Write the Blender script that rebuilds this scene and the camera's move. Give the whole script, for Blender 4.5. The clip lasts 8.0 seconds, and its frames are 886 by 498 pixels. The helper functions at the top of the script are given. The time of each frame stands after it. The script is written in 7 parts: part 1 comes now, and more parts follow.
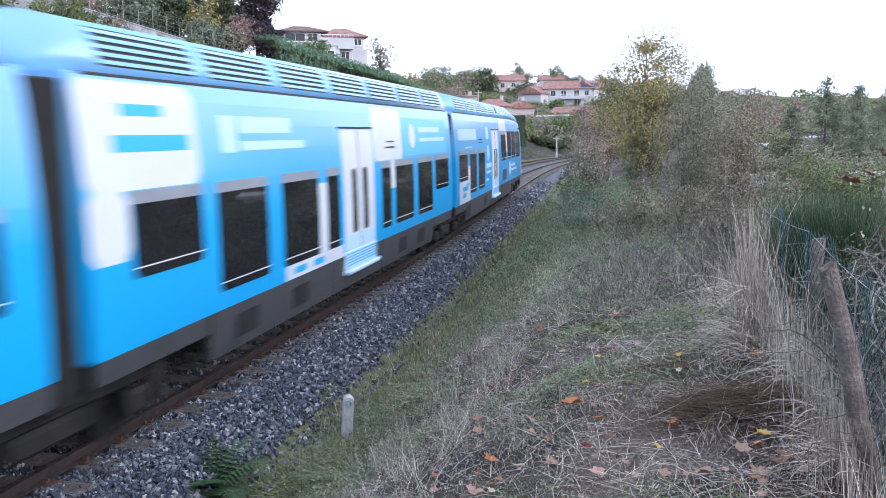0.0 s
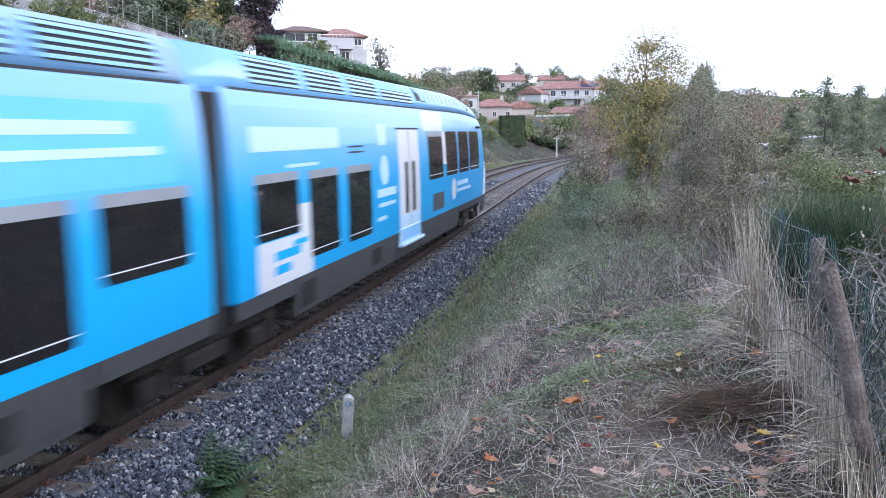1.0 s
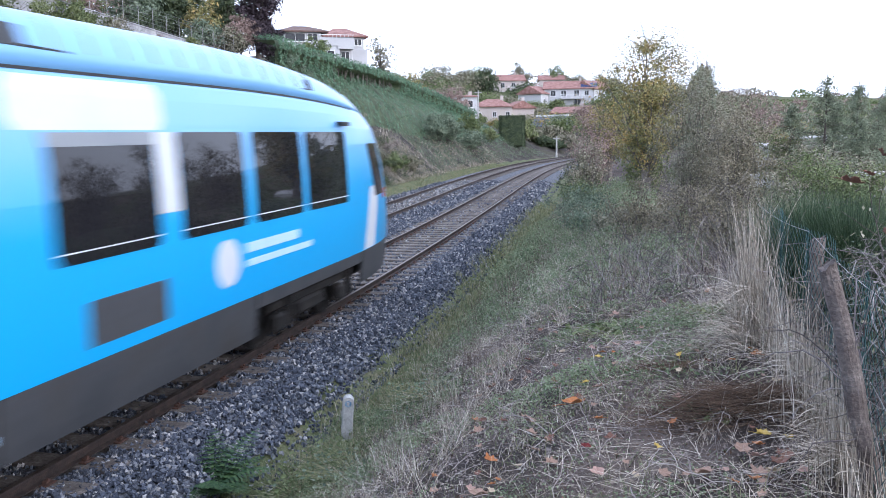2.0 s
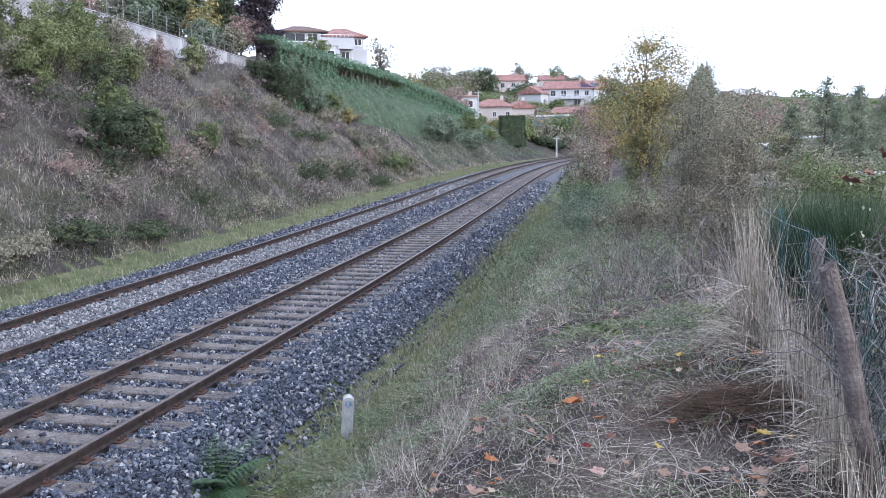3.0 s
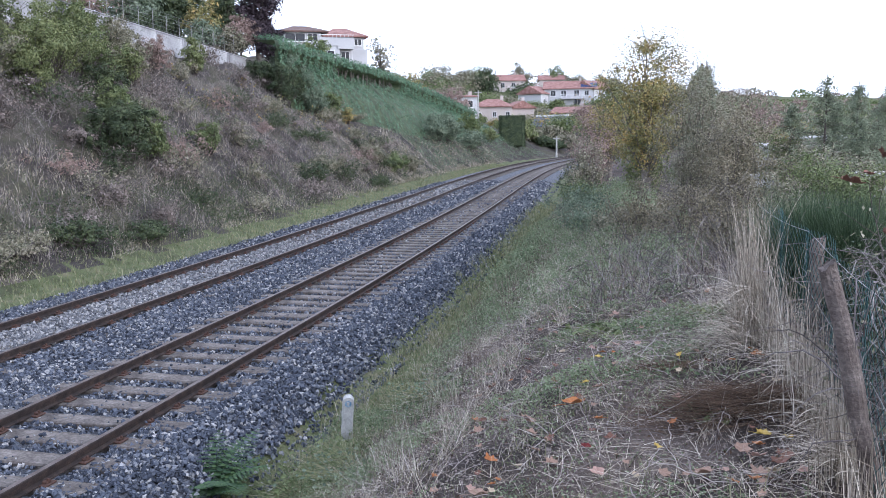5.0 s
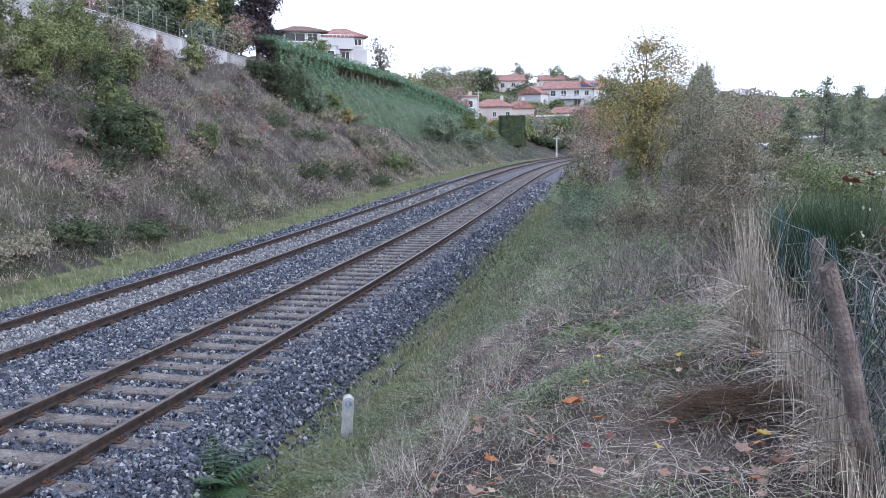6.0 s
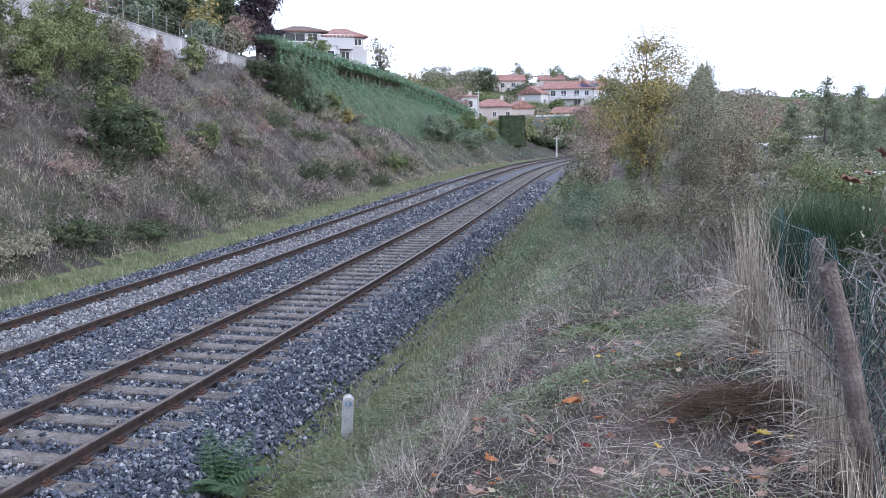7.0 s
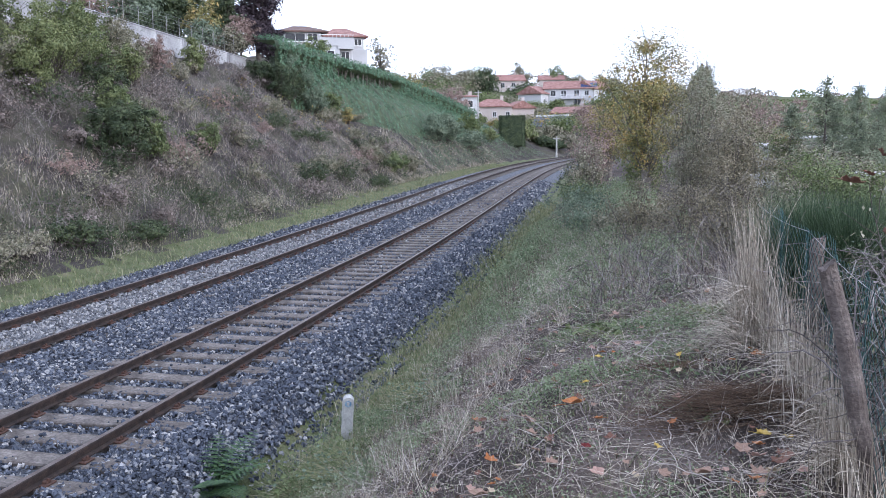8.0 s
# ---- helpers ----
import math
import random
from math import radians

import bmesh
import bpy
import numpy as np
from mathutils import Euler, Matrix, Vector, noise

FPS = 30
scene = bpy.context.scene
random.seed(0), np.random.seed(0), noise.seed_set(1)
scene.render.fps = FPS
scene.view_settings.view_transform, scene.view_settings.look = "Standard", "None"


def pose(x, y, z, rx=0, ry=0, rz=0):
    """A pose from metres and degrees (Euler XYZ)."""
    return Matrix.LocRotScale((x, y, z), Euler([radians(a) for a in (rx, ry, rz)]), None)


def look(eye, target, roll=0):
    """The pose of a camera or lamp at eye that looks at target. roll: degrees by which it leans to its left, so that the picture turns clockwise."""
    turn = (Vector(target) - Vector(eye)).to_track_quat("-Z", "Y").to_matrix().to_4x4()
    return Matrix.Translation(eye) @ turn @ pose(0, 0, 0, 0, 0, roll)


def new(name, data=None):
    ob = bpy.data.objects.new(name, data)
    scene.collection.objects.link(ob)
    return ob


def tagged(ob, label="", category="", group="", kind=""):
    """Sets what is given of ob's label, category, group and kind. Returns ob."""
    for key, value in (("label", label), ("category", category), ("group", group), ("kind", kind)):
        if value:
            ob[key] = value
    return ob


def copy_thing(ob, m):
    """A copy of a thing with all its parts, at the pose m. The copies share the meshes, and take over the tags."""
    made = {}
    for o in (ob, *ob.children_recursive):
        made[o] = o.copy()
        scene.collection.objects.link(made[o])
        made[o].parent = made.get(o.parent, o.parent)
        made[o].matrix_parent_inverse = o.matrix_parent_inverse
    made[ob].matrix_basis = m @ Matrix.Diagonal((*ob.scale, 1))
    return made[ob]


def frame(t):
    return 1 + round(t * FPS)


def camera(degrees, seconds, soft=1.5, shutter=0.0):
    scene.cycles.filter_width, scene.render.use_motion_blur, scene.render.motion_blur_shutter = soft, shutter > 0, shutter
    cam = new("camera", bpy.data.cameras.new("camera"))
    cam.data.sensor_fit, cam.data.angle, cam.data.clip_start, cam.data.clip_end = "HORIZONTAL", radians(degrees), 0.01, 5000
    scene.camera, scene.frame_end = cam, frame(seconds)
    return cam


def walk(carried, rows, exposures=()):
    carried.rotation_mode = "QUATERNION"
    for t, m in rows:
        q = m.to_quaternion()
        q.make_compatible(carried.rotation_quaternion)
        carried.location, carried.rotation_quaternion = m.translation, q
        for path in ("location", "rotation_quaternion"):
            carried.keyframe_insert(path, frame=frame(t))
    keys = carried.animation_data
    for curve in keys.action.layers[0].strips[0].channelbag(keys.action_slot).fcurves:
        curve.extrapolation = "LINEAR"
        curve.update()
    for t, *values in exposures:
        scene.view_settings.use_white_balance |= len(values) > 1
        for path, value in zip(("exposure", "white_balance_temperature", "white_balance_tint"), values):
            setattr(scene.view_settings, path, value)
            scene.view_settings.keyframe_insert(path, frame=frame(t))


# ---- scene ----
# camera: stands still beside the line
EYE = (6.4595, 0.0, 3.1707)
AIM = (6.4595 - 2.46947, 9.59933, 3.1707 - 1.324589)
cam = camera(54.211, 8.0, soft=0.9, shutter=0.7)
walk(cam, [(0.0, look(EYE, AIM, -0.676)), (8.0, look(EYE, AIM, -0.676))], exposures=[(0.0, 0.49, 5850, 14), (1.7, 0.49, 5850, 14), (3.0, 0.58, 5850, 14), (3.5, 0.56, 5850, 14), (4.5, 0.44, 5850, 14), (6.0, 0.44, 5850, 14), (8.0, 0.44, 5850, 14)])

# ---- light: an even white autumn sky, a very soft sun behind it ----
world = bpy.data.worlds.new("sky")
scene.world = world
world.use_nodes = True
wn = world.node_tree
wn.nodes.clear()
sky = wn.nodes.new("ShaderNodeTexSky")
sky.sky_type, sky.sun_disc = "NISHITA", False
sky.sun_elevation, sky.sun_rotation = radians(21), radians(112)
sky.air_density, sky.dust_density, sky.ozone_density = 1.0, 3.0, 1.0
mixw = wn.nodes.new("ShaderNodeMix")
mixw.data_type = "RGBA"
mixw.inputs["Factor"].default_value = 0.8
wn.links.new(sky.outputs["Color"], mixw.inputs["A"])
mixw.inputs["B"].default_value = (9.2, 9.9, 11.5, 1)
bg = wn.nodes.new("ShaderNodeBackground")
bg.inputs["Strength"].default_value = 0.15
wo = wn.nodes.new("ShaderNodeOutputWorld")
wn.links.new(mixw.outputs["Result"], bg.inputs["Color"])
wn.links.new(bg.outputs["Background"], wo.inputs["Surface"])
sun = new("sun", bpy.data.lights.new("sun", "SUN"))
sun.data.energy, sun.data.angle, sun.data.color = 1.35, radians(40), (1.0, 0.97, 0.95)
sun.matrix_world = look((0, 0, 0), (-0.85, 0.35, -0.36))

# ---- the line of the track ----
K0, K1, K2 = -0.003, 0.0051, 0.0036
GAUGE = 1.507
SEP = 3.676
STEP = 0.25
S_TAB = np.arange(-220, 420, STEP)
_s = np.clip(S_TAB, 0, 165)
_k = np.where(S_TAB < 170, K0 + K1 * _s / 100 + K2 * (_s / 100) ** 2, 0.0)
TH_TAB = np.cumsum(_k) * STEP
_i0 = int(np.searchsorted(S_TAB, 0))
TH_TAB -= TH_TAB[_i0]
X_TAB = np.cumsum(np.sin(TH_TAB)) * STEP
Y_TAB = np.cumsum(np.cos(TH_TAB)) * STEP
X_TAB -= X_TAB[_i0]
Y_TAB -= Y_TAB[_i0]


def on_line(u, s):
    """x, y and heading at s metres along the near track and u metres to its right."""
    x, y, th = (np.interp(s, S_TAB, tab) for tab in (X_TAB, Y_TAB, TH_TAB))
    return x + u * np.cos(th), y - u * np.sin(th), th


def off_line(x, y):
    """u, s of points of the plan (arrays)."""
    x, y = np.asarray(x, float).ravel(), np.asarray(y, float).ravel()
    u, s = np.empty_like(x), np.empty_like(x)
    xt, yt, tt, st = X_TAB[::4], Y_TAB[::4], TH_TAB[::4], S_TAB[::4]
    for a in range(0, len(x), 4000):
        b = slice(a, a + 4000)
        i = np.argmin((x[b, None] - xt) ** 2 + (y[b, None] - yt) ** 2, axis=1)
        ex, ey, th = x[b] - xt[i], y[b] - yt[i], tt[i]
        u[b] = ex * np.cos(th) - ey * np.sin(th)
        s[b] = st[i] + ex * np.sin(th) + ey * np.cos(th)
    return u, s


def hump(x, y, scale, seed=0.0):
    """Cheap smooth noise of arrays, about -1 to 1."""
    x, y = np.asarray(x, float) / scale + seed * 17.3, np.asarray(y, float) / scale - seed * 9.1
    return (np.sin(1.7 * x + 1.3 * np.sin(1.1 * y)) + np.sin(2.3 * y + 1.9 * np.sin(0.7 * x + 1))
            + 0.5 * np.sin(4.1 * x - 3.3 * y) + 0.5 * np.sin(3.7 * x + 4.9 * y + 2)) / 3.0


def smooth(a, b, t):
    t = np.clip((np.asarray(t, float) - a) / (b - a), 0, 1)
    return t * t * (3 - 2 * t)


def height(u, s):
    """Height of the ground, 0 at the rail heads."""
    u, s = np.asarray(u, float), np.asarray(s, float)
    prof_u = [-400, -160, -60, -30, -19.6, -18.0, -13, -8.6, -7.6, -6.6, -5.9, -5.2, 1.55, 1.9, 2.35, 3.0, 3.6, 5.0, 6.0, 7.6, 9.5, 14, 30, 60, 400]
    prof_z = [24, 20, 15, 10.5, 8.6, 7.4, 3.6, -0.05, -0.36, -0.42, -0.31, -0.20, -0.20, -0.31, -0.62, -0.56, -0.25, 0.75, 1.2, 1.4, 1.2, 0.0, -2.5, -3.5, 0]
    z = np.interp(u, prof_u, prof_z)
    # far along the line the cutting and the bench both get lower
    far_l = smooth(92, 135, s)
    keep = np.interp(u, [-400, -112, -45], [0.95, 0.85, 0.4])
    z = np.where(u < -7.6, -0.36 + (z + 0.36) * (1 - (1 - keep) * far_l), z)
    far_r = smooth(20, 60, s)
    z = np.where((u > 3.0) & (u < 60), z - far_r * 0.8 * smooth(3.0, 5.0, u), z)
    return z

# ---- materials ----
def material(name, cols, rough=0.8, scale=8.0, fine=60.0, bump=0.3, bump_scale=0.02, metal=0.0, spec=0.3, per_piece=0.0, fine_amount=0.35, translucent=0.0, coords="Object"):
    """Colours mixed by a coarse noise, darkened and lightened by a fine one; per_piece varies pieces or islands."""
    m = bpy.data.materials.new(name)
    m.use_nodes = True
    nt = m.node_tree
    N, L = nt.nodes.new, nt.links.new
    b = nt.nodes["Principled BSDF"]
    b.inputs["Roughness"].default_value = rough
    b.inputs["Metallic"].default_value = metal
    b.inputs["Specular IOR Level"].default_value = spec
    tc = N("ShaderNodeTexCoord")
    n1 = N("ShaderNodeTexNoise")
    n1.inputs["Scale"].default_value, n1.inputs["Detail"].default_value = scale, 5
    L(tc.outputs[coords], n1.inputs["Vector"])
    ramp = N("ShaderNodeValToRGB")
    els = ramp.color_ramp.elements
    while len(els) < len(cols):
        els.new(0.5)
    for i, c in enumerate(cols):
        els[i].position = (0.08 + 0.86 * i / max(1, len(cols) - 1)) if per_piece > 0.6 else (0.3 + 0.4 * i / max(1, len(cols) - 1))
        els[i].color = (*c, 1)
    fac = n1.outputs["Fac"]
    if per_piece:
        geo = N("ShaderNodeNewGeometry")
        mx = N("ShaderNodeMix")
        mx.inputs["Factor"].default_value = per_piece
        L(fac, mx.inputs["A"])
        L(geo.outputs["Random Per Island"], mx.inputs["B"])
        fac = mx.outputs["Result"]
    L(fac, ramp.inputs["Fac"])
    n2 = N("ShaderNodeTexNoise")
    n2.inputs["Scale"].default_value, n2.inputs["Detail"].default_value = fine, 4
    L(tc.outputs[coords], n2.inputs["Vector"])
    rng = N("ShaderNodeMapRange")
    rng.inputs["From Min"].default_value, rng.inputs["From Max"].default_value = 0.25, 0.75
    rng.inputs["To Min"].default_value, rng.inputs["To Max"].default_value = 1 - fine_amount, 1 + fine_amount
    L(n2.outputs["Fac"], rng.inputs["Value"])
    mul = N("ShaderNodeVectorMath")
    mul.operation = "MULTIPLY"
    L(ramp.outputs["Color"], mul.inputs[0])
    L(rng.outputs["Result"], mul.inputs[1])
    L(mul.outputs["Vector"], b.inputs["Base Color"])
    if bump:
        bp = N("ShaderNodeBump")
        bp.inputs["Strength"].default_value, bp.inputs["Distance"].default_value = bump, bump_scale
        L(n2.outputs["Fac"], bp.inputs["Height"])
        L(bp.outputs["Normal"], b.inputs["Normal"])
    if translucent:
        tr = N("ShaderNodeBsdfTranslucent")
        L(mul.outputs["Vector"], tr.inputs["Color"])
        mxs = N("ShaderNodeMixShader")
        mxs.inputs["Fac"].default_value = translucent
        L(b.outputs["BSDF"], mxs.inputs[1])
        L(tr.outputs["BSDF"], mxs.inputs[2])
        L(mxs.outputs["Shader"], nt.nodes["Material Output"].inputs["Surface"])
    return m


M = {}
M["ballast_bed"] = material("ballast_bed", [(0.05, 0.054, 0.066), (0.105, 0.112, 0.132), (0.18, 0.186, 0.205)], 0.9, 14, 26, 0.9, 0.05, fine_amount=0.7)
M["ballast_stone"] = material("ballast_stone", [(0.027, 0.032, 0.045), (0.055, 0.065, 0.089), (0.085, 0.098, 0.128), (0.13, 0.143, 0.172), (0.38, 0.375, 0.37)], 0.85, 3, 60, 0.2, 0.01, per_piece=0.85)
M["ballast_pale"] = material("ballast_pale", [(0.075, 0.08, 0.092), (0.15, 0.156, 0.172), (0.22, 0.222, 0.23), (0.38, 0.375, 0.37)], 0.85, 3, 60, 0.2, 0.01, per_piece=0.85)
M["soil_dry"] = material("soil_dry", [(0.022, 0.017, 0.015), (0.055, 0.042, 0.036), (0.12, 0.094, 0.08)], 0.95, 1.3, 30, 0.8, 0.04)
M["soil_green"] = material("soil_green", [(0.06, 0.065, 0.035), (0.095, 0.115, 0.05), (0.15, 0.14, 0.085)], 0.95, 1.6, 30, 0.8, 0.04)
M["soil_bank"] = material("soil_bank", [(0.025, 0.021, 0.02), (0.05, 0.043, 0.04), (0.06, 0.058, 0.04), (0.11, 0.094, 0.083)], 0.95, 0.5, 9, 0.8, 0.1)
M["meadow"] = material("meadow", [(0.04, 0.06, 0.02), (0.07, 0.085, 0.03), (0.1, 0.085, 0.045)], 0.95, 0.08, 2, 0.6, 0.2)
M["rail"] = material("rail", [(0.026, 0.021, 0.02), (0.045, 0.034, 0.031), (0.07, 0.048, 0.04)], 0.75, 9, 70, 0.2, 0.004, metal=0.2)
M["rail_top"] = material("rail_top", [(0.12, 0.09, 0.08), (0.20, 0.165, 0.15)], 0.5, 6, 50, 0.05, 0.002, metal=0.9)
M["sleeper"] = material("sleeper", [(0.04, 0.034, 0.032), (0.09, 0.078, 0.071), (0.145, 0.128, 0.117), (0.20, 0.178, 0.164)], 0.9, 3.5, 30, 0.5, 0.012, fine_amount=0.45)
M["rust"] = material("rust", [(0.05, 0.03, 0.025), (0.10, 0.052, 0.038)], 0.85, 9, 60, 0.3, 0.004)


# ---- mesh helpers ----
def mesh_np(name, verts, faces, mats, index=None, smooth_shade=False):
    """A mesh from arrays: verts (n, 3), faces (m, 3 or 4)."""
    me = bpy.data.meshes.new(name)
    verts, faces = np.asarray(verts, np.float32), np.asarray(faces, np.int32)
    n, k = faces.shape
    me.vertices.add(len(verts))
    me.vertices.foreach_set("co", verts.ravel())
    me.loops.add(n * k)
    me.loops.foreach_set("vertex_index", faces.ravel())
    me.polygons.add(n)
    me.polygons.foreach_set("loop_start", np.arange(0, n * k, k, dtype=np.int32))
    for m in mats if isinstance(mats, (list, tuple)) else [mats]:
        me.materials.append(m)
    if index is not None:
        me.polygons.foreach_set("material_index", np.asarray(index, np.int32))
    me.polygons.foreach_set("use_smooth", np.full(n, smooth_shade))
    me.update(calc_edges=True)
    return me


def part(name, bm, mat, parent=None, label="", smooth_shade=False):
    """One bmesh as one mesh object under a thing or a part."""
    me = bpy.data.meshes.new(name)
    bmesh.ops.recalc_face_normals(bm, faces=bm.faces)
    bm.to_mesh(me)
    bm.free()
    for m in mat if isinstance(mat, (list, tuple)) else [mat]:
        me.materials.append(m)
    if smooth_shade:
        me.polygons.foreach_set("use_smooth", np.full(len(me.polygons), True))
    ob = new(name, me)
    ob.parent = parent
    if label:
        tagged(ob, label)
    return ob


def add_box(bm, x0, x1, y0, y1, z0, z1, bevel=0.0, m=None, mi=0):
    """A box added to bm, its edges bevelled."""
    g = bmesh.ops.create_cube(bm, size=1.0)
    vs = g["verts"]
    for v in vs:
        v.co = Vector(((x0 + x1) / 2 + v.co.x * (x1 - x0), (y0 + y1) / 2 + v.co.y * (y1 - y0), (z0 + z1) / 2 + v.co.z * (z1 - z0)))
    fs = {f for v in vs for f in v.link_faces}
    for f in fs:
        f.material_index = mi
    if bevel:
        es = list({e for v in vs for e in v.link_edges})
        r = bmesh.ops.bevel(bm, geom=es, offset=bevel, segments=1, affect="EDGES", profile=0.5)
        vs = list({v for f in r["faces"] for v in f.verts} | {v for v in vs if v.is_valid})
    if m is not None:
        bmesh.ops.transform(bm, matrix=m, verts=[v for v in vs if v.is_valid])
    return bm


def box(x0, x1, y0, y1, z0, z1, bevel=0.0, m=None):
    return add_box(bmesh.new(), x0, x1, y0, y1, z0, z1, bevel, m)


def add_tube(bm, pts, radii, sides=6):
    """A tapered tube along points, added to bm."""
    rings = []
    for i, q in enumerate(pts):
        d = (Vector(pts[min(i + 1, len(pts) - 1)]) - Vector(pts[max(i - 1, 0)])).normalized()
        a = d.orthogonal().normalized()
        b = d.cross(a)
        rings.append([bm.verts.new(Vector(q) + radii[i] * (math.cos(2 * math.pi * j / sides) * a + math.sin(2 * math.pi * j / sides) * b)) for j in range(sides)])
    for r0, r1 in zip(rings, rings[1:]):
        for j in range(sides):
            bm.faces.new((r0[j], r0[(j + 1) % sides], r1[(j + 1) % sides], r1[j]))
    bm.faces.new(rings[0][::-1])
    bm.faces.new(rings[-1])
    return bm


# ---- ground: one sheet from the track to the horizon ----
def steps(*stops):
    out = []
    for a, b, d in stops:
        out += list(np.linspace(a, b, max(2, int(round((b - a) / d)) + 1))[:-1])
    return np.array(out + [stops[-1][1]])


def zone_of(u, s, x, y):
    """0 ballast, 1 green verge, 2 dry bench, 3 bank, 4 meadow."""
    j = 0.22 * hump(x, y, 0.9, 3) + 0.12 * hump(x, y, 0.3, 4)
    z = np.full(u.shape, 4)
    z[(u > -30) & (u <= -8.0 + j)] = 3
    z[(u > -8.0 + j) & (u <= -6.1 + j)] = 1
    z[(u > -6.1 + j) & (u <= 2.15 + j)] = 0
    z[(u > 2.15 + j) & (u <= 3.3 + 2 * j)] = 1
    z[(u > 3.3 + 2 * j) & (u <= 14)] = 2
    z[(s > 190) & (u < -8)] = 4
    return z


def ground_z(x, y):
    u, s = off_line(x, y)
    x, y = np.ravel(x), np.ravel(y)
    z = height(u, s)
    rough = np.where(u > 2.6, 0.065, 0.0) + np.where(u < -8.2, 0.12 + 0.2 * smooth(8.2, 10.0, -u), 0.0) + np.where((u > 30) | (u < -24), 0.6, 0.0)
    z = z + rough * hump(x, y, 1.6, 1) + 0.4 * rough * hump(x, y, 0.55, 2) + np.where((u > -6) & (u < 2.2), 0.018, 0) * hump(x, y, 0.35, 5)
    far = np.clip(np.hypot(x, y) - 350, 0, None)
    return np.where(far > 0, np.minimum(z, 60), z), u, s


def build_ground():
    xs = steps((-3000, -300, 300), (-300, -90, 15), (-90, -40, 2.5), (-40, -24, 1.0), (-24, -8, 0.4), (-8, 9, 0.2), (9, 30, 0.8), (30, 120, 5), (120, 300, 20), (300, 3000, 300))
    ys = steps((-3000, -200, 400), (-200, -20, 12), (-20, 2, 1.0), (2, 24, 0.22), (24, 60, 0.5), (60, 130, 1.2), (130, 260, 5), (260, 500, 20), (500, 4000, 350))
    gx, gy = np.meshgrid(xs, ys)
    z, u, s = ground_z(gx, gy)
    v = np.stack([gx.ravel(), gy.ravel(), z], -1)
    nx, ny = len(xs), len(ys)
    i = (np.arange(ny - 1)[:, None] * nx + np.arange(nx - 1)[None]).ravel()
    f = np.stack([i, i + 1, i + nx + 1, i + nx], -1)
    c = v[f].mean(1)
    cu, cs = off_line(c[:, 0], c[:, 1])
    zone = zone_of(cu, cs, c[:, 0], c[:, 1])
    me = mesh_np("ground", v, f, [M[k] for k in ("ballast_bed", "soil_green", "soil_dry", "soil_bank", "meadow")], zone, True)
    return tagged(new("ground", me), "railway cutting ground with ballast bed, grass verge and bank", "ground", kind="structure")


ground = build_ground()


# ---- the two tracks ----
RAIL_PROFILE = [(-0.034, 0.0), (-0.028, 0.008), (0.028, 0.008), (0.034, 0.0), (0.034, -0.026), (0.009, -0.036), (0.009, -0.088), (0.06, -0.100), (0.06, -0.112),
                (-0.06, -0.112), (-0.06, -0.100), (-0.009, -0.088), (-0.009, -0.036), (-0.034, -0.026)]


def build_rail(track, u0, s0, s1):
    ss = np.arange(s0, s1, 1.0)
    k = len(RAIL_PROFILE)
    rows = []
    for a, h in RAIL_PROFILE:
        x, y, _ = on_line(u0 + a, ss)
        rows.append(np.stack([x, y, np.full_like(x, h - 0.008)], -1))
    v = np.stack(rows, 1).reshape(-1, 3)
    n = len(ss)
    i = np.arange(n - 1)[:, None] * k
    j = np.arange(k)[None]
    f = np.stack([i + j, i + (j + 1) % k, i + k + (j + 1) % k, i + k + j], -1).reshape(-1, 4)
    ob = new("rail", mesh_np("rail", v, f, [M["rail"], M["rail_top"]], np.tile([0, 1] + [0] * (k - 2), n - 1)))
    ob.parent = track
    return tagged(ob, "rusty brown steel rail with a worn top")


def sleeper_mesh(seed):
    """A weathered sleeper, chipped and not quite straight."""
    r = random.Random(seed)
    bm = bmesh.new()
    add_box(bm, -1.3, 1.3, -0.145, 0.145, -0.28, -0.122, 0.02)
    bmesh.ops.subdivide_edges(bm, edges=[e for e in bm.edges if e.calc_length() > 1.0], cuts=3)
    for v in bm.verts:
        v.co += Vector((r.uniform(-0.03, 0.03), r.uniform(-0.014, 0.014), r.uniform(-0.012, 0.004)))
    me = bpy.data.meshes.new("sleeper")
    bmesh.ops.recalc_face_normals(bm, faces=bm.faces)
    bm.to_mesh(me)
    bm.free()
    me.materials.append(M["sleeper"])
    return me


def fastening_mesh():
    """A rusty base plate with two clips."""
    bm = box(-0.14, 0.14, -0.08, 0.08, -0.128, -0.108, 0.004)
    for e in (-1, 1):
        add_box(bm, e * 0.085 - 0.03, e * 0.085 + 0.03, -0.035, 0.035, -0.112, -0.084, 0.008)
        add_box(bm, e * 0.105 - 0.012, e * 0.105 + 0.012, -0.012, 0.012, -0.09, -0.062, 0.003)
    me = bpy.data.meshes.new("fastening")
    bmesh.ops.recalc_face_normals(bm, faces=bm.faces)
    bm.to_mesh(me)
    bm.free()
    me.materials.append(M["rust"])
    return me


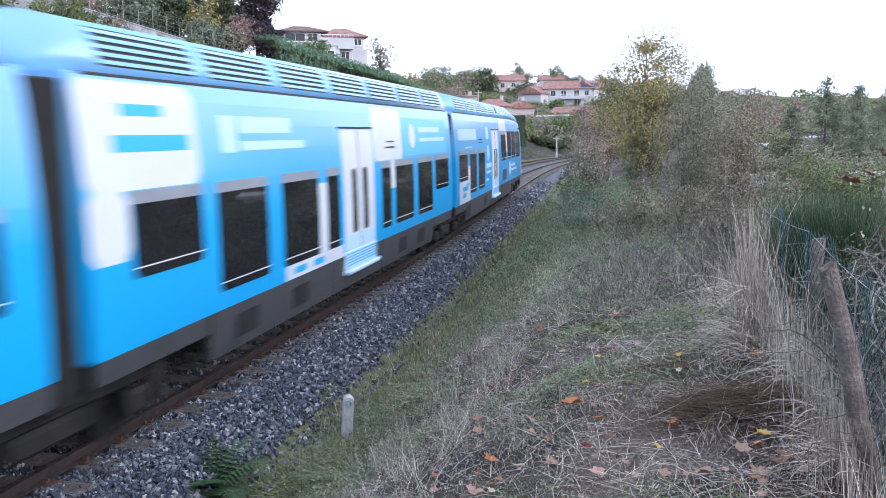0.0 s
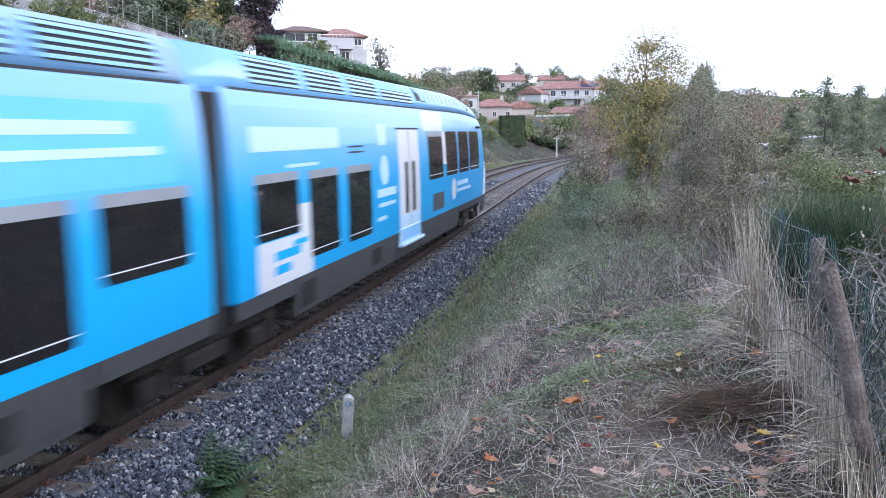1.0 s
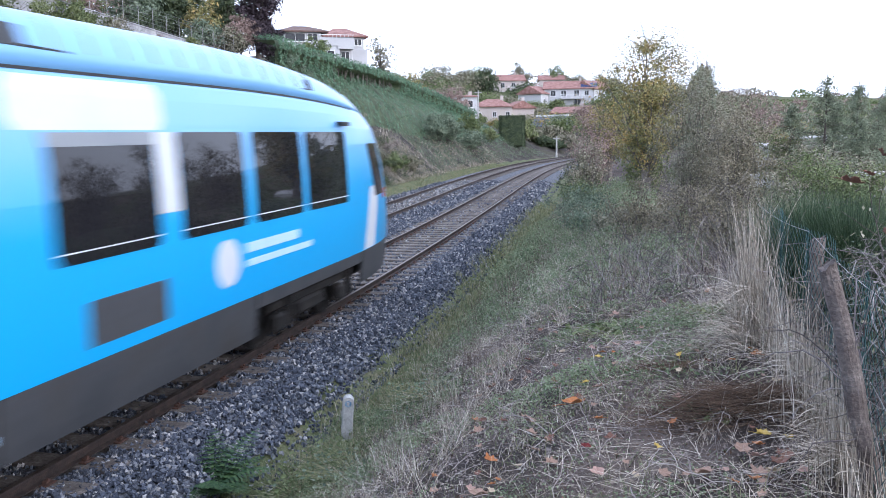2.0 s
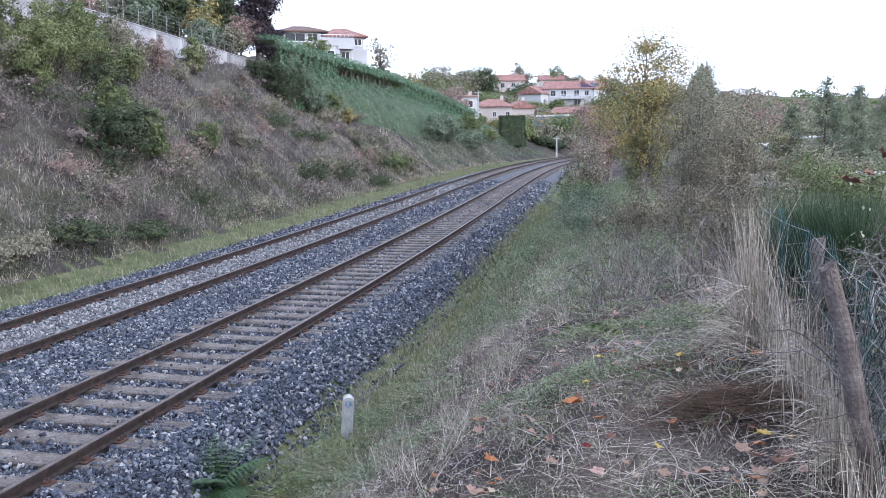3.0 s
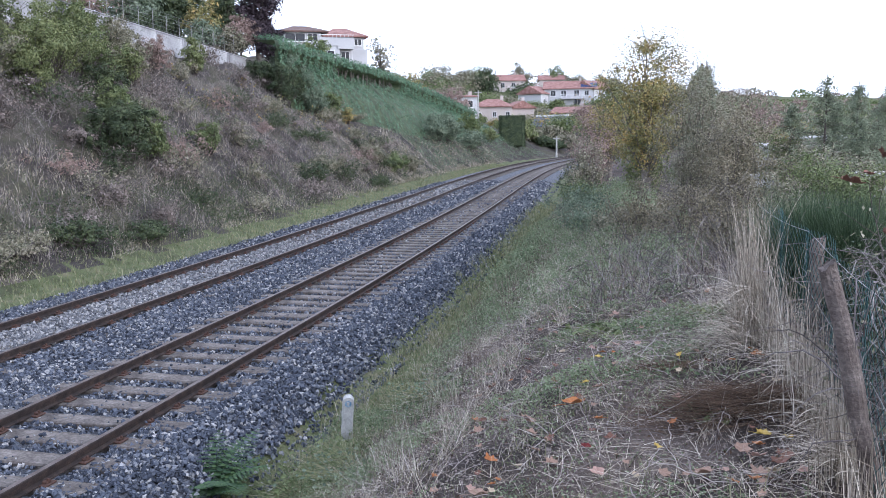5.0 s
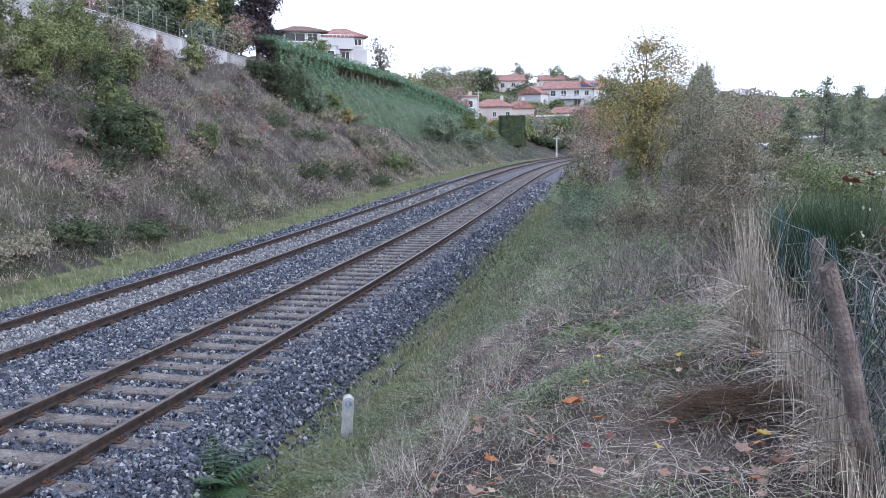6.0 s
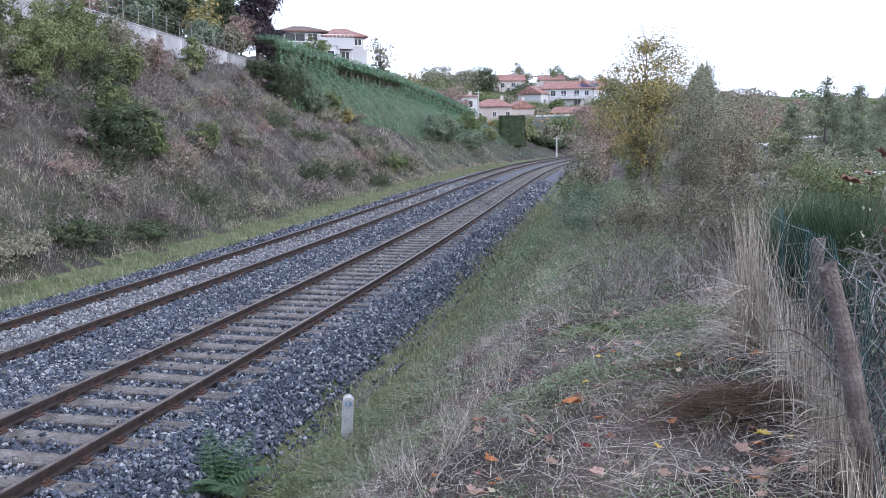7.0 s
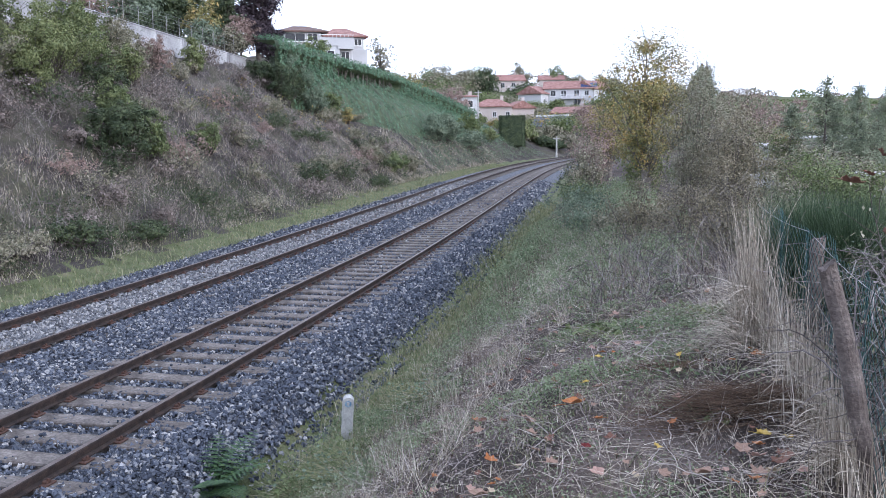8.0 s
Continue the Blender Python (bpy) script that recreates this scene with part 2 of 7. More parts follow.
def build_track(name, uc, drop, label):
    track = tagged(new(name), label, "railway track", kind="structure")
    for e in (1, -1):
        build_rail(track, uc + e * GAUGE / 2, -180, 260)
    kinds = [sleeper_mesh(k) for k in range(6)]
    fast = fastening_mesh()
    r = random.Random(5)
    for k in range(-6, 250):
        s = 7.92 + 0.6 * k
        x, y, th = (float(a) for a in on_line(uc, s))
        ob = new("sleeper", kinds[r.randrange(6)])
        ob.parent = track
        ob.matrix_basis = pose(x, y, -drop, 0, 0, -math.degrees(th) + r.uniform(-0.6, 0.6))
        if k < 40:
            for e in (1, -1):
                x, y, th = (float(a) for a in on_line(uc + e * GAUGE / 2, s))
                ob = new("fastening", fast)
                ob.parent = track
                ob.matrix_basis = pose(x, y, 0, 0, 0, -math.degrees(th))
    return track


build_track("track_1", 0.0, 0.0, "near railway track with rusty rails and weathered sleepers")
build_track("track_2", -SEP, 0.035, "far railway track with rusty rails, sleepers half buried")


# ---- the railcar ----
def paint_material():
    """Sky-blue livery that fades to pale blue towards the roof, partly sky reflection put into the colour; noise wavers
    the fade.
    """
    m = bpy.data.materials.new("train_paint")
    m.use_nodes = True
    nt = m.node_tree
    N, L = nt.nodes.new, nt.links.new
    b = nt.nodes["Principled BSDF"]
    b.inputs["Roughness"].default_value = 0.28
    b.inputs["Coat Weight"].default_value, b.inputs["Coat Roughness"].default_value = 0.4, 0.08
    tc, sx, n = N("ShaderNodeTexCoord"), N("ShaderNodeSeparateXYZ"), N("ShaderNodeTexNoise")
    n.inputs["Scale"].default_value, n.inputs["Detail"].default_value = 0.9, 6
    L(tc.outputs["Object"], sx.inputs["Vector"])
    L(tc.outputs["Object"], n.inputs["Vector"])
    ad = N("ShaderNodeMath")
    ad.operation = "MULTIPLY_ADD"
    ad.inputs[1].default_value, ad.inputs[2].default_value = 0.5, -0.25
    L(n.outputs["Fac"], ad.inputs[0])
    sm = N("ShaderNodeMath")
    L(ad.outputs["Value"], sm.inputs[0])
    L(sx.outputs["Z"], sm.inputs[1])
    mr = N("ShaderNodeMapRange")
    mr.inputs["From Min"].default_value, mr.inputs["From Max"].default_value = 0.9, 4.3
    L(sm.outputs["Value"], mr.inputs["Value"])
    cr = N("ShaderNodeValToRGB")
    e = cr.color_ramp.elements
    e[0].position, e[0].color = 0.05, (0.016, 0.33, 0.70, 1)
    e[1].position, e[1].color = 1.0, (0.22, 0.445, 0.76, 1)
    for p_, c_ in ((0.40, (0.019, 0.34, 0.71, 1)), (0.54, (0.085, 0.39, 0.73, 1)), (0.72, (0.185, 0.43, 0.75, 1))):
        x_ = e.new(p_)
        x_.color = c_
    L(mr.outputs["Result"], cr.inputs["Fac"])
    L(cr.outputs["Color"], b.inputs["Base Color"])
    return m


def glass_material():
    m = bpy.data.materials.new("tinted_glass")
    m.use_nodes = True
    b = m.node_tree.nodes["Principled BSDF"]
    b.inputs["Base Color"].default_value = (0.012, 0.012, 0.015, 1)
    b.inputs["Roughness"].default_value, b.inputs["IOR"].default_value = 0.03, 1.6
    return m


M["train_paint"] = paint_material()
M["train_glass"] = glass_material()
M["train_white"] = material("train_white", [(0.54, 0.57, 0.62), (0.60, 0.63, 0.67)], 0.3, 1.2, 9, 0, fine_amount=0.04, spec=0.5)
M["train_blue"] = material("train_blue", [(0.015, 0.35, 0.70), (0.02, 0.37, 0.72)], 0.3, 1.2, 9, 0, fine_amount=0.05, spec=0.5)
M["field_blue"] = material("field_blue", [(0.10, 0.43, 0.72), (0.12, 0.45, 0.74)], 0.3, 1.2, 9, 0, fine_amount=0.05, spec=0.5)
M["livery_pale"] = material("livery_pale", [(0.42, 0.60, 0.80), (0.46, 0.64, 0.82)], 0.3, 1.2, 9, 0, fine_amount=0.05, spec=0.5)
M["train_grey"] = material("train_grey", [(0.040, 0.043, 0.049), (0.056, 0.058, 0.064), (0.05, 0.048, 0.048)], 0.5, 1.4, 12, 0.05, 0.01, fine_amount=0.12)
M["band_grey"] = material("band_grey", [(0.20, 0.22, 0.25), (0.26, 0.28, 0.30)], 0.35, 2, 12, 0, fine_amount=0.06)
M["train_black"] = material("train_black", [(0.012, 0.012, 0.013), (0.025, 0.025, 0.026)], 0.6, 3, 20, 0.1, 0.01, fine_amount=0.2)
M["under_dark"] = material("under_dark", [(0.008, 0.0075, 0.0075), (0.016, 0.015, 0.015), (0.032, 0.026, 0.022)], 0.7, 4, 30, 0.2, 0.01)
M["steel"] = material("steel", [(0.3, 0.3, 0.3), (0.4, 0.4, 0.4)], 0.35, 5, 40, 0.05, 0.004, metal=0.9)
M["bare_grey"] = material("bare_grey", [(0.52, 0.55, 0.58), (0.62, 0.64, 0.66)], 0.4, 3, 20, 0.05, 0.004)
M["lamp_red"] = material("lamp_red", [(0.5, 0.02, 0.02), (0.55, 0.03, 0.03)], 0.2, 3, 20, 0)

SIDE_Z = [0.45, 0.60, 1.06, 1.50, 1.90, 2.30, 2.60, 3.00, 3.30, 3.56, 3.72, 3.78, 3.98, 4.16, 4.29, 4.37, 4.40]
SIDE_X = [1.36, 1.38, 1.42, 1.425, 1.425, 1.42, 1.41, 1.385, 1.36, 1.33, 1.30, 1.28, 1.23, 1.16, 1.05, 0.70, 0.0]
NOSE_Y = 18.0


def nose_end(z):
    return 23.05 - 0.30 * np.clip(np.asarray(z, float) - 1.5, 0, None) ** 1.75 - 0.25 * np.clip(0.9 - np.asarray(z, float), 0, None)


def skin(y, z, cab):
    """x and z of the body's side at y metres along the car and z over the rails (half a section)."""
    y, z = np.asarray(y, float), np.asarray(z, float)
    x = np.interp(z, SIDE_Z, SIDE_X)
    if not cab:
        return x, z
    q = np.clip((y - NOSE_Y) / (nose_end(z) - NOSE_Y), 0, 1)
    w = np.clip((y - 14.0) / (nose_end(z) - 14.0), 0, 1)
    return x * (1 - 0.45 * q ** 3.0), z - np.clip(z - 3.2, 0, None) * 0.62 * w ** 2.4


def shell(y0, y1, z0, z1, cab):
    """The body between two heights as a closed loft; with a cab its end is drawn in to a nose."""
    zs = np.array([z for z in sorted(set(SIDE_Z + [z0, z1])) if z0 <= z <= z1])
    bm = bmesh.new()
    qs = [0, 1] if not cab else [0] + [(14.0 + 0.6 * k) / 22.8 for k in range(6)] + [NOSE_Y / 22.8] + [NOSE_Y / 22.8 + (1 - NOSE_Y / 22.8) * k / 12 for k in range(1, 13)]
    rings = []
    for q in qs:
        ring = []
        for sgn in (1, -1):
            for z in (zs if sgn > 0 else zs[::-1]):
                if not cab:
                    y = y0 + q * (y1 - y0)
                elif q <= NOSE_Y / 22.8:
                    y = y0 + (NOSE_Y - y0) * q / (NOSE_Y / 22.8)
                else:
                    y = NOSE_Y + (q * 22.8 - NOSE_Y) / (22.8 - NOSE_Y) * (float(nose_end(z)) - NOSE_Y)
                x, zz = skin(y, z, cab)
                ring.append(bm.verts.new((sgn * max(float(x), 0.001), y, float(zz))))
        rings.append(ring)
    for a, b in zip(rings, rings[1:]):
        for j in range(len(a)):
            k = (j + 1) % len(a)
            bm.faces.new((a[j], a[k], b[k], b[j]))
    bm.faces.new(rings[0])
    bm.faces.new(rings[-1][::-1])
    return bm


def add_panel(bm, y0, y1, z0, z1, cab, proud, thick=0.03, sgn=1, mi=0, round_=0.0, slant=0.0):
    """A plate that follows the body's side, its face proud of the skin by that much; corners cut by round_."""
    ny = max(1, int((y1 - y0) / 0.3)) if y1 > NOSE_Y else 1
    bends = [z for z in SIDE_Z if z0 + 0.01 < z < z1 - 0.01]
    ys, zs = np.linspace(y0, y1, ny + 1), np.array([z0] + bends + [z1])
    if round_:
        ys = np.array(sorted(set([y0, y0 + round_, y1 - round_, y1] + list(ys[1:-1]))))
        zs = np.array(sorted(set([z0, z0 + round_, z1 - round_, z1] + [z for z in bends if z0 + round_ + 0.01 < z < z1 - round_ - 0.01])))
    grid = {}
    for i, y in enumerate(ys):
        for j, z in enumerate(zs):
            if round_ and i in (0, len(ys) - 1) and j in (0, len(zs) - 1):
                continue
            yy = y + slant * (z - z0)
            x, zz = skin(yy, z, cab)
            grid[i, j] = [bm.verts.new((sgn * (float(x) + d), yy, float(zz))) for d in (proud, proud - thick)]
    for i in range(len(ys) - 1):
        for j in range(len(zs) - 1):
            c = [k for k in ((i, j), (i + 1, j), (i + 1, j + 1), (i, j + 1)) if k in grid]
            if len(c) < 3:
                continue
            bm.faces.new([grid[k][0] for k in c]).material_index = mi
            bm.faces.new([grid[k][1] for k in c][::-1]).material_index = mi
    bm.edges.ensure_lookup_table()
    rim = [e for e in bm.edges if len(e.link_faces) == 1]
    front = {v for g in grid.values() for v in g[:1]}
    back = {g[0]: g[1] for g in grid.values()}
    for e in rim:
        a, b = e.verts
        if a in front and b in front:
            bm.faces.new((a, b, back[b], back[a])).material_index = mi
    return bm


def panel(name, spans, mat, parent, cab, proud, label="", thick=0.03, round_=0.0, slant=0.0, smooth_shade=False):
    """Plates on both sides of the car, each a part of its own."""
    for y0, y1, z0, z1 in spans:
        for sgn in (1, -1):
            part(name, add_panel(bmesh.new(), y0, y1, z0, z1, cab, proud, thick, sgn, 0, round_, slant), mat, parent, label, smooth_shade)


def car_window(car, y0, y1, z0, z1, cab, band=True):
    for sgn in (1, -1):
        bm = bmesh.new()
        add_panel(bm, y0, y1, z0, z1, cab, 0.006, 0.03, sgn, 0, 0.05)
        w = part("window", bm, M["train_glass"], car, "dark tinted window pane")
        if band:
            bm = bmesh.new()
            add_panel(bm, y0 - 0.02, y1 + 0.02, z1 - 0.13, z1, cab, 0.010, 0.02, sgn)
            part("top_rail", bm, M["band_grey"], w, "grey strip over the pane")
        bm = bmesh.new()
        add_panel(bm, y0 + 0.02, y1 - 0.02, z0 + 0.10, z0 + 0.113, cab, 0.011, 0.01, sgn)
        part("trim", bm, M["bare_grey"], w, "thin light trim line")


def car_door(car, y0, y1, cab):
    for sgn in (1, -1):
        bm = bmesh.new()
        add_panel(bm, y0, y1, 1.12, 3.26, cab, 0.008, 0.04, sgn, 0, 0.08)
        d = part("door", bm, M["train_white"], car, "white sliding door with two narrow windows")
        mid = (y0 + y1) / 2
        for a, b in ((mid - 0.46, mid - 0.20), (mid + 0.20, mid + 0.46)):
            bm = bmesh.new()
            add_panel(bm, a, b, 1.42, 2.56, cab, 0.014, 0.02, sgn, 0, 0.05)
            part("door_window", bm, M["train_glass"], d)
        bm = bmesh.new()
        add_panel(bm, mid - 0.012, mid + 0.012, 1.14, 3.24, cab, 0.013, 0.02, sgn)
        part("seam", bm, M["train_black"], d)
        bm = bmesh.new()
        add_panel(bm, y0 + 0.02, y1 - 0.02, 1.13, 1.40, cab, 0.011, 0.02, sgn)
        part("lower_panel", bm, M["livery_pale"], d, "pale blue lower door panel")
        bm = bmesh.new()
        add_panel(bm, y0 - 0.05, y1 + 0.05, 3.275, 3.305, cab, 0.03, 0.05, sgn)
        part("rain_gutter", bm, M["train_black"], d)
        bm = bmesh.new()
        add_box(bm, min(sgn * 1.36, sgn * 1.52), max(sgn * 1.36, sgn * 1.52), y0 - 0.02, y1 + 0.02, 0.72, 0.80, 0.02)
        add_box(bm, min(sgn * 1.36, sgn * 1.44), max(sgn * 1.36, sgn * 1.44), y0, y1, 0.80, 1.12, 0.015)
        part("step", bm, M["livery_pale"], car, "pale entrance step under the door")
        bm = bmesh.new()
        for k in range(5):
            z = 0.86 + k * 0.05
            add_box(bm, min(sgn * 1.43, sgn * 1.447), max(sgn * 1.43, sgn * 1.447), y0 + 0.04, y1 - 0.04, z, z + 0.018)
        part("step_rib", bm, M["train_blue"], car)


def car_louvre(car, y0, y1, cab, n=5, z0=3.86, z1=4.24):
    for sgn in (1, -1):
        bm = bmesh.new()
        add_panel(bm, y0, y1, z0, z1, cab, 0.004, 0.03, sgn)
        lv = part("louvre", bm, M["train_black"], car, "dark roof vent behind pale slats")
        h = (z1 - z0) / (2 * n)
        for k in range(n):
            bm = bmesh.new()
            add_panel(bm, y0 - 0.01, y1 + 0.01, z0 + (2 * k + 0.5) * h, z0 + (2 * k + 1.55) * h, cab, 0.016, 0.03, sgn)
            part("slat", bm, M["train_paint"], lv)


def bogie(car, yc, wheelbase=2.6):
    b = part("bogie", box(-0.98, 0.98, yc - 0.3, yc + 0.3, 0.45, 0.75, 0.04), M["under_dark"], car, "dark dirty bogie frame")
    for sgn in (1, -1):
        part("side_frame", box(sgn * 1.08 - 0.09, sgn * 1.08 + 0.09, yc - wheelbase / 2 - 0.35, yc + wheelbase / 2 + 0.35, 0.605, 0.76, 0.03), M["under_dark"], b)
        part("damper", box(sgn * 1.05 - 0.12, sgn * 1.05 + 0.12, yc - 0.55, yc + 0.55, 0.36, 0.60, 0.05), M["under_dark"], b)
    for sgn in (1, -1):
        for e in (-1, 1):
            ya = yc + e * wheelbase / 2
            bm = bmesh.new()
            r = [(0.0, 0.16), (0.10, 0.16), (0.12, 0.06), (0.34, 0.05), (0.36, 0.07), (0.42, 0.07), (0.42, -0.05), (0.445, -0.06), (0.445, -0.075)]
            n = 28
            rings = [[bm.verts.new((sgn * (GAUGE / 2 + d), ya + rr * math.cos(2 * math.pi * k / n), 0.42 + rr * math.sin(2 * math.pi * k / n))) for k in range(n)] for rr, d in r[1:]]
            for a, c in zip(rings, rings[1:]):
                for k in range(n):
                    bm.faces.new((a[k], a[(k + 1) % n], c[(k + 1) % n], c[k]))
            bm.faces.new(rings[0])
            bm.faces.new(rings[-1][::-1])
            part("wheel", bm, M["under_dark"], b, "dark steel wheel")
            bm = bmesh.new()
            add_box(bm, sgn * 1.12 - 0.1, sgn * 1.12 + 0.1, ya - 0.17, ya + 0.17, 0.28, 0.56, 0.05)
            part("axle_box", bm, M["under_dark"], b)
            bm = bmesh.new()
            add_tube(bm, [(sgn * 1.2, ya + 0.28, 0.34), (sgn * 1.2, ya + 0.28, 0.86)], [0.07, 0.07], 8)
            part("spring", bm, M["under_dark"], b)


def disc(car, y, z, r, cab, mat, name="emblem", label="plain white round emblem"):
    """Round plates on both sides."""
    for sgn in (1, -1):
        bm = bmesh.new()
        ring = []
        for k in range(20):
            yy, zz = y + r * math.cos(k * math.pi / 10), z + r * math.sin(k * math.pi / 10)
            x, z2 = skin(yy, zz, cab)
            ring.append((bm.verts.new((sgn * (float(x) + 0.006), yy, float(z2))), bm.verts.new((sgn * (float(x) - 0.01), yy, float(z2)))))
        bm.faces.new([a for a, b in ring])
        for (a, b), (c, d) in zip(ring, ring[1:] + ring[:1]):
            bm.faces.new((a, c, d, b))
        part(name, bm, mat, car, label)


def bars(car, rows, cab, mat, label):
    """Lettering too small to read, as bars: (y, z, length, height)."""
    for y, z, ln, h in rows:
        panel("lettering", [(y, y + ln, z, z + h)], mat, car, cab, 0.005, label, 0.01)


def car_underside(car, y0, y1, cab):
    part("floor_pan", box(-1.2, 1.2, y0 + 0.1, y1 - 0.1, 0.78, 1.10, 0.03), M["under_dark"], car, "dark underframe")


def skirt(car, y0, y1, cab, z0=0.47):
    panel("skirt", [(y0, y1, z0, 1.055)], M["train_grey"], car, cab, -0.004, "grey lower side skirt", 0.05, 0.04)


def hatch(car, y0, y1, z0, z1, cab):
    panel("hatch", [(y0, y1, z0, z1)], M["train_black"], car, cab, 0.004, "dark recess in the skirt", 0.02, 0.03)


def car_roof(car, y0, y1, cab):
    bm = shell(y0, y1, 3.78, 4.40, cab)
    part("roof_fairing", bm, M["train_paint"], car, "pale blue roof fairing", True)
    panel("roof_seam", [(y0, 19.6 if cab else y1, 3.755, 3.785)], M["train_black"], car, cab, 0.006, "black seam under the roof fairing", 0.04)


def middle_car():
    car = tagged(new("train_car"), "sky-blue and white railcar middle car running on the track", "train", "cars of the train")
    y0, y1 = -16.92, -0.28
    part("body", shell(y0, y1, 1.06, 3.78, False), M["train_paint"], car, "sky-blue painted body, paler above with sky reflection put in its colour")
    car_roof(car, y0 + 0.18, y1 - 0.18, False)
    car_underside(car, y0, y1, False)
    for a, b in ((-14.6, -10.15), (-10.1, -7.3), (-7.25, -2.6)):
        skirt(car, a, b, False)
    skirt(car, y0, -14.65, False, 0.82)
    skirt(car, -2.55, y1, False, 0.82)
    for a, b, z0, z1 in ((-16.2, -14.75, 1.75, 2.63), (-14.35, -12.88, 1.28, 2.62), (-12.35, -10.9, 1.28, 2.62), (-10.47, -9.88, 1.28, 2.62),
                         (-7.25, -6.6, 1.28, 2.62), (-6.22, -4.68, 1.28, 2.62), (-4.22, -2.75, 1.28, 2.62), (-2.35, -0.76, 1.75, 2.63)):
        car_window(car, a, b, z0, z1, False)
    car_door(car, -9.65, -7.8, False)
    for k in range(7):
        car_louvre(car, -16.35 + k * 2.26, -14.45 + k * 2.26, False)
    # white fields of the livery
    panel("white_field", [(-16.92, -14.70, 2.64, 3.72), (-16.92, -16.24, 1.95, 2.66)], M["train_white"], car, False, 0.002, "white field of the livery", 0.01, 0.12)
    panel("white_post", [(-10.88, -10.49, 1.28, 2.40)], M["train_white"], car, False, 0.004, "white strip between two windows", 0.01)
    panel("white_field", [(-12.3, -9.72, 1.065, 1.275)], M["train_white"], car, False, 0.003, "white field under the windows", 0.01)
    panel("white_field", [(-7.7, -5.55, 2.64, 3.70)], M["train_white"], car, False, 0.002, "white field beside the door", 0.01, 0.1)
    panel("white_post", [(-6.58, -6.24, 2.05, 2.63)], M["train_white"], car, False, 0.004, "", 0.01)
    panel("blue_field", [(-5.45, -0.9, 2.68, 3.52)], M["field_blue"], car, False, 0.002, "light blue field with lettering", 0.01, 0.05)
    bars(car, [(-16.4, 3.02, 1.5, 0.17), (-16.2, 3.38, 0.8, 0.12), (-12.0, 1.12, 0.5, 0.10), (-11.2, 1.12, 0.5, 0.1)], False, M["train_blue"], "blue lettering as plain bars")
    bars(car, [(-6.9, 2.88, 0.75, 0.035), (-6.75, 3.0, 0.55, 0.03)], False, M["train_black"], "small dark lettering as plain bars")
    bars(car, [(-14.1, 2.96, 0.42, 0.46), (-13.55, 3.20, 1.7, 0.22), (-13.55, 2.98, 2.2, 0.12), (-3.9, 3.2, 2.2, 0.13), (-3.9, 2.98, 2.7, 0.09)], False, M["livery_pale"], "white lettering as plain bars")
    disc(car, -4.6, 3.12, 0.28, False, M["train_white"])
    for a in (-13.9, -12.0, -5.9, -4.2):
        hatch(car, a, a + 0.62, 0.60, 0.92, False)
    bogie(car, 0.0)
    folds = part("bellows", box(-1.22, 1.22, -0.27, 0.27, 0.74, 3.62, 0.03), M["train_black"], car, "black folded rubber gangway bellows")
    for k in range(6):
        y = -0.26 + k * 0.09
        part("fold", box(-1.30, 1.30, y, y + 0.055, 0.72, 3.70, 0.02), M["train_black"], folds)
    return car


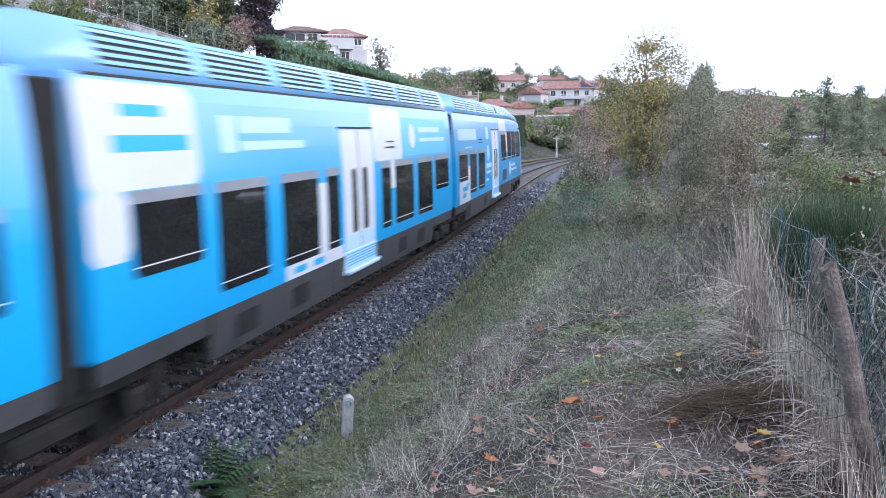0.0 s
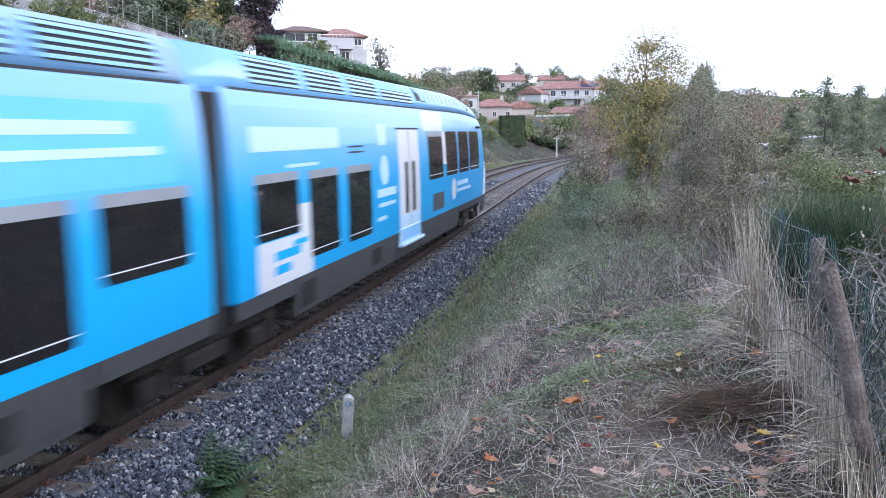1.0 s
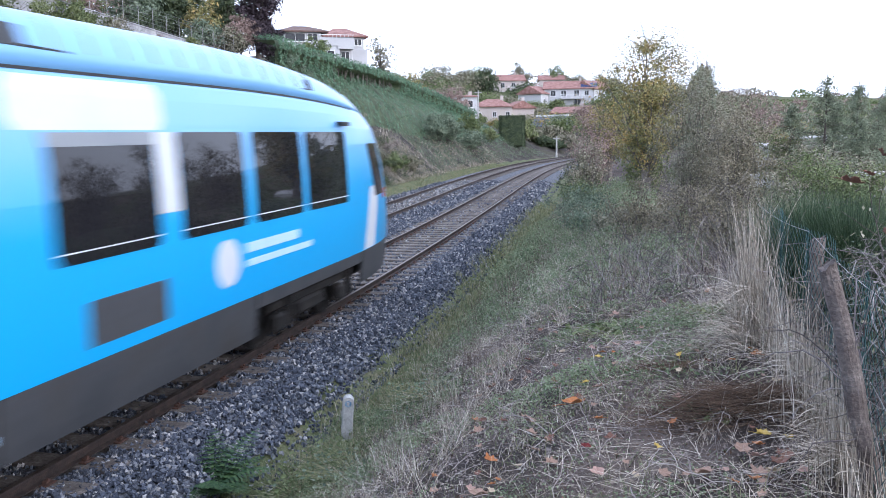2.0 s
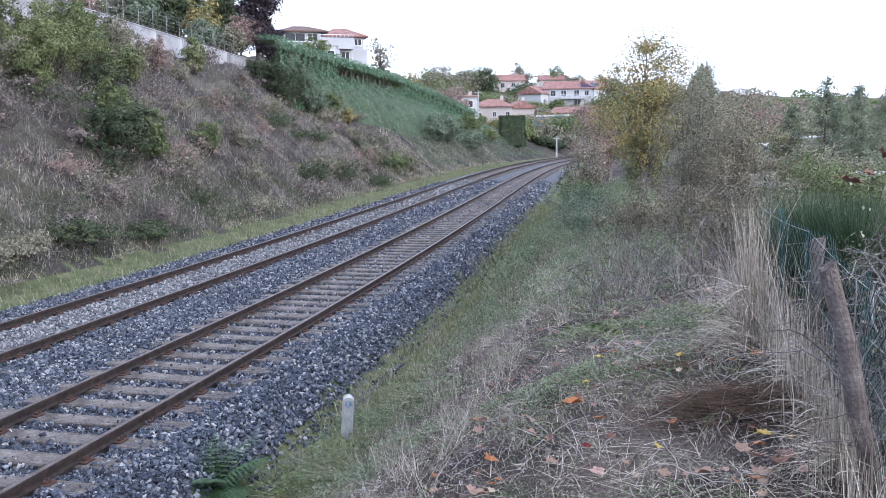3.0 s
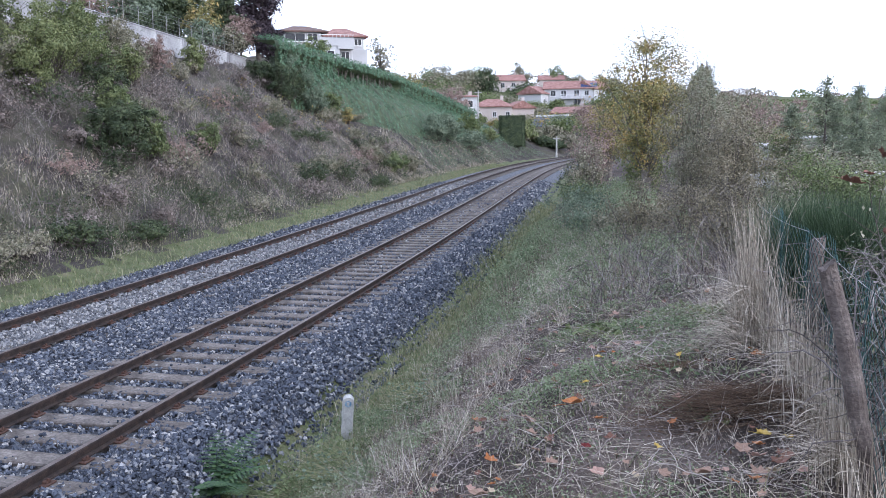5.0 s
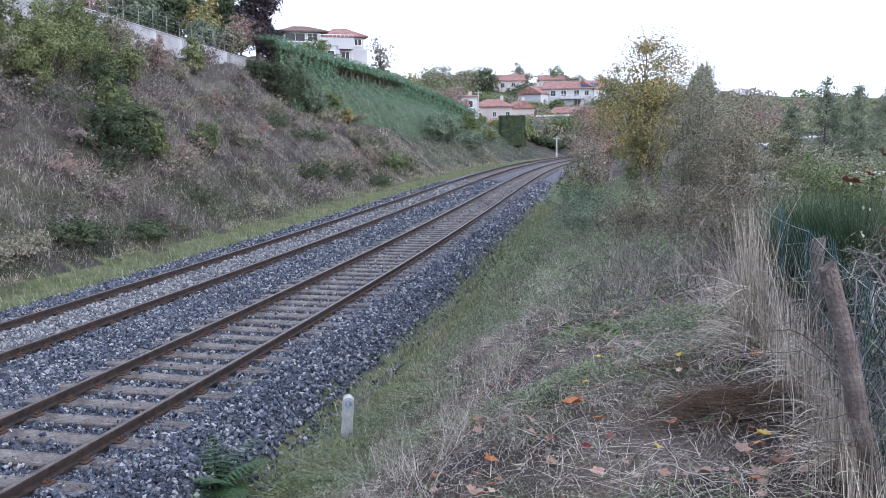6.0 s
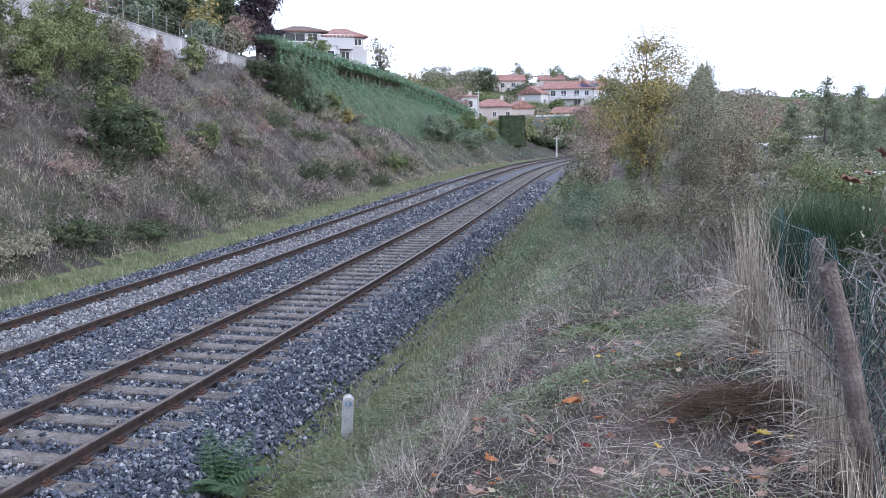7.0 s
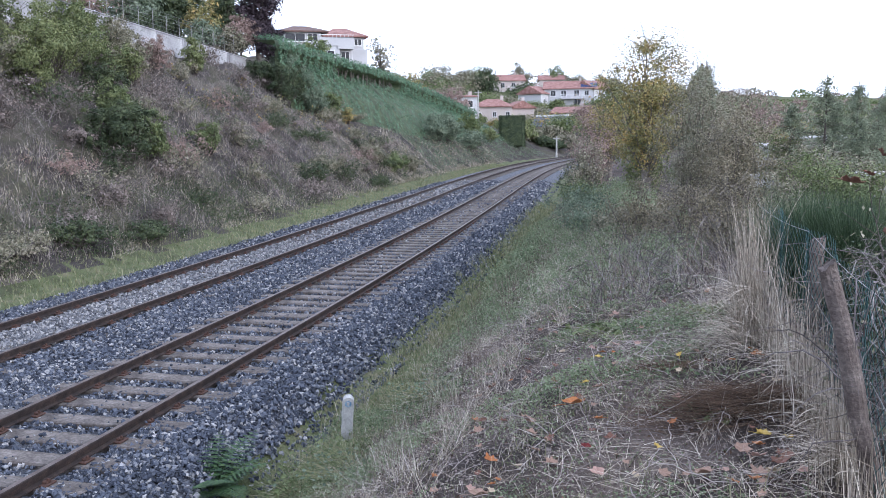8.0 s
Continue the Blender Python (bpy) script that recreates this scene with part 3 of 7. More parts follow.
def end_car():
    car = tagged(new("train_car"), "sky-blue railcar end car with a rounded cab, running last", "train", "cars of the train")
    y0, y1 = 0.28, 22.8
    part("body", shell(y0, y1, 1.06, 3.78, True), M["train_paint"], car, "sky-blue painted body, paler above with sky reflection put in its colour", False)
    car_roof(car, y0 + 0.18, y1, True)
    car_underside(car, y0, 19.6, True)
    skirt(car, y0, 2.3, True, 0.82)
    for a, b in ((2.35, 8.2), (8.25, 10.45), (10.5, 15.3)):
        skirt(car, a, b, True)
    skirt(car, 15.35, 19.65, True, 0.86)
    panel("nose_skirt", [(19.7, 22.0, 0.47, 1.05)], M["train_grey"], car, True, -0.003, "grey skirt under the cab", 0.05)
    for a, b, z0, z1 in ((0.93, 2.48, 1.74, 2.65), (2.95, 4.32, 1.28, 2.63), (4.85, 6.28, 1.28, 2.62)):
        car_window(car, a, b, z0, z1, True)
    for a, b in ((11.35, 13.05), (13.5, 15.1), (15.35, 16.95), (17.15, 18.9)):
        car_window(car, a, b, 2.02, 3.22, True, a < 12)
    car_door(car, 8.4, 10.3, True)
    for a, b in ((1.25, 3.1), (3.45, 5.3), (5.65, 7.5)):
        car_louvre(car, a, b, True)
    car_louvre(car, 7.75, 10.4, True, 3, 3.86, 4.10)
    panel("roof_grille", [(10.8, 17.9, 3.96, 4.26)], M["train_black"], car, True, 0.004, "long black roof grille", 0.02)
    for k in range(12):
        panel("grille_bar", [(11.2 + k * 0.55, 11.24 + k * 0.55, 3.96, 4.26)], M["band_grey"], car, True, 0.012, "", 0.02)
    panel("vent", [(11.75, 13.1, 1.20, 1.64)], M["train_grey"], car, True, 0.006, "grey vent panel in the side", 0.03, 0.02)
    panel("white_field", [(0.93, 3.0, 1.065, 1.72)], M["train_white"], car, True, 0.003, "white field under the window", 0.01)
    panel("white_post", [(2.5, 2.93, 1.72, 2.15)], M["train_white"], car, True, 0.004, "", 0.01)
    panel("white_field", [(10.9, 13.3, 3.24, 3.72)], M["train_white"], car, True, 0.002, "white field over the windows", 0.01, 0.1)
    panel("white_post", [(13.07, 13.48, 2.35, 3.22)], M["train_white"], car, True, 0.004, "", 0.01)
    bars(car, [(1.5, 1.42, 1.0, 0.13), (1.5, 1.22, 0.6, 0.13), (2.2, 1.56, 0.6, 0.08)], True, M["train_blue"], "blue lettering as plain bars")
    bars(car, [(0.9, 2.95, 3.6, 0.34), (2.1, 2.70, 1.3, 0.05), (6.9, 2.95, 0.6, 0.42), (6.7, 1.92, 1.4, 0.16), (6.8, 1.72, 1.2, 0.08), (6.7, 1.45, 0.6, 0.08),
                (15.0, 1.66, 1.7, 0.13), (15.0, 1.48, 2.2, 0.09)], True, M["livery_pale"], "white lettering as plain bars")
    disc(car, 7.25, 2.45, 0.30, True, M["livery_pale"])
    disc(car, 14.5, 1.60, 0.30, True, M["train_white"])
    bars(car, [(5.0, 2.84, 0.9, 0.03), (5.0, 2.94, 0.9, 0.03)], True, M["train_black"], "small dark lettering as plain bars")
    hatch(car, 2.55, 3.15, 0.55, 0.95, True)
    hatch(car, 6.35, 6.95, 0.62, 0.94, True)
    panel("nose_stripe", [(19.8, 20.5, 1.07, 2.2)], M["train_white"], car, True, 0.003, "white sweeping stripe beside the cab", 0.01, 0.0, 0.45)
    panel("windscreen", [(20.7, 21.8, 2.0, 3.0)], M["train_glass"], car, True, 0.006, "dark cab windscreen edge", 0.02, 0.05, -0.45)
    panel("tail_lamp", [(21.6, 21.85, 1.9, 2.08)], M["lamp_red"], car, True, 0.01, "red tail lamp", 0.02)
    panel("side_camera", [(18.6, 18.95, 3.34, 3.42)], M["train_black"], car, True, 0.12, "small dark rear-view camera", 0.12)
    bogie(car, 17.8)
    bm = bmesh.new()
    add_box(bm, -0.9, 0.9, 20.6, 22.1, 0.45, 1.05, 0.08)
    part("coupler_shield", bm, M["under_dark"], car)
    return car


last_car = end_car()
mid_car = middle_car()
next_car = copy_thing(mid_car, pose(0, -17.2, 0))


# ---- plants and loose stones: builders ----
def unit(a):
    return a / np.maximum(np.linalg.norm(a, axis=-1, keepdims=True), 1e-9)


def leaf_arrays(rng, pts, size, aspect=0.55, up=0.0, normals=None, spread=1.0):
    """A pointed leaf at each point, turned at random; up tilts them to face the sky, normals to face along them."""
    n = len(pts)
    nrm = rng.normal(size=(n, 3)) * spread
    nrm[:, 2] += up
    if normals is not None:
        nrm = nrm * 0.4 + normals
    nrm = unit(nrm)
    a = unit(np.cross(nrm, rng.normal(size=(n, 3))))
    b = np.cross(nrm, a)
    sz = (size * rng.uniform(0.6, 1.35, n))[:, None]
    fold = nrm * sz * 0.12
    v = np.stack([pts - a * sz * 0.5, pts + b * sz * 0.5 * aspect + fold, pts + a * sz * 0.5, pts - b * sz * 0.5 * aspect + fold], 1).reshape(-1, 3)
    return v, np.arange(4 * n).reshape(n, 4)


def blade_arrays(rng, base, length, width, lean, curl=0.6, azim=None, segs=3):
    """A tapered blade of grass or a stalk at each base point; lean from upright in radians, curl more towards the tip."""
    n = len(base)
    az = rng.uniform(0, 2 * np.pi, n) if azim is None else azim
    length, width, lean = (np.broadcast_to(np.asarray(q, float), (n,)) for q in (length, width, lean))
    side = np.stack([-np.sin(az), np.cos(az), np.zeros(n)], -1)
    twist = rng.uniform(-0.9, 0.9, n)[:, None]
    p, rows = base.copy(), []
    for k in range(segs + 1):
        t = k / segs
        ang = lean + curl * t * rng.uniform(0.5, 1.3, n)
        d = np.stack([np.cos(az) * np.sin(ang), np.sin(az) * np.sin(ang), np.cos(ang)], -1)
        w = (width * (1 - 0.85 * t))[:, None] * 0.5
        sd = unit(side + twist * np.cross(d, side))
        rows += [p - sd * w, p + sd * w]
        p = p + d * (length / segs)[:, None]
    v = np.stack(rows, 1).reshape(-1, 3)
    i = (np.arange(n) * 2 * (segs + 1))[:, None]
    j = np.arange(segs)[None] * 2
    f = np.stack([i + j, i + j + 1, i + j + 3, i + j + 2], -1).reshape(-1, 4)
    return v, f


def tube_arrays(lines, radii, sides=3):
    """Thin tubes along polylines: lines (n, k, 3), radii (n, k)."""
    lines, radii = np.asarray(lines, float), np.asarray(radii, float)
    n, k, _ = lines.shape
    d = unit(np.gradient(lines, axis=1))
    ref = np.where(np.abs(d[..., 2:3]) > 0.9, np.array([1.0, 0, 0]), np.array([0, 0, 1.0]))
    a = unit(np.cross(d, ref))
    b = np.cross(d, a)
    ang = np.arange(sides) * 2 * np.pi / sides
    v = lines[:, :, None] + radii[:, :, None, None] * (np.cos(ang)[:, None] * a[:, :, None] + np.sin(ang)[:, None] * b[:, :, None])
    i = (np.arange(n) * k * sides)[:, None, None]
    j = (np.arange(k - 1) * sides)[None, :, None]
    q = np.arange(sides)[None, None]
    q2 = (q + 1) % sides
    f = np.stack([i + j + q, i + j + q2, i + j + sides + q2, i + j + sides + q], -1).reshape(-1, 4)
    return v.reshape(-1, 3), f


def join_arrays(*sets):
    vs, fs, n = [], [], 0
    for v, f in sets:
        vs.append(v)
        fs.append(f + n)
        n += len(v)
    return np.concatenate(vs), np.concatenate(fs)


def stuff(name, arrays, mat, label, category, parent=None):
    ob = new(name, mesh_np(name, arrays[0], arrays[1], mat))
    ob.parent = parent
    return tagged(ob, label, category if parent is None else "", kind="stuff")


def gz(x, y):
    return float(ground_z(np.array([x]), np.array([y]))[0][0])


def bent_lines(rng, a, b, k=6, wobble=0.12, sag=0.0):
    """Crooked lines from points a to points b."""
    n = len(a)
    t = np.linspace(0, 1, k)[None, :, None]
    ln = np.linalg.norm(b - a, axis=1)[:, None, None]
    w = np.cumsum(rng.normal(size=(n, k, 3)), axis=1) * wobble * ln / k
    w = w - t * w[:, -1:]
    w[:, 0] = 0
    out = a[:, None] * (1 - t) + b[:, None] * t + w
    out[..., 2] -= sag * ln[..., 0] * (4 * t * (1 - t))[..., 0]
    return out


def plant(name, label, category, x, y, rx, ry, h, n, leaf, mat, seed, base=0.12, clumps=45, stems=7, twig=0.012, bark="bark", aspect=0.55, z=None, shape=1.0, trunk=0.0, group="", loose=0.08, bare=0):
    """A shrub or tree: stems and limbs to many clumps of leaves with gaps between them.
    base: height of the lowest leaves; trunk: height of the bare trunk; shape over 1 narrows it to the top; bare: leafless shoots."""
    rng = np.random.default_rng(seed)
    z0 = gz(x, y) - 0.05 if z is None else z
    thing = tagged(new(name), label, category, group)
    thing.location = (x, y, z0)
    d = unit(rng.normal(size=(clumps, 3)))
    r = rng.uniform(0.35, 1.0, clumps) ** 0.6
    c = d * r[:, None]
    t = (c[:, 2] + 1) / 2
    wide = (1 - t) ** (0.5 * (shape - 1)) if shape > 1 else 1.0
    lobes = 1 + 0.22 * np.sin(3 * np.arctan2(c[:, 1], c[:, 0]) + seed) + 0.12 * rng.normal(size=clumps)
    c = np.stack([c[:, 0] * rx * wide * lobes, c[:, 1] * ry * wide * lobes, h * (base + (1 - base) * t * (0.9 + 0.1 * lobes))], -1)
    roots = rng.normal(size=(clumps, 3)) * np.array([rx, ry, 0]) * (0.16 if not trunk else 0.01)
    if trunk:
        roots[:, 2] = trunk * h * rng.uniform(0.75, 1.5, clumps)
    elif stems:
        pick = roots[:stems]
        roots = pick[rng.integers(0, stems, clumps)]
    lines = bent_lines(rng, roots, c, 6, 0.16)
    rad = np.linspace(1, 0.25, 6)[None] * twig * rng.uniform(0.6, 1.4, (clumps, 1))
    far = math.hypot(x, y) > 100
    sets = [tube_arrays(lines[:, ::5] if far else lines, rad[:, ::5] if far else rad, 3)]
    m2 = clumps * (2 if math.hypot(x, y) < 45 else 0 if far else 1)
    i, k = rng.integers(0, clumps, m2), rng.integers(2, 6, m2)
    a = lines[i, k]
    b = a + unit(rng.normal(size=(m2, 3)) + np.array([0, 0, 0.5])) * rng.uniform(0.08, 0.3, (m2, 1)) * (rx + ry) * 0.6
    if m2:
        sets.append(tube_arrays(bent_lines(rng, a, b, 4, 0.2), np.linspace(0.32, 0.12, 4)[None] * np.full((m2, 1), twig), 3))
    if bare:
        a = lines[rng.integers(0, clumps, bare), 5]
        b = a + np.stack([rng.normal(size=bare) * rx * 0.4, rng.normal(size=bare) * ry * 0.4, rng.uniform(0.06, 0.22, bare) * h], -1)
        sets.append(tube_arrays(bent_lines(rng, a, b, 5, 0.15), np.linspace(0.5, 0.15, 5)[None] * np.full((bare, 1), twig), 3))
    if trunk:
        top = np.array([[0, 0, h * (trunk + 0.45)]]) + rng.normal(size=(1, 3)) * 0.04 * h
        sets.append(tube_arrays(bent_lines(rng, np.zeros((1, 3)), top, 9, 0.05), np.linspace(1, 0.2, 9)[None] * h * 0.03, 8))
    v, f = join_arrays(*sets)
    ob = new("framework" if not trunk else "trunk", mesh_np("framework", v, f, M[bark]))
    ob.parent = thing
    if n:
        i = rng.integers(0, clumps, n)
        sz = loose * (rx + ry + h * 0.5) * rng.uniform(0.5, 1.3, clumps)
        q = c[i] + rng.normal(size=(n, 3)) * sz[i][:, None] * np.array([1, 1, 0.75]) * 0.6
        q[:, 2] = np.clip(q[:, 2], 0.02, None)
        face = 0.8 * unit(q - c[i]) + 0.6 * unit(q - np.array([0, 0, 0.45 * h])) + np.array([0, 0, 0.45])
        # shaded foliage deep inside closes the view through the plant
        m = n // 6
        inner = unit(rng.normal(size=(m, 3))) * rng.uniform(0, 0.72, (m, 1)) ** 0.6
        inner = np.stack([inner[:, 0] * rx * 0.8, inner[:, 1] * ry * 0.8, h * (base + (1 - base) * (0.42 + 0.42 * inner[:, 2]))], -1)
        v, f = join_arrays(leaf_arrays(rng, q, leaf, aspect, 0.2, face), leaf_arrays(rng, inner, leaf * 1.7, aspect, 0.2))
        ob = new("crown", mesh_np("crown", v, f, M[mat]))
        ob.parent = thing
    return thing


def leaf_material(name, cols):
    return material(name, cols, 0.65, 1.6, 9, 0.0, per_piece=0.25, fine_amount=0.2, translucent=0.2)


M["bark"] = material("bark", [(0.05, 0.042, 0.037), (0.10, 0.086, 0.076), (0.16, 0.14, 0.125)], 0.9, 6, 40, 0.3, 0.01)
M["leaf_dead"] = leaf_material("leaf_dead", [(0.10, 0.082, 0.075), (0.21, 0.176, 0.16), (0.34, 0.29, 0.265)])
M["bark_pale"] = material("bark_pale", [(0.08, 0.068, 0.06), (0.15, 0.132, 0.117), (0.25, 0.225, 0.20)], 0.9, 6, 40, 0.3, 0.01)
M["leaf_green"] = leaf_material("leaf_green", [(0.07, 0.095, 0.042), (0.14, 0.175, 0.075), (0.22, 0.255, 0.11)])
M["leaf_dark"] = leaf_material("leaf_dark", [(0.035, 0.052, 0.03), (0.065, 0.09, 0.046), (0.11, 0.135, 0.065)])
M["leaf_yellow"] = leaf_material("leaf_yellow", [(0.12, 0.135, 0.06), (0.22, 0.215, 0.09), (0.34, 0.285, 0.11), (0.50, 0.32, 0.13)])
M["leaf_lime"] = leaf_material("leaf_lime", [(0.10, 0.122, 0.05), (0.17, 0.20, 0.085), (0.26, 0.285, 0.13)])
M["leaf_olive"] = leaf_material("leaf_olive", [(0.09, 0.092, 0.06), (0.18, 0.18, 0.12), (0.28, 0.265, 0.19), (0.38, 0.34, 0.27)])
M["leaf_brown"] = leaf_material("leaf_brown", [(0.085, 0.075, 0.052), (0.16, 0.145, 0.10), (0.25, 0.225, 0.15), (0.34, 0.30, 0.22)])
M["leaf_red"] = leaf_material("leaf_red", [(0.19, 0.14, 0.125), (0.28, 0.20, 0.175), (0.37, 0.28, 0.24)])
M["leaf_purple"] = leaf_material("leaf_purple", [(0.03, 0.024, 0.032), (0.055, 0.04, 0.05), (0.08, 0.06, 0.07)])
M["leaf_blue"] = leaf_material("leaf_blue", [(0.09, 0.125, 0.088), (0.16, 0.205, 0.14), (0.24, 0.285, 0.195)])
M["hedge_green"] = leaf_material("hedge_green", [(0.09, 0.165, 0.105), (0.14, 0.235, 0.15), (0.19, 0.295, 0.18)])
M["straw"] = material("straw", [(0.11, 0.088, 0.066), (0.30, 0.255, 0.20), (0.51, 0.45, 0.37), (0.74, 0.68, 0.585)], 0.8, 1.2, 20, 0, per_piece=0.7, fine_amount=0.2)
M["dead_stem"] = material("dead_stem", [(0.11, 0.092, 0.085), (0.22, 0.19, 0.178), (0.34, 0.30, 0.28), (0.50, 0.455, 0.43)], 0.85, 0.6, 20, 0, per_piece=0.7, fine_amount=0.2)
M["grass_green"] = material("grass_green", [(0.07, 0.088, 0.042), (0.13, 0.155, 0.07), (0.19, 0.212, 0.098), (0.27, 0.258, 0.155), (0.38, 0.345, 0.25)], 0.7, 1.2, 20, 0, per_piece=0.7, fine_amount=0.2)
M["bank_grass"] = material("bank_grass", [(0.10, 0.11, 0.065), (0.17, 0.175, 0.105), (0.25, 0.24, 0.155), (0.34, 0.31, 0.23)], 0.85, 0.5, 20, 0, per_piece=0.6, fine_amount=0.2)
M["weed_green"] = leaf_material("weed_green", [(0.095, 0.13, 0.068), (0.17, 0.225, 0.125), (0.245, 0.30, 0.175), (0.32, 0.345, 0.22)])
M["red_stem"] = material("red_stem", [(0.05, 0.034, 0.028), (0.10, 0.07, 0.056), (0.17, 0.125, 0.10), (0.27, 0.215, 0.18)], 0.85, 0.8, 20, 0, per_piece=0.7, fine_amount=0.2)
M["brown_needles"] = material("brown_needles", [(0.05, 0.032, 0.022), (0.085, 0.055, 0.036), (0.13, 0.085, 0.055)], 0.9, 3, 30, 0, per_piece=0.6, fine_amount=0.2)


# ---- ballast stones ----
def stone_set(rng, n, u0, u1, s0, s1, size, lift):
    u, s = rng.uniform(u0, u1, n), rng.uniform(s0, s1, n)
    x, y, _ = on_line(u, s)
    z, _, _ = ground_z(x, y)
    cube = np.array([(-1, -1, -1), (1, -1, -1), (1, 1, -1), (-1, 1, -1), (-1, -1, 1), (1, -1, 1), (1, 1, 1), (-1, 1, 1)], float)
    face = np.array([(0, 3, 2, 1), (4, 5, 6, 7), (0, 1, 5, 4), (1, 2, 6, 5), (2, 3, 7, 6), (3, 0, 4, 7)])
    v = cube[None] * rng.uniform(0.35, 1.0, (n, 8, 1)) + rng.normal(size=(n, 8, 3)) * 0.18
    v = v * (size * rng.uniform(0.55, 1.3, (n, 1, 1)) * rng.uniform(0.6, 1.15, (n, 1, 3)))
    q = unit(rng.normal(size=(n, 4)))
    w, a, b, c = q.T
    rot = np.stack([1 - 2 * (b * b + c * c), 2 * (a * b - w * c), 2 * (a * c + w * b), 2 * (a * b + w * c), 1 - 2 * (a * a + c * c), 2 * (b * c - w * a),
                    2 * (a * c - w * b), 2 * (b * c + w * a), 1 - 2 * (a * a + b * b)], -1).reshape(n, 3, 3)
    v = np.einsum("nij,nkj->nki", rot, v)
    v += np.stack([x, y, z + lift + rng.uniform(-0.012, 0.016, n)], -1)[:, None]
    return v.reshape(-1, 3), (np.arange(n)[:, None, None] * 8 + face[None]).reshape(-1, 4)


def scatter_ballast():
    rng = np.random.default_rng(11)
    dark, pale = [], []
    for s0, s1, per, size in ((4.5, 10, 780, 0.026), (10, 16, 620, 0.027), (16, 25, 340, 0.031), (25, 38, 110, 0.040), (38, 60, 30, 0.055)):
        ln = s1 - s0
        dark.append(stone_set(rng, int(per * ln * 0.95), 1.25, 2.2, s0, s1, size, 0.035))
        dark.append(stone_set(rng, int(per * ln * 0.15), 2.2, 2.6, s0, s1, size, 0.01))
        dark.append(stone_set(rng, int(per * ln * 1.35 * 0.55), -0.68, 0.68, s0, s1, size * 0.9, 0.034))
        dark.append(stone_set(rng, int(per * ln * 0.5 * 1.0), 0.84, 1.35, s0, s1, size * 0.95, 0.045))
        dark.append(stone_set(rng, int(per * ln * 0.05), -1.2, 1.2, s0, s1, size * 0.75, 0.088))
        dark.append(stone_set(rng, int(per * ln * 1.8 * 0.9), -2.85, -0.82, s0, s1, size, 0.04))
        if s0 > 9:
            pale.append(stone_set(rng, int(per * ln * 1.3 * 0.7), -4.36, -3.0, s0, s1, size, 0.05))
            dark.append(stone_set(rng, int(per * ln * 1.9 * 0.5), -6.4, -4.5, s0, s1, size, 0.03))
    stuff("ballast", join_arrays(*dark), M["ballast_stone"], "blue-grey crushed stone ballast round the tracks", "ballast")
    stuff("ballast", join_arrays(*pale), M["ballast_pale"], "paler dusty ballast stones between the far rails", "ballast")


scatter_ballast()


# ---- the bench beside the line: grasses, litter, marker, fence ----
def spots(rng, n, u0, u1, s0, s1):
    u, s = rng.uniform(u0, u1, n), rng.uniform(s0, s1, n)
    x, y, _ = on_line(u, s)
    z, _, _ = ground_z(x, y)
    return np.stack([x, y, z], -1), u, s


def tufts(rng, n_tufts, blades, u0, u1, s0, s1, spread):
    c, u, s = spots(rng, n_tufts, u0, u1, s0, s1)
    i = rng.integers(0, n_tufts, blades)
    p = c[i] + rng.normal(size=(blades, 3)) * np.array([spread, spread, 0])
    p[:, 2] = ground_z(p[:, 0], p[:, 1])[0] - 0.01
    return p


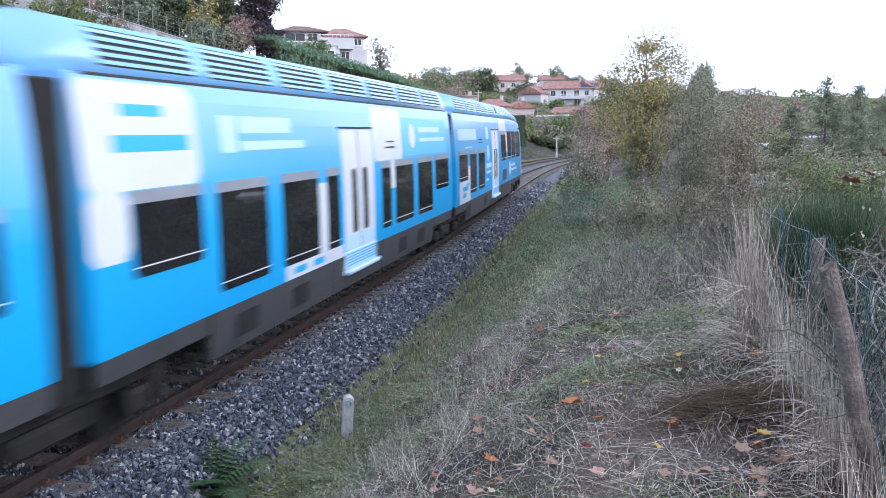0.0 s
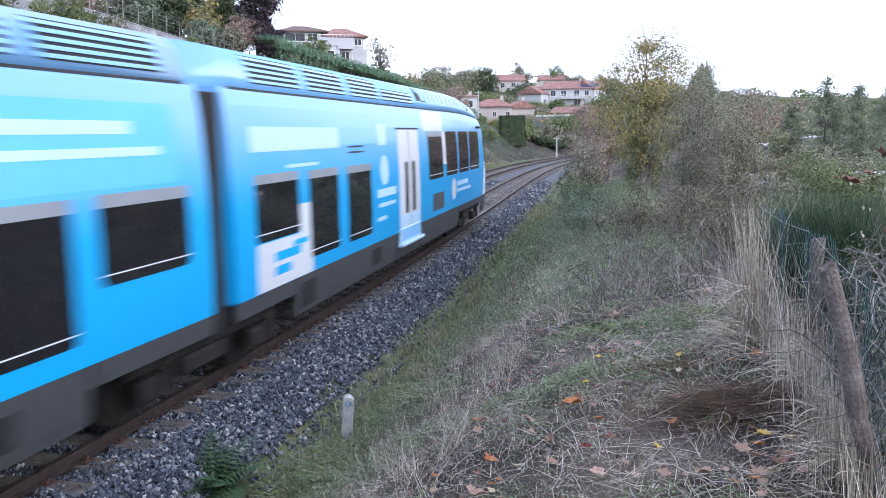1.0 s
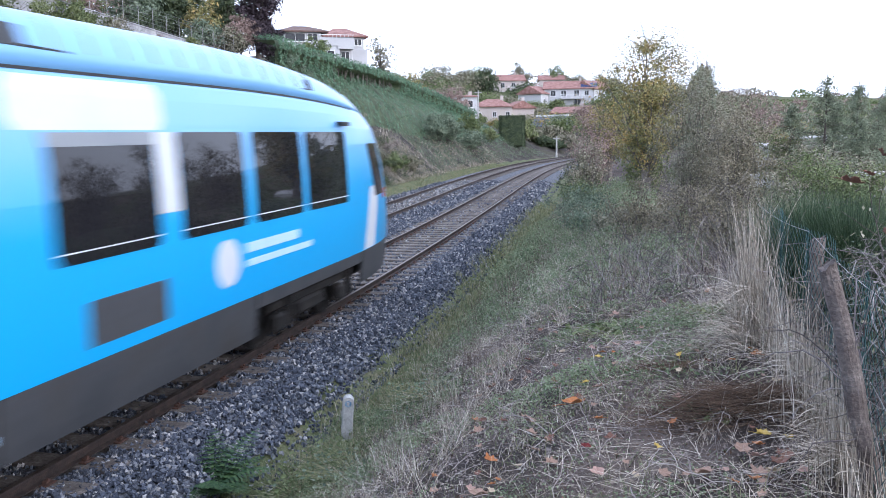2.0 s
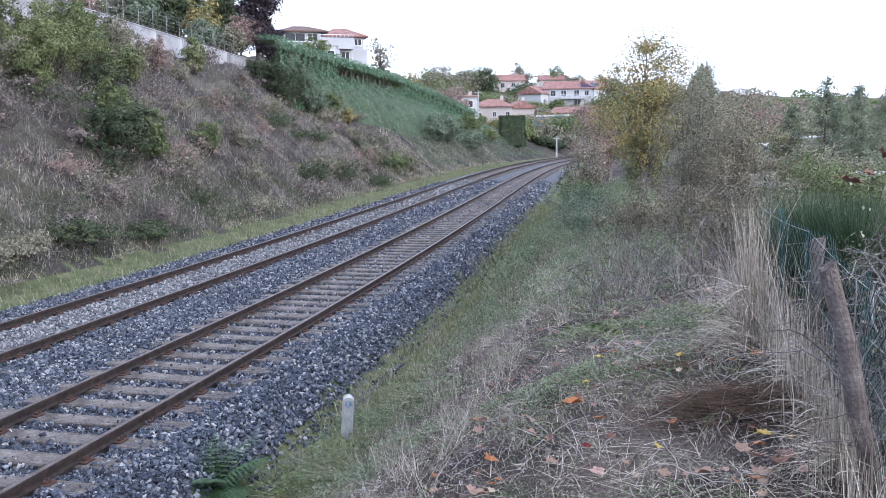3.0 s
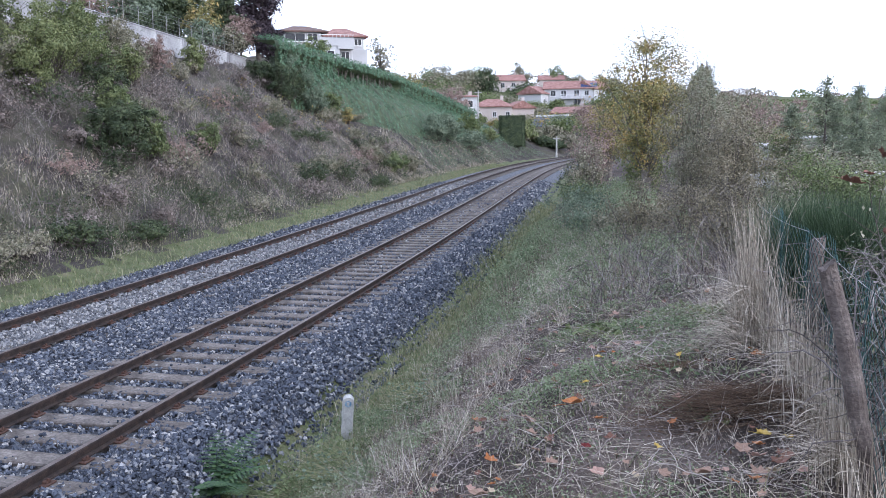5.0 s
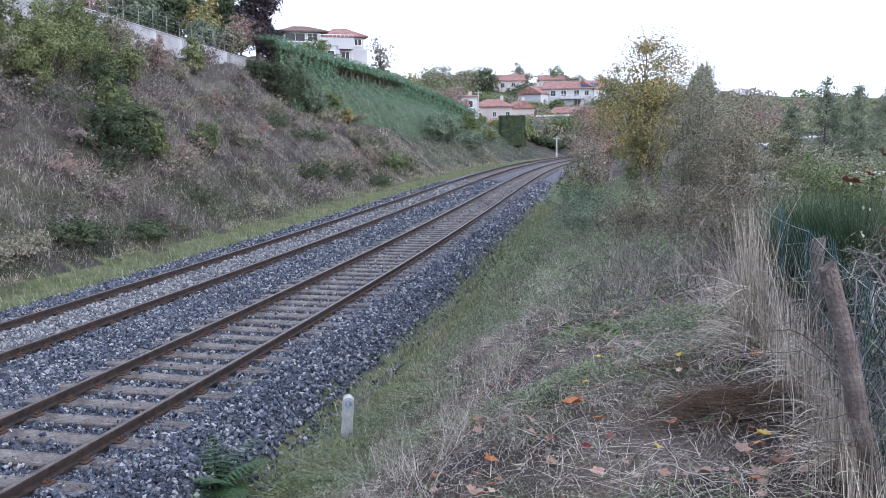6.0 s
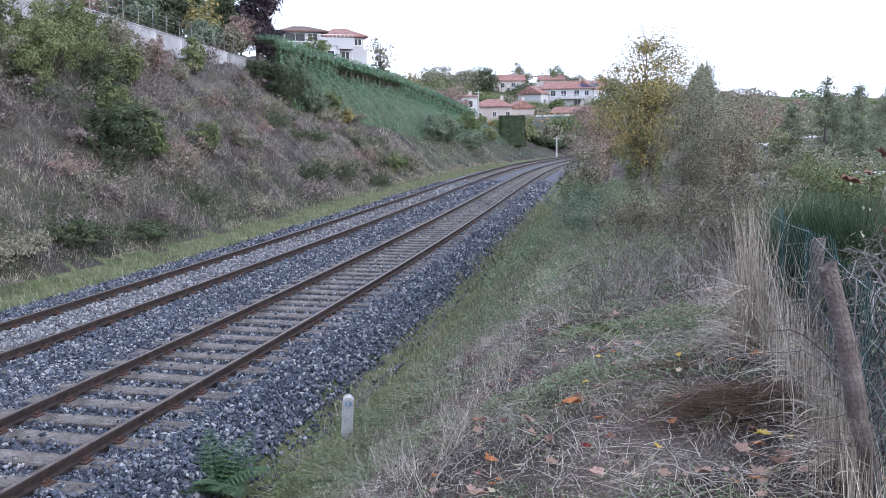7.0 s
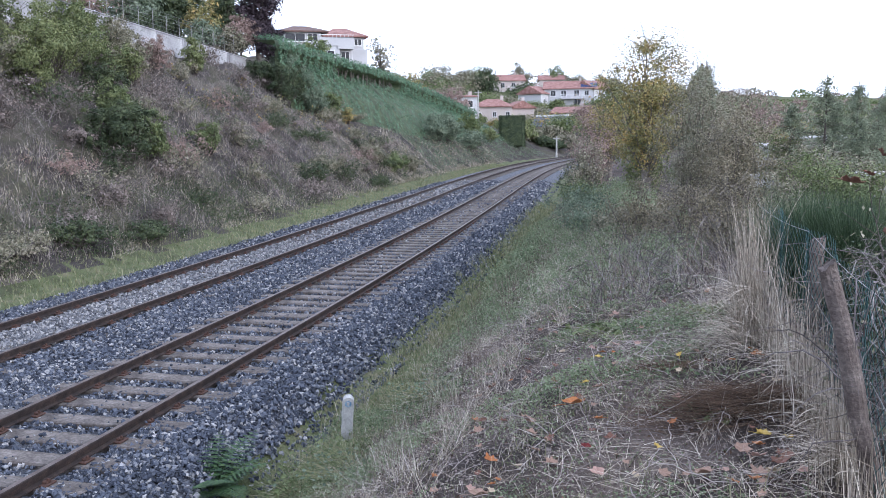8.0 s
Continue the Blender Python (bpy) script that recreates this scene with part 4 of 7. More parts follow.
def bench_grass():
    rng = np.random.default_rng(21)
    # crushed straw lying about
    sets = []
    for s0, s1, n, w in ((2.2, 8, 15000, 0.0036), (8, 14, 9500, 0.0055), (14, 24, 6500, 0.010)):
        p, u, _ = spots(rng, n, 3.3, 7.9, s0, s1)
        keep = hump(p[:, 0], p[:, 1], 0.55, 6) + 0.7 * hump(p[:, 0], p[:, 1], 0.2, 16) + rng.normal(size=n) * 0.2 > 0.05
        p = p[keep]
        p[:, 2] += rng.uniform(0.0, 0.035, len(p))
        sets.append(blade_arrays(rng, p, rng.uniform(0.08, 0.34, len(p)), w, rng.uniform(1.1, 1.62, len(p)), 0.25))
    stuff("straw_litter", join_arrays(*sets), M["straw"], "crushed dry straw lying over the bench", "dry grass")
    # chips of dead leaves and stems over the soil
    for mat, n, seed in (("leaf_dead", 22000, 1), ("brown_needles", 7000, 2)):
        p, _, _ = spots(rng, n, 3.6, 7.9, 2.4, 13)
        p[:, 2] += rng.uniform(0.0, 0.02, n)
        stuff("leaf_litter", leaf_arrays(rng, p, 0.026, 0.5, 1.3), M[mat], "crumbled dead leaves over the soil", "leaf litter")
    # a tangle of fine dark stems lying across the bench
    a, _, _ = spots(rng, 1500, 3.8, 7.5, 3.0, 14)
    a[:, 2] += rng.uniform(0.0, 0.05, len(a))
    b = a + np.stack([rng.normal(size=len(a)) * 0.22, rng.normal(size=len(a)) * 0.22, rng.uniform(-0.01, 0.12, len(a))], -1)
    stuff("fallen_stems", tube_arrays(bent_lines(rng, a, b, 6, 0.2, -0.1), np.linspace(1, 0.5, 6)[None] * rng.uniform(0.0015, 0.004, (len(a), 1)), 3), M["dead_stem"], "thin dead stems lying across the bench", "dead stems")
    # standing dry tufts, thicker towards the slope
    sets = []
    for u0, u1, s0, s1, nt, nb, ln, w in ((3.7, 5.2, 3.5, 9, 80, 1500, 0.34, 0.004), (5.2, 7.4, 2.4, 9, 70, 900, 0.15, 0.004), (3.5, 7.4, 9, 15, 120, 2300, 0.32, 0.0052), (3.3, 7.0, 15, 30, 170, 2800, 0.34, 0.009)):
        p = tufts(rng, nt, nb, u0, u1, s0, s1, 0.04)
        sets.append(blade_arrays(rng, p, ln * rng.uniform(0.4, 1.6, nb), w, rng.uniform(0.1, 1.2, nb), 0.4))
    stuff("dry_grass", join_arrays(*sets), M["straw"], "tufts of bleached dry grass on the bench", "dry grass")
    sets = []
    for s0, s1, n, w in ((2.5, 10, 6500, 0.004), (10, 24, 7000, 0.008)):
        p, u, _ = spots(rng, n, 3.3, 7.6, s0, s1)
        keep = hump(p[:, 0], p[:, 1], 1.1, 9) > -0.2
        p = p[keep]
        sets.append(blade_arrays(rng, p, rng.uniform(0.05, 0.22, len(p)), w, rng.uniform(0.2, 1.5, len(p)), 0.8))
    stuff("dead_stems", join_arrays(*sets), M["dead_stem"], "grey-brown dead stems among the grass", "dry grass")
    # fresh grass: verge beside the stones and patches on the bench
    sets = []
    for u0, u1, s0, s1, n, ln, w in ((2.15, 3.7, 5, 11, 9500, 0.17, 0.005), (2.1, 3.4, 11, 20, 9000, 0.17, 0.008), (2.0, 3.3, 20, 45, 11000, 0.18, 0.018)):
        p, u, _ = spots(rng, n, u0, u1, s0, s1)
        keep = hump(p[:, 0], p[:, 1], 0.6, 7) + 0.6 * hump(p[:, 0], p[:, 1], 0.22, 17) + rng.normal(size=n) * 0.4 - 1.1 * np.clip((u - u0 - 0.75) / 0.6, 0, 1) - 1.2 * np.clip((u0 + 0.35 - u) / 0.35, 0, 1) > -0.55
        p = p[keep]
        sets.append(blade_arrays(rng, p, ln * rng.uniform(0.4, 1.5, len(p)), w, rng.uniform(0.05, 0.9, len(p)), 0.8, segs=3 if s1 < 15 else 2))
    p, _, _ = spots(rng, 30000, 3.3, 7.4, 3, 26)
    keep = hump(p[:, 0], p[:, 1], 0.9, 8) + 0.5 * hump(p[:, 0], p[:, 1], 0.3, 18) + 0.3 * rng.normal(size=len(p)) > 0.15
    p = p[keep]
    sets.append(blade_arrays(rng, p, rng.uniform(0.04, 0.16, len(p)), 0.006, rng.uniform(0.1, 1.1, len(p)), 0.7, segs=2))
    stuff("green_grass", join_arrays(*sets), M["grass_green"], "short green grass along the ballast edge", "grass")
    # low weeds: thick on the far part of the bench and the slope, thin on the path
    sets = []
    for u0, u1, s0, s1, n, lf, top, bar in ((2.5, 4.4, 4.5, 11, 30000, 0.03, 0.16, 0.0), (4.0, 7.3, 3.5, 7, 22000, 0.022, 0.06, 0.3), (3.6, 7.3, 6.5, 12, 42000, 0.03, 0.13, 0.1), (3.3, 7.3, 11.5, 18, 52000, 0.036, 0.34, -0.25), (3.0, 6.8, 18, 31, 46000, 0.052, 0.5, -0.4)):
        p, u, _ = spots(rng, n, u0, u1, s0, s1)
        m = hump(p[:, 0], p[:, 1], 0.8, 12) + 0.45 * hump(p[:, 0], p[:, 1], 0.28, 13)
        keep = m + 0.25 * rng.normal(size=n) > bar
        p, m = p[keep], m[keep]
        p[:, 2] += rng.uniform(0.0, 1.0, len(p)) * top * np.clip(0.35 + m - bar, 0.2, 1.2)
        sets.append(leaf_arrays(rng, p, lf, 0.55, 1.0))
    stuff("weeds", join_arrays(*sets), M["weed_green"], "low grey-green weeds among the dry grass", "weeds")
    # dead brown stems of tall weeds standing on the lip of the slope
    sets = []
    for u0, u1, s0, s1, n, ln, w in ((3.5, 4.7, 5, 12, 500, 0.42, 0.004), (3.2, 4.6, 12, 30, 1500, 0.5, 0.008), (5.6, 7.3, 9.5, 15, 700, 0.5, 0.005)):
        p = tufts(rng, n // 12, n, u0, u1, s0, s1, 0.1)
        sets.append(blade_arrays(rng, p, ln * rng.uniform(0.4, 1.5, n), w, rng.uniform(0.0, 0.9, n), 0.5))
    stuff("dead_stems", join_arrays(*sets), M["red_stem"], "reddish-brown dead weed stems on the slope's lip", "dry grass")
    p = tufts(rng, 90, 2600, 2.3, 3.9, 5, 16, 0.12)
    stuff("dry_grass", blade_arrays(rng, p, rng.uniform(0.08, 0.34, len(p)), 0.005, rng.uniform(0.2, 1.4, len(p)), 0.7), M["straw"], "dry stems among the verge grass", "dry grass")
    # grass verge and tufts on the other side of the tracks
    p, _, _ = spots(rng, 15000, -8.3, -6.0, 12, 95)
    stuff("green_grass", blade_arrays(rng, p, rng.uniform(0.06, 0.22, len(p)), 0.02, rng.uniform(0.05, 0.9, len(p)), 0.7, segs=2), M["grass_green"], "green grass strip at the foot of the bank", "grass")


bench_grass()


def tall_grass():
    """High bleached grass leaning on the fence."""
    rng = np.random.default_rng(23)
    sets = []
    # upright sheaves along the wire: x, y, blades, height, spread
    for x, y, n, h, sp in ((7.20, 7.75, 330, 1.12, 0.045), (7.14, 7.55, 160, 0.8, 0.06), (7.33, 7.5, 90, 0.95, 0.06), (7.35, 7.0, 80, 0.75, 0.07), (7.40, 6.5, 90, 0.72, 0.07), (7.44, 6.0, 100, 0.62, 0.07),
                           (7.45, 5.55, 110, 0.52, 0.08), (7.45, 5.15, 120, 0.45, 0.08), (7.42, 4.75, 130, 0.42, 0.08), (7.40, 4.4, 110, 0.4, 0.1), (7.2, 8.6, 50, 0.8, 0.12)):
        p = np.stack([x + rng.normal(size=n) * sp, y + rng.normal(size=n) * sp * 1.8, np.zeros(n)], -1)
        p[:, 2] = ground_z(p[:, 0], p[:, 1])[0] - 0.02
        az = np.where(rng.uniform(size=n) < 0.6, rng.normal(np.pi * 1.1, 0.9, n), rng.uniform(0, 6.28, n))
        sets.append(blade_arrays(rng, p, h * rng.uniform(0.4, 1.15, n), 0.0062, np.where(rng.uniform(size=n) < 0.18, rng.uniform(0.2, 0.9, n), rng.uniform(0.0, 0.1, n)), 0.22, az, 5))
    # drooping skirts that fall away from the wire towards the path
    for x, y, n, z, ln in ((7.16, 7.6, 190, 0.5, 0.6), (7.08, 7.25, 130, 0.25, 0.5), (7.36, 6.2, 90, 0.35, 0.5), (7.40, 5.4, 90, 0.25, 0.4), (7.36, 4.7, 110, 0.18, 0.35)):
        p = np.stack([x + rng.normal(size=n) * 0.05, y + rng.normal(size=n) * 0.14, np.zeros(n)], -1)
        p[:, 2] = ground_z(p[:, 0], p[:, 1])[0] + rng.uniform(0.1, 1.0, n) * z
        sets.append(blade_arrays(rng, p, ln * rng.uniform(0.5, 1.2, n), 0.0055, rng.uniform(0.7, 1.7, n), 0.9, rng.normal(np.pi * 1.15, 0.45, n), 5))
    stuff("tall_grass", join_arrays(*sets), M["straw"], "tall bleached dry grass along the wire fence", "dry grass")
    # a few single arching stalks
    n = 26
    p = np.stack([7.40 + rng.normal(size=n) * 0.20, 7.0 + rng.uniform(-1.6, 1.6, n), np.zeros(n)], -1)
    p[:, 2] = ground_z(p[:, 0], p[:, 1])[0]
    stuff("stalks", blade_arrays(rng, p, rng.uniform(1.2, 1.75, n), 0.006, rng.uniform(0.0, 0.15, n), 1.1, None, 8), M["straw"], "single arching dry stalks above the grass", "dry grass")


tall_grass()

M["concrete"] = material("concrete", [(0.30, 0.30, 0.29), (0.42, 0.42, 0.41), (0.50, 0.49, 0.47)], 0.9, 7, 70, 0.4, 0.006)
M["marker_blue"] = material("marker_blue", [(0.08, 0.2, 0.34), (0.3, 0.38, 0.45)], 0.7, 25, 70, 0)
M["old_wood"] = material("old_wood", [(0.06, 0.047, 0.042), (0.13, 0.106, 0.095), (0.22, 0.188, 0.17)], 0.9, 5, 55, 0.8, 0.014)
M["wire_green"] = material("wire_green", [(0.012, 0.05, 0.05), (0.022, 0.075, 0.07)], 0.5, 5, 30, 0)
M["wire_grey"] = material("wire_grey", [(0.2, 0.2, 0.2), (0.3, 0.3, 0.3)], 0.5, 5, 30, 0, metal=0.6)


def marker_post():
    post = tagged(new("marker_post"), "small pale concrete marker post with a worn blue plate", "marker post")
    x, y = 2.745, 9.56
    post.matrix_basis = pose(x, y, gz(x, y) - 0.12, 3, 4, 20)
    bm = bmesh.new()
    add_box(bm, -0.07, 0.07, -0.06, 0.06, 0, 0.62, 0.015)
    add_tube(bm, [(0, -0.06, 0.615), (0, 0.06, 0.615)], [0.068, 0.068], 16)
    part("shaft", bm, M["concrete"], post, "weathered concrete shaft with a rounded head")
    bm = bmesh.new()
    add_tube(bm, [(0, -0.06, 0.60), (0, -0.066, 0.60)], [0.04, 0.04], 14)
    part("plate", bm, M["marker_blue"], post, "worn round blue plate")
    part("plate_mark", box(-0.014, 0.016, -0.0685, -0.0655, 0.585, 0.625, 0.002), M["concrete"], post)


marker_post()


def fence_post(x, y, h, r, rx, ry, seed):
    rng = random.Random(seed)
    ob = bmesh.new()
    pts, rad = [], []
    for k in range(9):
        t = k / 8
        pts.append((rng.uniform(-0.008, 0.008), rng.uniform(-0.008, 0.008), h * t))
        rad.append(r * (1.05 - 0.15 * t) * rng.uniform(0.95, 1.05))
    add_tube(ob, pts, rad, 11)
    for v in ob.verts:
        if v.co.z > h * 0.97:
            v.co.z += 0.35 * v.co.x + rng.uniform(-0.012, 0.012)
        v.co += Vector((rng.uniform(-0.004, 0.004), rng.uniform(-0.004, 0.004), 0))
    post = part("post", ob, M["old_wood"], wire_fence, "weathered split wooden post leaning over")
    post.matrix_basis = pose(x, y, gz(x, y) - 0.1, rx, ry, 0)
    return post


wire_fence = tagged(new("wire_fence"), "old wire mesh fence on leaning wooden posts, overgrown", "fence")
fence_post(7.53, 4.55, 1.27, 0.050, 3, -13.5, 1)
fence_post(7.62, 7.35, 0.99, 0.062, 2, 1.5, 2)


def wire_mesh():
    rng = np.random.default_rng(31)
    lines = []
    n = 52
    for e in (1, -1):
        for k in range(-16, n):
            t = np.linspace(0, 1, 9)
            y = 3.6 + k * 0.10 + (t * 1.1 if e > 0 else (1 - t) * 1.1)
            x = 7.50 + 0.10 * np.sin((y - 4.5) * 0.6) + 0.03 * np.sin(y * 5)
            z = 1.33 + 1.05 * t + 0.03 * np.sin(y * 3)
            lines.append(np.stack([x, y + rng.normal(size=9) * 0.006, z], -1))
    v, f = tube_arrays(np.array(lines), np.full((len(lines), 9), 0.0021), 3)
    stuff("wire_mesh", (v, f), M["wire_green"], "green coated wire mesh", "", wire_fence)
    for z in (2.36, 1.9):
        y = np.linspace(3.4, 10.2, 30)
        ln = np.stack([7.50 + 0.10 * np.sin((y - 4.5) * 0.6) - 0.02, y, z - 0.05 * np.abs(np.sin((y - 4.5) * 1.1))], -1)
        v, f = tube_arrays(ln[None], np.full((1, 30), 0.002), 4)
        ob = new("wire", mesh_np("wire", v, f, M["wire_grey"]))
        ob.parent = wire_fence


wire_mesh()


M["cane"] = material("cane", [(0.05, 0.042, 0.042), (0.11, 0.095, 0.095), (0.20, 0.18, 0.178), (0.36, 0.33, 0.325)], 0.8, 0.6, 20, 0, per_piece=0.7, fine_amount=0.2)


def brambles():
    """Bare thorny shoots arching over the fence."""
    rng = np.random.default_rng(33)
    n = 420
    yy = rng.uniform(4.5, 8.6, n)
    a = np.stack([7.52 + 0.30 * (yy - 4.6) + rng.uniform(-0.12, 0.45, n), yy, np.zeros(n)], -1)
    a[:, 2] = ground_z(a[:, 0], a[:, 1])[0] + rng.uniform(0, 0.75, n)
    b = a + np.stack([rng.normal(-0.08, 0.28, n), rng.normal(0.0, 0.35, n), rng.uniform(-0.2, 0.5, n)], -1)
    ln = bent_lines(rng, a, b, 8, 0.28, -0.18)
    i, k = rng.integers(0, n, 520), rng.integers(2, 8, 520)
    c = ln[i, k]
    d = c + rng.normal(size=(520, 3)) * np.array([0.14, 0.16, 0.12])
    sets = [tube_arrays(ln, np.linspace(1, 0.35, 8)[None] * rng.uniform(0.003, 0.0065, (n, 1)), 4), tube_arrays(bent_lines(rng, c, d, 5, 0.3), np.linspace(1, 0.4, 5)[None] * np.full((520, 1), 0.0022), 3)]
    stuff("brambles", join_arrays(*sets), M["cane"], "tangle of bare grey bramble shoots behind the fence", "brambles")
    m = 46
    e = np.stack([rng.uniform(7.25, 7.75, m), rng.uniform(4.3, 6.0, m), rng.uniform(1.6, 2.45, m)], -1)
    g = e + np.stack([rng.normal(0.12, 0.3, m), rng.normal(0, 0.3, m), rng.normal(0.03, 0.14, m)], -1)
    stuff("brambles", tube_arrays(bent_lines(rng, e, g, 8, 0.3, -0.06), np.linspace(1, 0.45, 8)[None] * rng.uniform(0.0012, 0.0028, (m, 1)), 4), M["cane"], "pale bare bramble shoots across the fence post", "brambles")
    p = c[rng.integers(0, 520, 900)] + rng.normal(size=(900, 3)) * 0.16
    stuff("bramble_leaves", leaf_arrays(rng, p, 0.032, 0.65, 0.5), M["leaf_olive"], "sparse small leaves on the brambles", "brambles")
    n = 420
    a = np.stack([rng.uniform(5.6, 7.4, n), rng.uniform(9.2, 13.5, n), np.zeros(n)], -1)
    a[:, 2] = ground_z(a[:, 0], a[:, 1])[0] + rng.uniform(0, 0.15, n)
    b = a + np.stack([rng.normal(0, 0.3, n), rng.normal(0.0, 0.3, n), rng.uniform(0.0, 0.6, n)], -1)
    stuff("brambles", tube_arrays(bent_lines(rng, a, b, 6, 0.25, -0.15), np.linspace(1, 0.4, 6)[None] * rng.uniform(0.002, 0.0045, (n, 1)), 3), M["cane"], "bare bramble shoots under the shrubs", "brambles")


brambles()


def needle_heap():
    """Flattened brown broom stems lying in a low heap."""
    rng = np.random.default_rng(35)
    n = 2600
    p = np.stack([6.95 + rng.normal(size=n) * 0.30, 5.95 + rng.normal(size=n) * 0.20, np.zeros(n)], -1)
    p[:, 2] = ground_z(p[:, 0], p[:, 1])[0] + rng.uniform(0, 0.17, n) * np.exp(-((p[:, 0] - 6.95) ** 2 + (p[:, 1] - 5.95) ** 2) / 0.12)
    az = rng.normal(0.25, 0.35, n) + np.where(rng.uniform(size=n) < 0.5, np.pi, 0)
    stuff("broom_heap", blade_arrays(rng, p, rng.uniform(0.15, 0.45, n), 0.0035, rng.uniform(1.2, 1.55, n), 0.45, az), M["brown_needles"], "low heap of flattened brown broom stems", "dead stems")
    n = 500
    p = np.stack([6.35 + rng.normal(size=n) * 0.16, 6.9 + rng.normal(size=n) * 0.06, np.zeros(n)], -1)
    p[:, 2] = ground_z(p[:, 0], p[:, 1])[0] + rng.uniform(0, 0.03, n)
    stuff("broom_heap", blade_arrays(rng, p, rng.uniform(0.1, 0.35, n), 0.0035, 1.5, 0.1, rng.normal(0.4, 0.3, n)), M["brown_needles"], "brown broom twig lying in the grass", "dead stems")


needle_heap()

LEAF_COLOURS = {"orange": (0.36, 0.14, 0.05), "yellow": (0.50, 0.36, 0.09), "tan": (0.30, 0.20, 0.15), "brown": (0.17, 0.085, 0.06), "pink": (0.40, 0.26, 0.21), "crimson": (0.14, 0.02, 0.02), "pale": (0.42, 0.34, 0.24)}
for _k, _c in LEAF_COLOURS.items():
    M["fallen_" + _k] = material("fallen_" + _k, [tuple(q * 0.75 for q in _c), _c, tuple(min(1, q * 1.2) for q in _c)], 0.7, 40, 160, 0.2, 0.002)


def fallen_leaf_mesh(kind, seed):
    """A lobed, curled fallen leaf with a little stalk."""
    r = random.Random(seed)
    bm = bmesh.new()
    n = 18
    mid = bm.verts.new((0, 0, 0.006))
    ring, back = [], []
    for k in range(n):
        a = 2 * math.pi * k / n
        rad = 0.5 * (0.84 + 0.12 * math.cos(5 * a)) * r.uniform(0.8, 1.12)
        x, y = rad * math.cos(a), rad * 0.8 * math.sin(a)
        z = 0.45 * abs(y) + 0.35 * x * x + r.uniform(-0.05, 0.09)
        ring.append(bm.verts.new((x, y, z)))
        back.append(bm.verts.new((x, y, z - 0.02)))
    low = bm.verts.new((0, 0, -0.014))
    for k in range(n):
        j = (k + 1) % n
        bm.faces.new((mid, ring[k], ring[j]))
        bm.faces.new((low, back[j], back[k]))
        bm.faces.new((ring[k], back[k], back[j], ring[j]))
    add_tube(bm, [(-0.3, 0, 0.02), (-0.6, 0.03, 0.03), (-0.85, 0.02, 0.01)], [0.02, 0.016, 0.012], 4)
    me = bpy.data.meshes.new("fallen_leaf")
    bmesh.ops.recalc_face_normals(bm, faces=bm.faces)
    bm.to_mesh(me)
    bm.free()
    me.materials.append(M["fallen_" + kind])
    return me


def fallen_leaves():
    meshes = {k: [fallen_leaf_mesh(k, i) for i in range(2)] for k in LEAF_COLOURS}
    known = [(5.84, 6.20, "orange", 0.16), (5.51, 6.16, "tan", 0.13), (7.0, 4.99, "pink", 0.11), (7.07, 5.36, "yellow", 0.10), (6.54, 5.63, "orange", 0.08), (6.45, 5.21, "yellow", 0.07), (6.93, 5.1, "tan", 0.11),
             (7.10, 4.85, "brown", 0.12), (7.06, 4.72, "pale", 0.10), (6.98, 4.70, "tan", 0.12), (7.14, 4.95, "brown", 0.12), (6.05, 5.75, "orange", 0.08), (6.02, 5.2, "crimson", 0.07), (5.82, 5.1, "tan", 0.10),
             (6.12, 4.85, "pink", 0.09), (5.35, 5.5, "orange", 0.10), (5.38, 5.0, "tan", 0.12), (5.3, 4.9, "orange", 0.12), (6.7, 4.75, "tan", 0.11), (6.95, 4.6, "orange", 0.09), (5.75, 5.5, "tan", 0.09), (6.16, 5.35, "brown", 0.08),
             (4.9, 7.9, "brown", 0.10), (5.95, 7.2, "yellow", 0.07), (6.25, 7.7, "pink", 0.08), (6.6, 7.1, "yellow", 0.06), (7.2, 5.3, "yellow", 0.07), (5.9, 6.6, "yellow", 0.07), (5.6, 7.0, "brown", 0.07)]
    r = random.Random(7)
    for _ in range(110):
        known.append((r.uniform(4.6, 7.3), r.uniform(4.2, 10.5), r.choice(["tan", "tan", "brown", "brown", "pink", "orange", "pale"]), r.uniform(0.04, 0.085)))
    for x, y, kind, size in known:
        ob = new("fallen_leaf", r.choice(meshes[kind]))
        ob.matrix_basis = pose(x, y, gz(x, y) + 0.05, r.uniform(-22, 22), r.uniform(-22, 22), r.uniform(0, 360)) @ Matrix.Diagonal((size * 1.15, size * 1.15, size * 1.15, 1))
        tagged(ob, {"orange": "curled orange fallen leaf on the dry grass", "yellow": "yellow fallen leaf on the dry grass", "tan": "tan curled fallen leaf on the ground", "brown": "dark brown shrivelled fallen leaf on the ground",
                    "pink": "pinkish brown lobed fallen leaf on the ground", "crimson": "dark crimson fallen leaf on the ground", "pale": "pale dry fallen leaf on the ground"}[kind], "leaf", "fallen leaves")


fallen_leaves()


